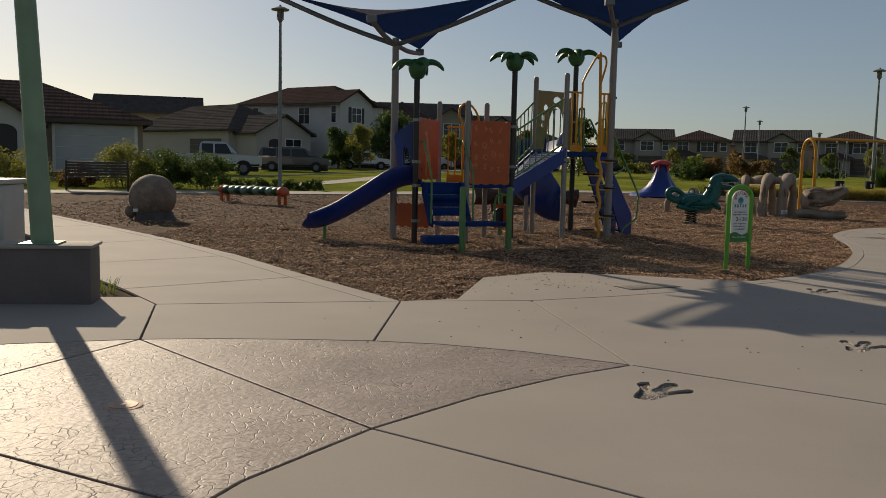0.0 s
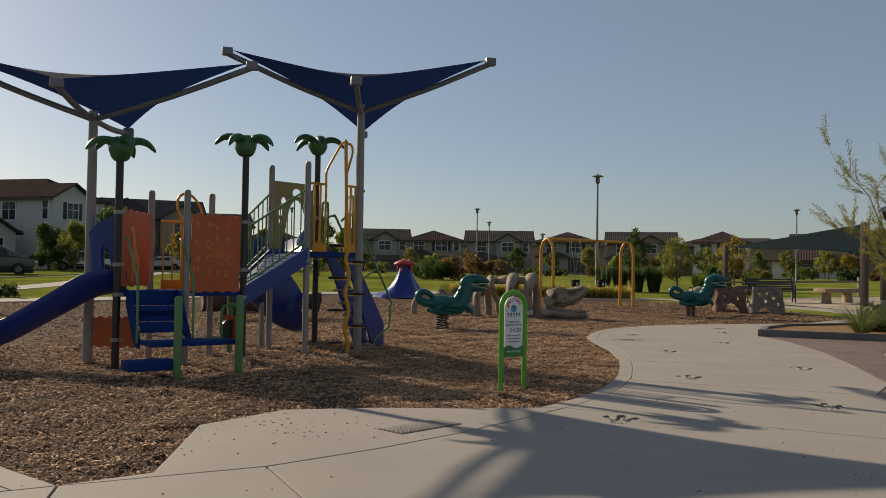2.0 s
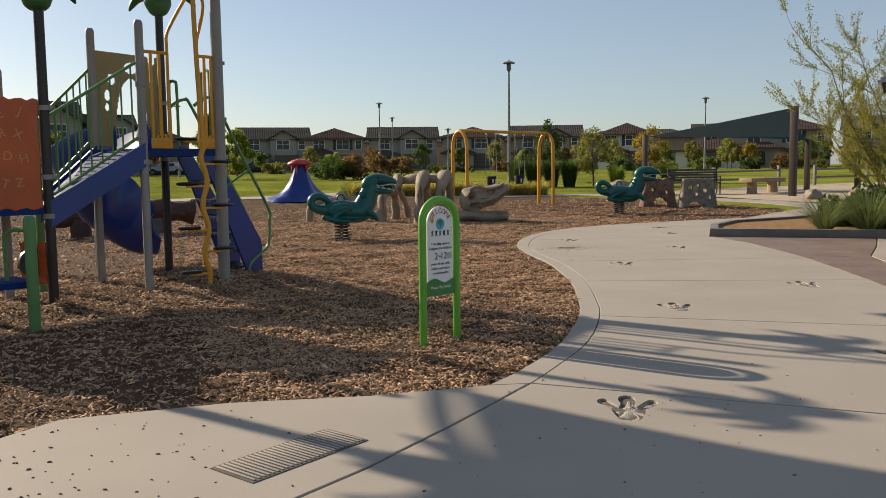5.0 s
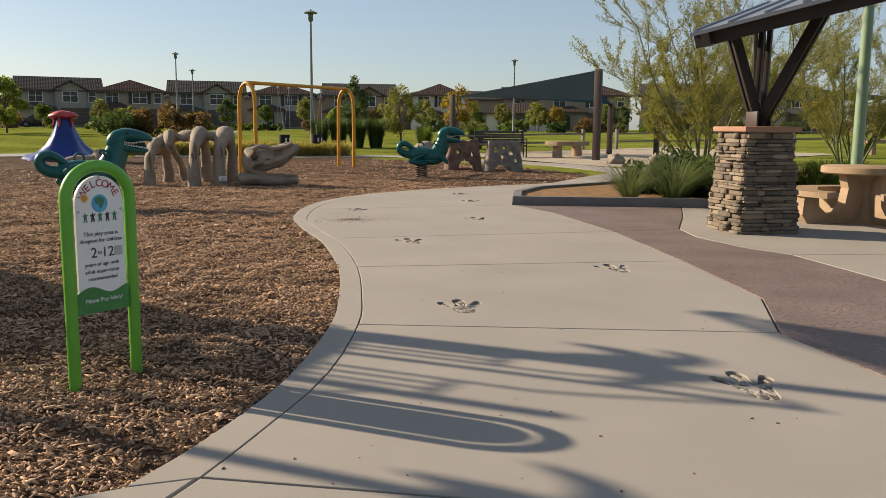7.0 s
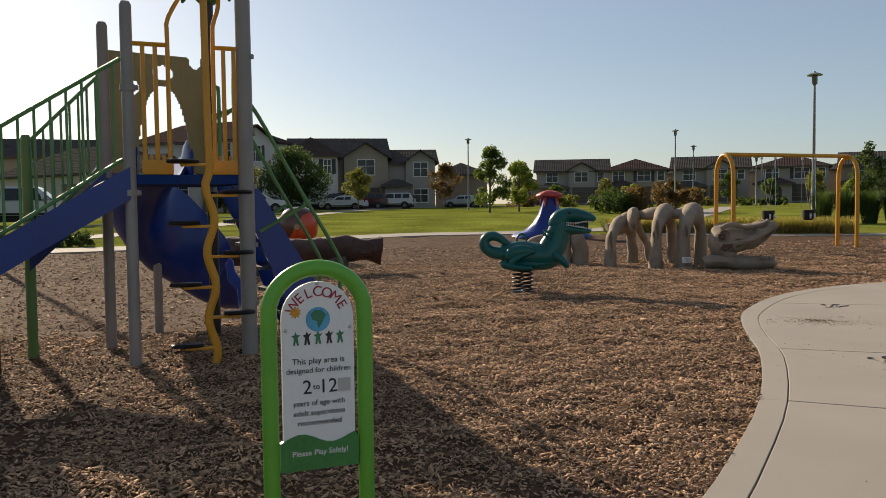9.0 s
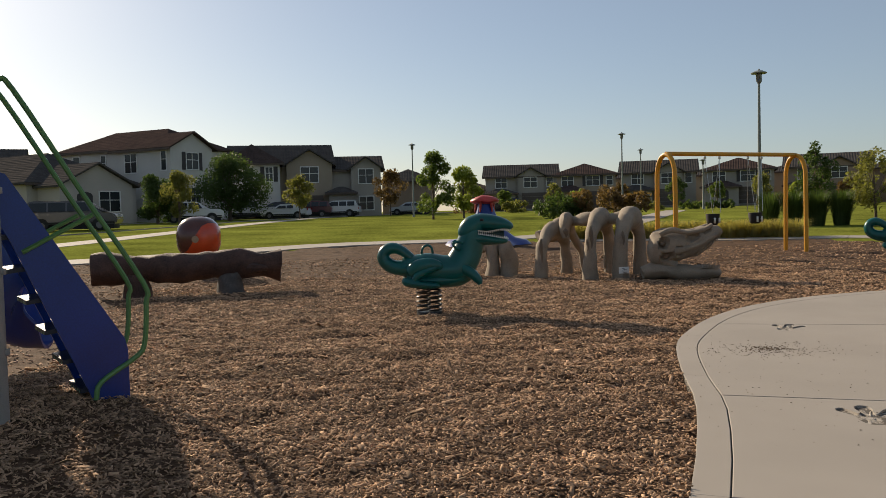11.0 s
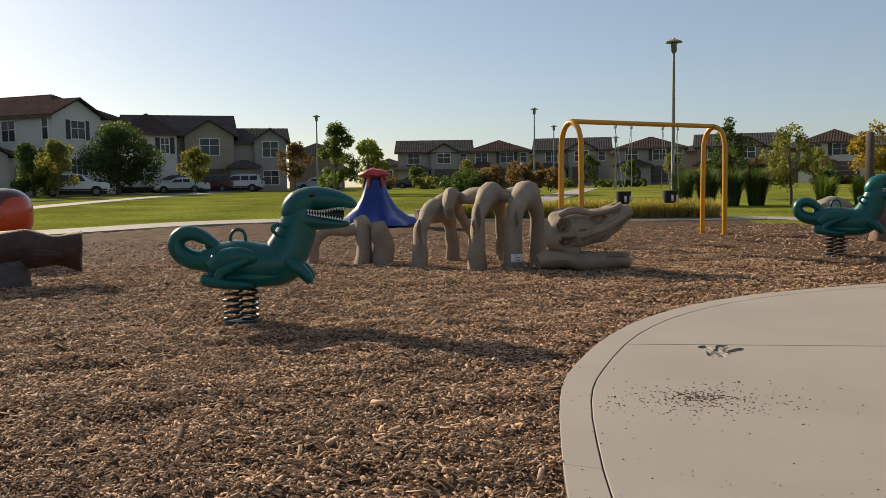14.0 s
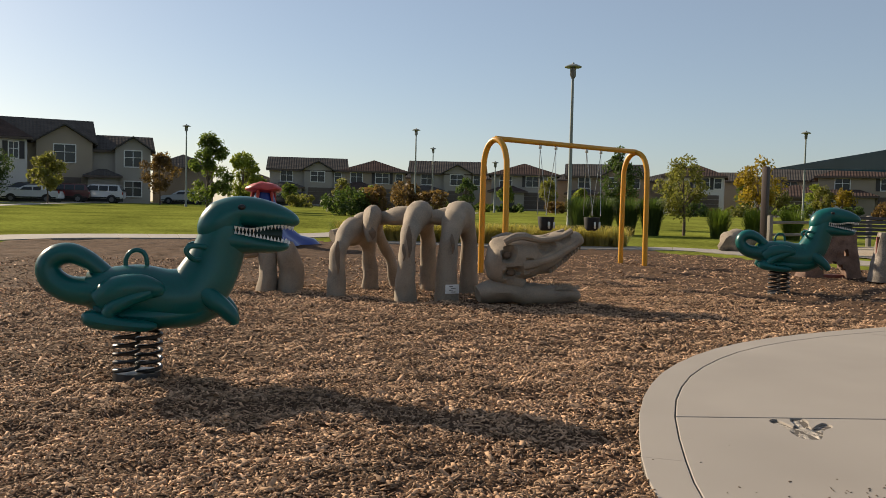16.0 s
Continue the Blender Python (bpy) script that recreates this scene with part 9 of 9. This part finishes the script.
# ---- parked vehicles ----
def car(x, y, ang, kind, paint, label, flip=False):
    t = thing({"pickup": "pickup_truck", "van": "minivan", "suv": "suv", "sedan": "car"}[kind], pose(x, y, H(x, y) - 0.05, 0, 0, ang), label, {"pickup": "truck", "van": "van", "suv": "car", "sedan": "car"}[kind])
    spec = {
        "pickup": (5.9, 2.0, [(-2.95, 0.55), (2.85, 0.5), (2.92, 0.8), (2.85, 1.12), (1.35, 1.2), (-2.9, 1.2)], [(-0.62, 1.18), (-0.55, 1.82), (-0.4, 1.9), (0.75, 1.9), (0.95, 1.84), (1.55, 1.22)], (-1.9, 1.85), 0.4),
        "van": (5.1, 1.95, [(-2.5, 0.42), (2.45, 0.38), (2.55, 0.7), (2.3, 1.0), (1.5, 1.1), (-2.5, 1.1)], [(-2.48, 1.08), (-2.3, 1.68), (-2.0, 1.75), (0.4, 1.74), (0.8, 1.66), (1.7, 1.08)], (-1.55, 1.55), 0.34),
        "suv": (4.8, 1.9, [(-2.4, 0.45), (2.35, 0.42), (2.42, 0.75), (2.25, 1.02), (1.25, 1.1), (-2.4, 1.1)], [(-2.35, 1.08), (-2.05, 1.62), (-1.8, 1.7), (0.2, 1.69), (0.5, 1.6), (1.3, 1.08)], (-1.45, 1.45), 0.36),
        "sedan": (4.6, 1.8, [(-2.3, 0.35), (2.25, 0.32), (2.32, 0.6), (2.15, 0.85), (1.15, 0.95), (-1.5, 0.98), (-2.25, 0.95)], [(-1.75, 0.95), (-1.0, 1.38), (-0.7, 1.44), (0.2, 1.43), (0.45, 1.36), (1.2, 0.95)], (-1.35, 1.4), 0.32)}[kind]
    L, W, body, cabin, axles, wr = spec
    m = paint_mats[paint]
    bm = bmesh.new()
    plate(bm, body, -W / 2, W / 2)
    bmesh.ops.bevel(bm, geom=bm.edges[:], offset=0.07, segments=2, affect='EDGES')
    bd = part("body", bm, m, t)
    z0 = min(z for _, z in body)
    bm = box(L - 0.5, W - 0.3, 0.34, (0, 0, z0 - 0.1), 0.03)
    part("underbody", bm, M["rubber"], t, "dark underbody")
    for ax in axles:
        for s in (-1, 1):
            bm = bmesh.new()
            arch = [(ax + (wr + 0.07) * math.cos(math.pi * i / 12), wr + (wr + 0.07) * math.sin(math.pi * i / 12)) for i in range(13)]
            plate(bm, arch, s * (W / 2 + 0.004) - 0.01, s * (W / 2 + 0.004) + 0.01)
            part("wheel_arch", bm, M["rubber"], bd, "dark wheel arch", False)
    for s in (-1, 1):
        bm = box(L - 0.4, 0.02, 0.1, (0, s * (W / 2 + 0.006), z0 + 0.1), 0.004)
        part("side_sill", bm, M["rubber"], bd, "dark side sill")
    bm = bmesh.new()
    plate(bm, cabin, -W / 2 + 0.06, W / 2 - 0.06)
    for v in bm.verts:
        if v.co.z > 1.25:
            v.co.y *= 0.86
    bmesh.ops.bevel(bm, geom=bm.edges[:], offset=0.05, segments=2, affect='EDGES')
    part("cabin", bm, m, t)
    zs = [z for _, z in cabin]
    lo, hi = min(zs) + 0.06, max(zs) - 0.12
    xa, xb = cabin[1][0] + 0.05, cabin[-2][0]
    n = 3 if kind in ("van", "suv") else 2
    for s in (-1, 1):
        for k in range(n):
            a = xa + (xb - xa) * k / n + 0.05
            b = xa + (xb - xa) * (k + 1) / n - 0.05
            ex = 0.3 if k == n - 1 else 0
            bm = bmesh.new()
            q = [(a, lo), (b + ex, lo), (b, hi), (a, hi)]
            yy0 = W / 2 - 0.045
            yy1 = (W / 2 - 0.06) * 0.86 + 0.018
            vs = [bm.verts.new((px, s * (yy0 if pz == lo else yy1), pz)) for px, pz in q]
            f = bm.faces.new(vs)
            r = bmesh.ops.extrude_face_region(bm, geom=[f])
            bmesh.ops.translate(bm, vec=(0, -s * 0.03, 0), verts=[g for g in r["geom"] if isinstance(g, bmesh.types.BMVert)])
            bmesh.ops.recalc_face_normals(bm, faces=bm.faces)
            part("side_window", bm, M["glass"], t, smooth=False)
    for (p0, p1), nm in (((cabin[-1], cabin[-2]), "windscreen"), ((cabin[0], cabin[1]), "rear_window")):
        bm = bmesh.new()
        sx = 0.03 if nm == "windscreen" else -0.03
        q = [(p0[0] + sx, -W / 2 + 0.16, p0[1] + 0.05), (p0[0] + sx, W / 2 - 0.16, p0[1] + 0.05), (p1[0] + sx, (W / 2 - 0.2) * 0.88, p1[1] - 0.04), (p1[0] + sx, -(W / 2 - 0.2) * 0.88, p1[1] - 0.04)]
        f = bm.faces.new([bm.verts.new(v) for v in q])
        r = bmesh.ops.extrude_face_region(bm, geom=[f])
        bmesh.ops.translate(bm, vec=(-sx, 0, 0), verts=[g for g in r["geom"] if isinstance(g, bmesh.types.BMVert)])
        bmesh.ops.recalc_face_normals(bm, faces=bm.faces)
        part(nm, bm, M["glass"], t, smooth=False)
    for ax in axles:
        for s in (-1, 1):
            bm = bmesh.new()
            loft(bm, [(ax, s * (W / 2 - 0.22), wr, wr * 0.9, wr * 0.9), (ax, s * (W / 2 - 0.2), wr, wr, wr), (ax, s * (W / 2 - 0.01), wr, wr, wr), (ax, s * (W / 2 + 0.01), wr, wr * 0.9, wr * 0.9)], 20, 1, side=(1, 0, 0))
            ty = part("wheel", bm, M["rubber"], t)
            bm = bmesh.new()
            loft(bm, [(ax, s * (W / 2 - 0.02), wr, wr * 0.62, wr * 0.62), (ax, s * (W / 2 + 0.018), wr, wr * 0.55, wr * 0.55)], 16, 1, side=(1, 0, 0))
            part("rim", bm, M["rim_grey"], ty)
    for s in (-1, 1):
        bm = box(0.08, 0.3, 0.16, (body[2][0] - 0.06, s * (W / 2 - 0.25), 0.82 if kind != "sedan" else 0.66), 0.02)
        part("headlight", bm, M["lampglass"], bd)
        bm = box(0.08, 0.2, 0.25, (body[0][0] + 0.02, s * (W / 2 - 0.16), 0.9), 0.02)
        part("tail_light", bm, M["taillight"], bd)
        bm = box(0.1, 0.16, 0.12, (cabin[-1][0] - 0.35, s * (W / 2 + 0.06), cabin[-1][1] + 0.1), 0.02)
        part("wing_mirror", bm, m, t)


paint_mats = {"white": mat("white_car_paint", (0.62, 0.63, 0.64), 0.25, var=0.03, bump=0, coat=0.6), "silver": mat("silver_car_paint", (0.42, 0.44, 0.46), 0.3, 0.3, var=0.03, bump=0, coat=0.6),
              "grey": mat("dark_grey_car_paint", (0.07, 0.065, 0.07), 0.3, 0.2, var=0.05, bump=0, coat=0.6), "black": mat("black_car_paint", (0.012, 0.012, 0.014), 0.2, var=0.05, bump=0, coat=0.6),
              "red": mat("dark_red_car_paint", (0.08, 0.012, 0.015), 0.3, var=0.05, bump=0, coat=0.6)}
M["rim_grey"] = mat("grey_wheel_rim", (0.16, 0.16, 0.165), 0.4, 0.5, var=0.1, bump=0.02)
M["lampglass"] = mat("headlight_glass", (0.55, 0.56, 0.58), 0.15, var=0.02, bump=0)
M["taillight"] = mat("red_light_glass", (0.25, 0.01, 0.01), 0.2, var=0.02, bump=0)
car(-14.4, 48.6, 15, "pickup", "silver", "silver crew-cab pickup truck parked at the kerb")
car(-11.9, 60.4, 6, "van", "grey", "dark grey minivan parked at the kerb")
car(-19.3, 46.2, 24, "sedan", "black", "black car parked in a driveway")
car(-9.2, 79.0, 12, "suv", "white", "white SUV parked at the kerb")
car(-3.2, 92.0, 170, "sedan", "white", "white hatchback parked along the street")
car(1.4, 97.5, 172, "suv", "white", "white and red SUV parked by a driveway")
car(-1.4, 97.0, 174, "suv", "red", "dark red SUV parked in a driveway")
car(-7.4, 96.5, 168, "pickup", "silver", "silver pickup parked in a driveway")
car(-4.6, 97.3, 175, "suv", "black", "black SUV parked in a driveway")
car(9.3, 103.0, 160, "sedan", "silver", "pale car parked further along the street")
car(21.0, 113.0, 165, "suv", "black", "dark car parked across the lawn")
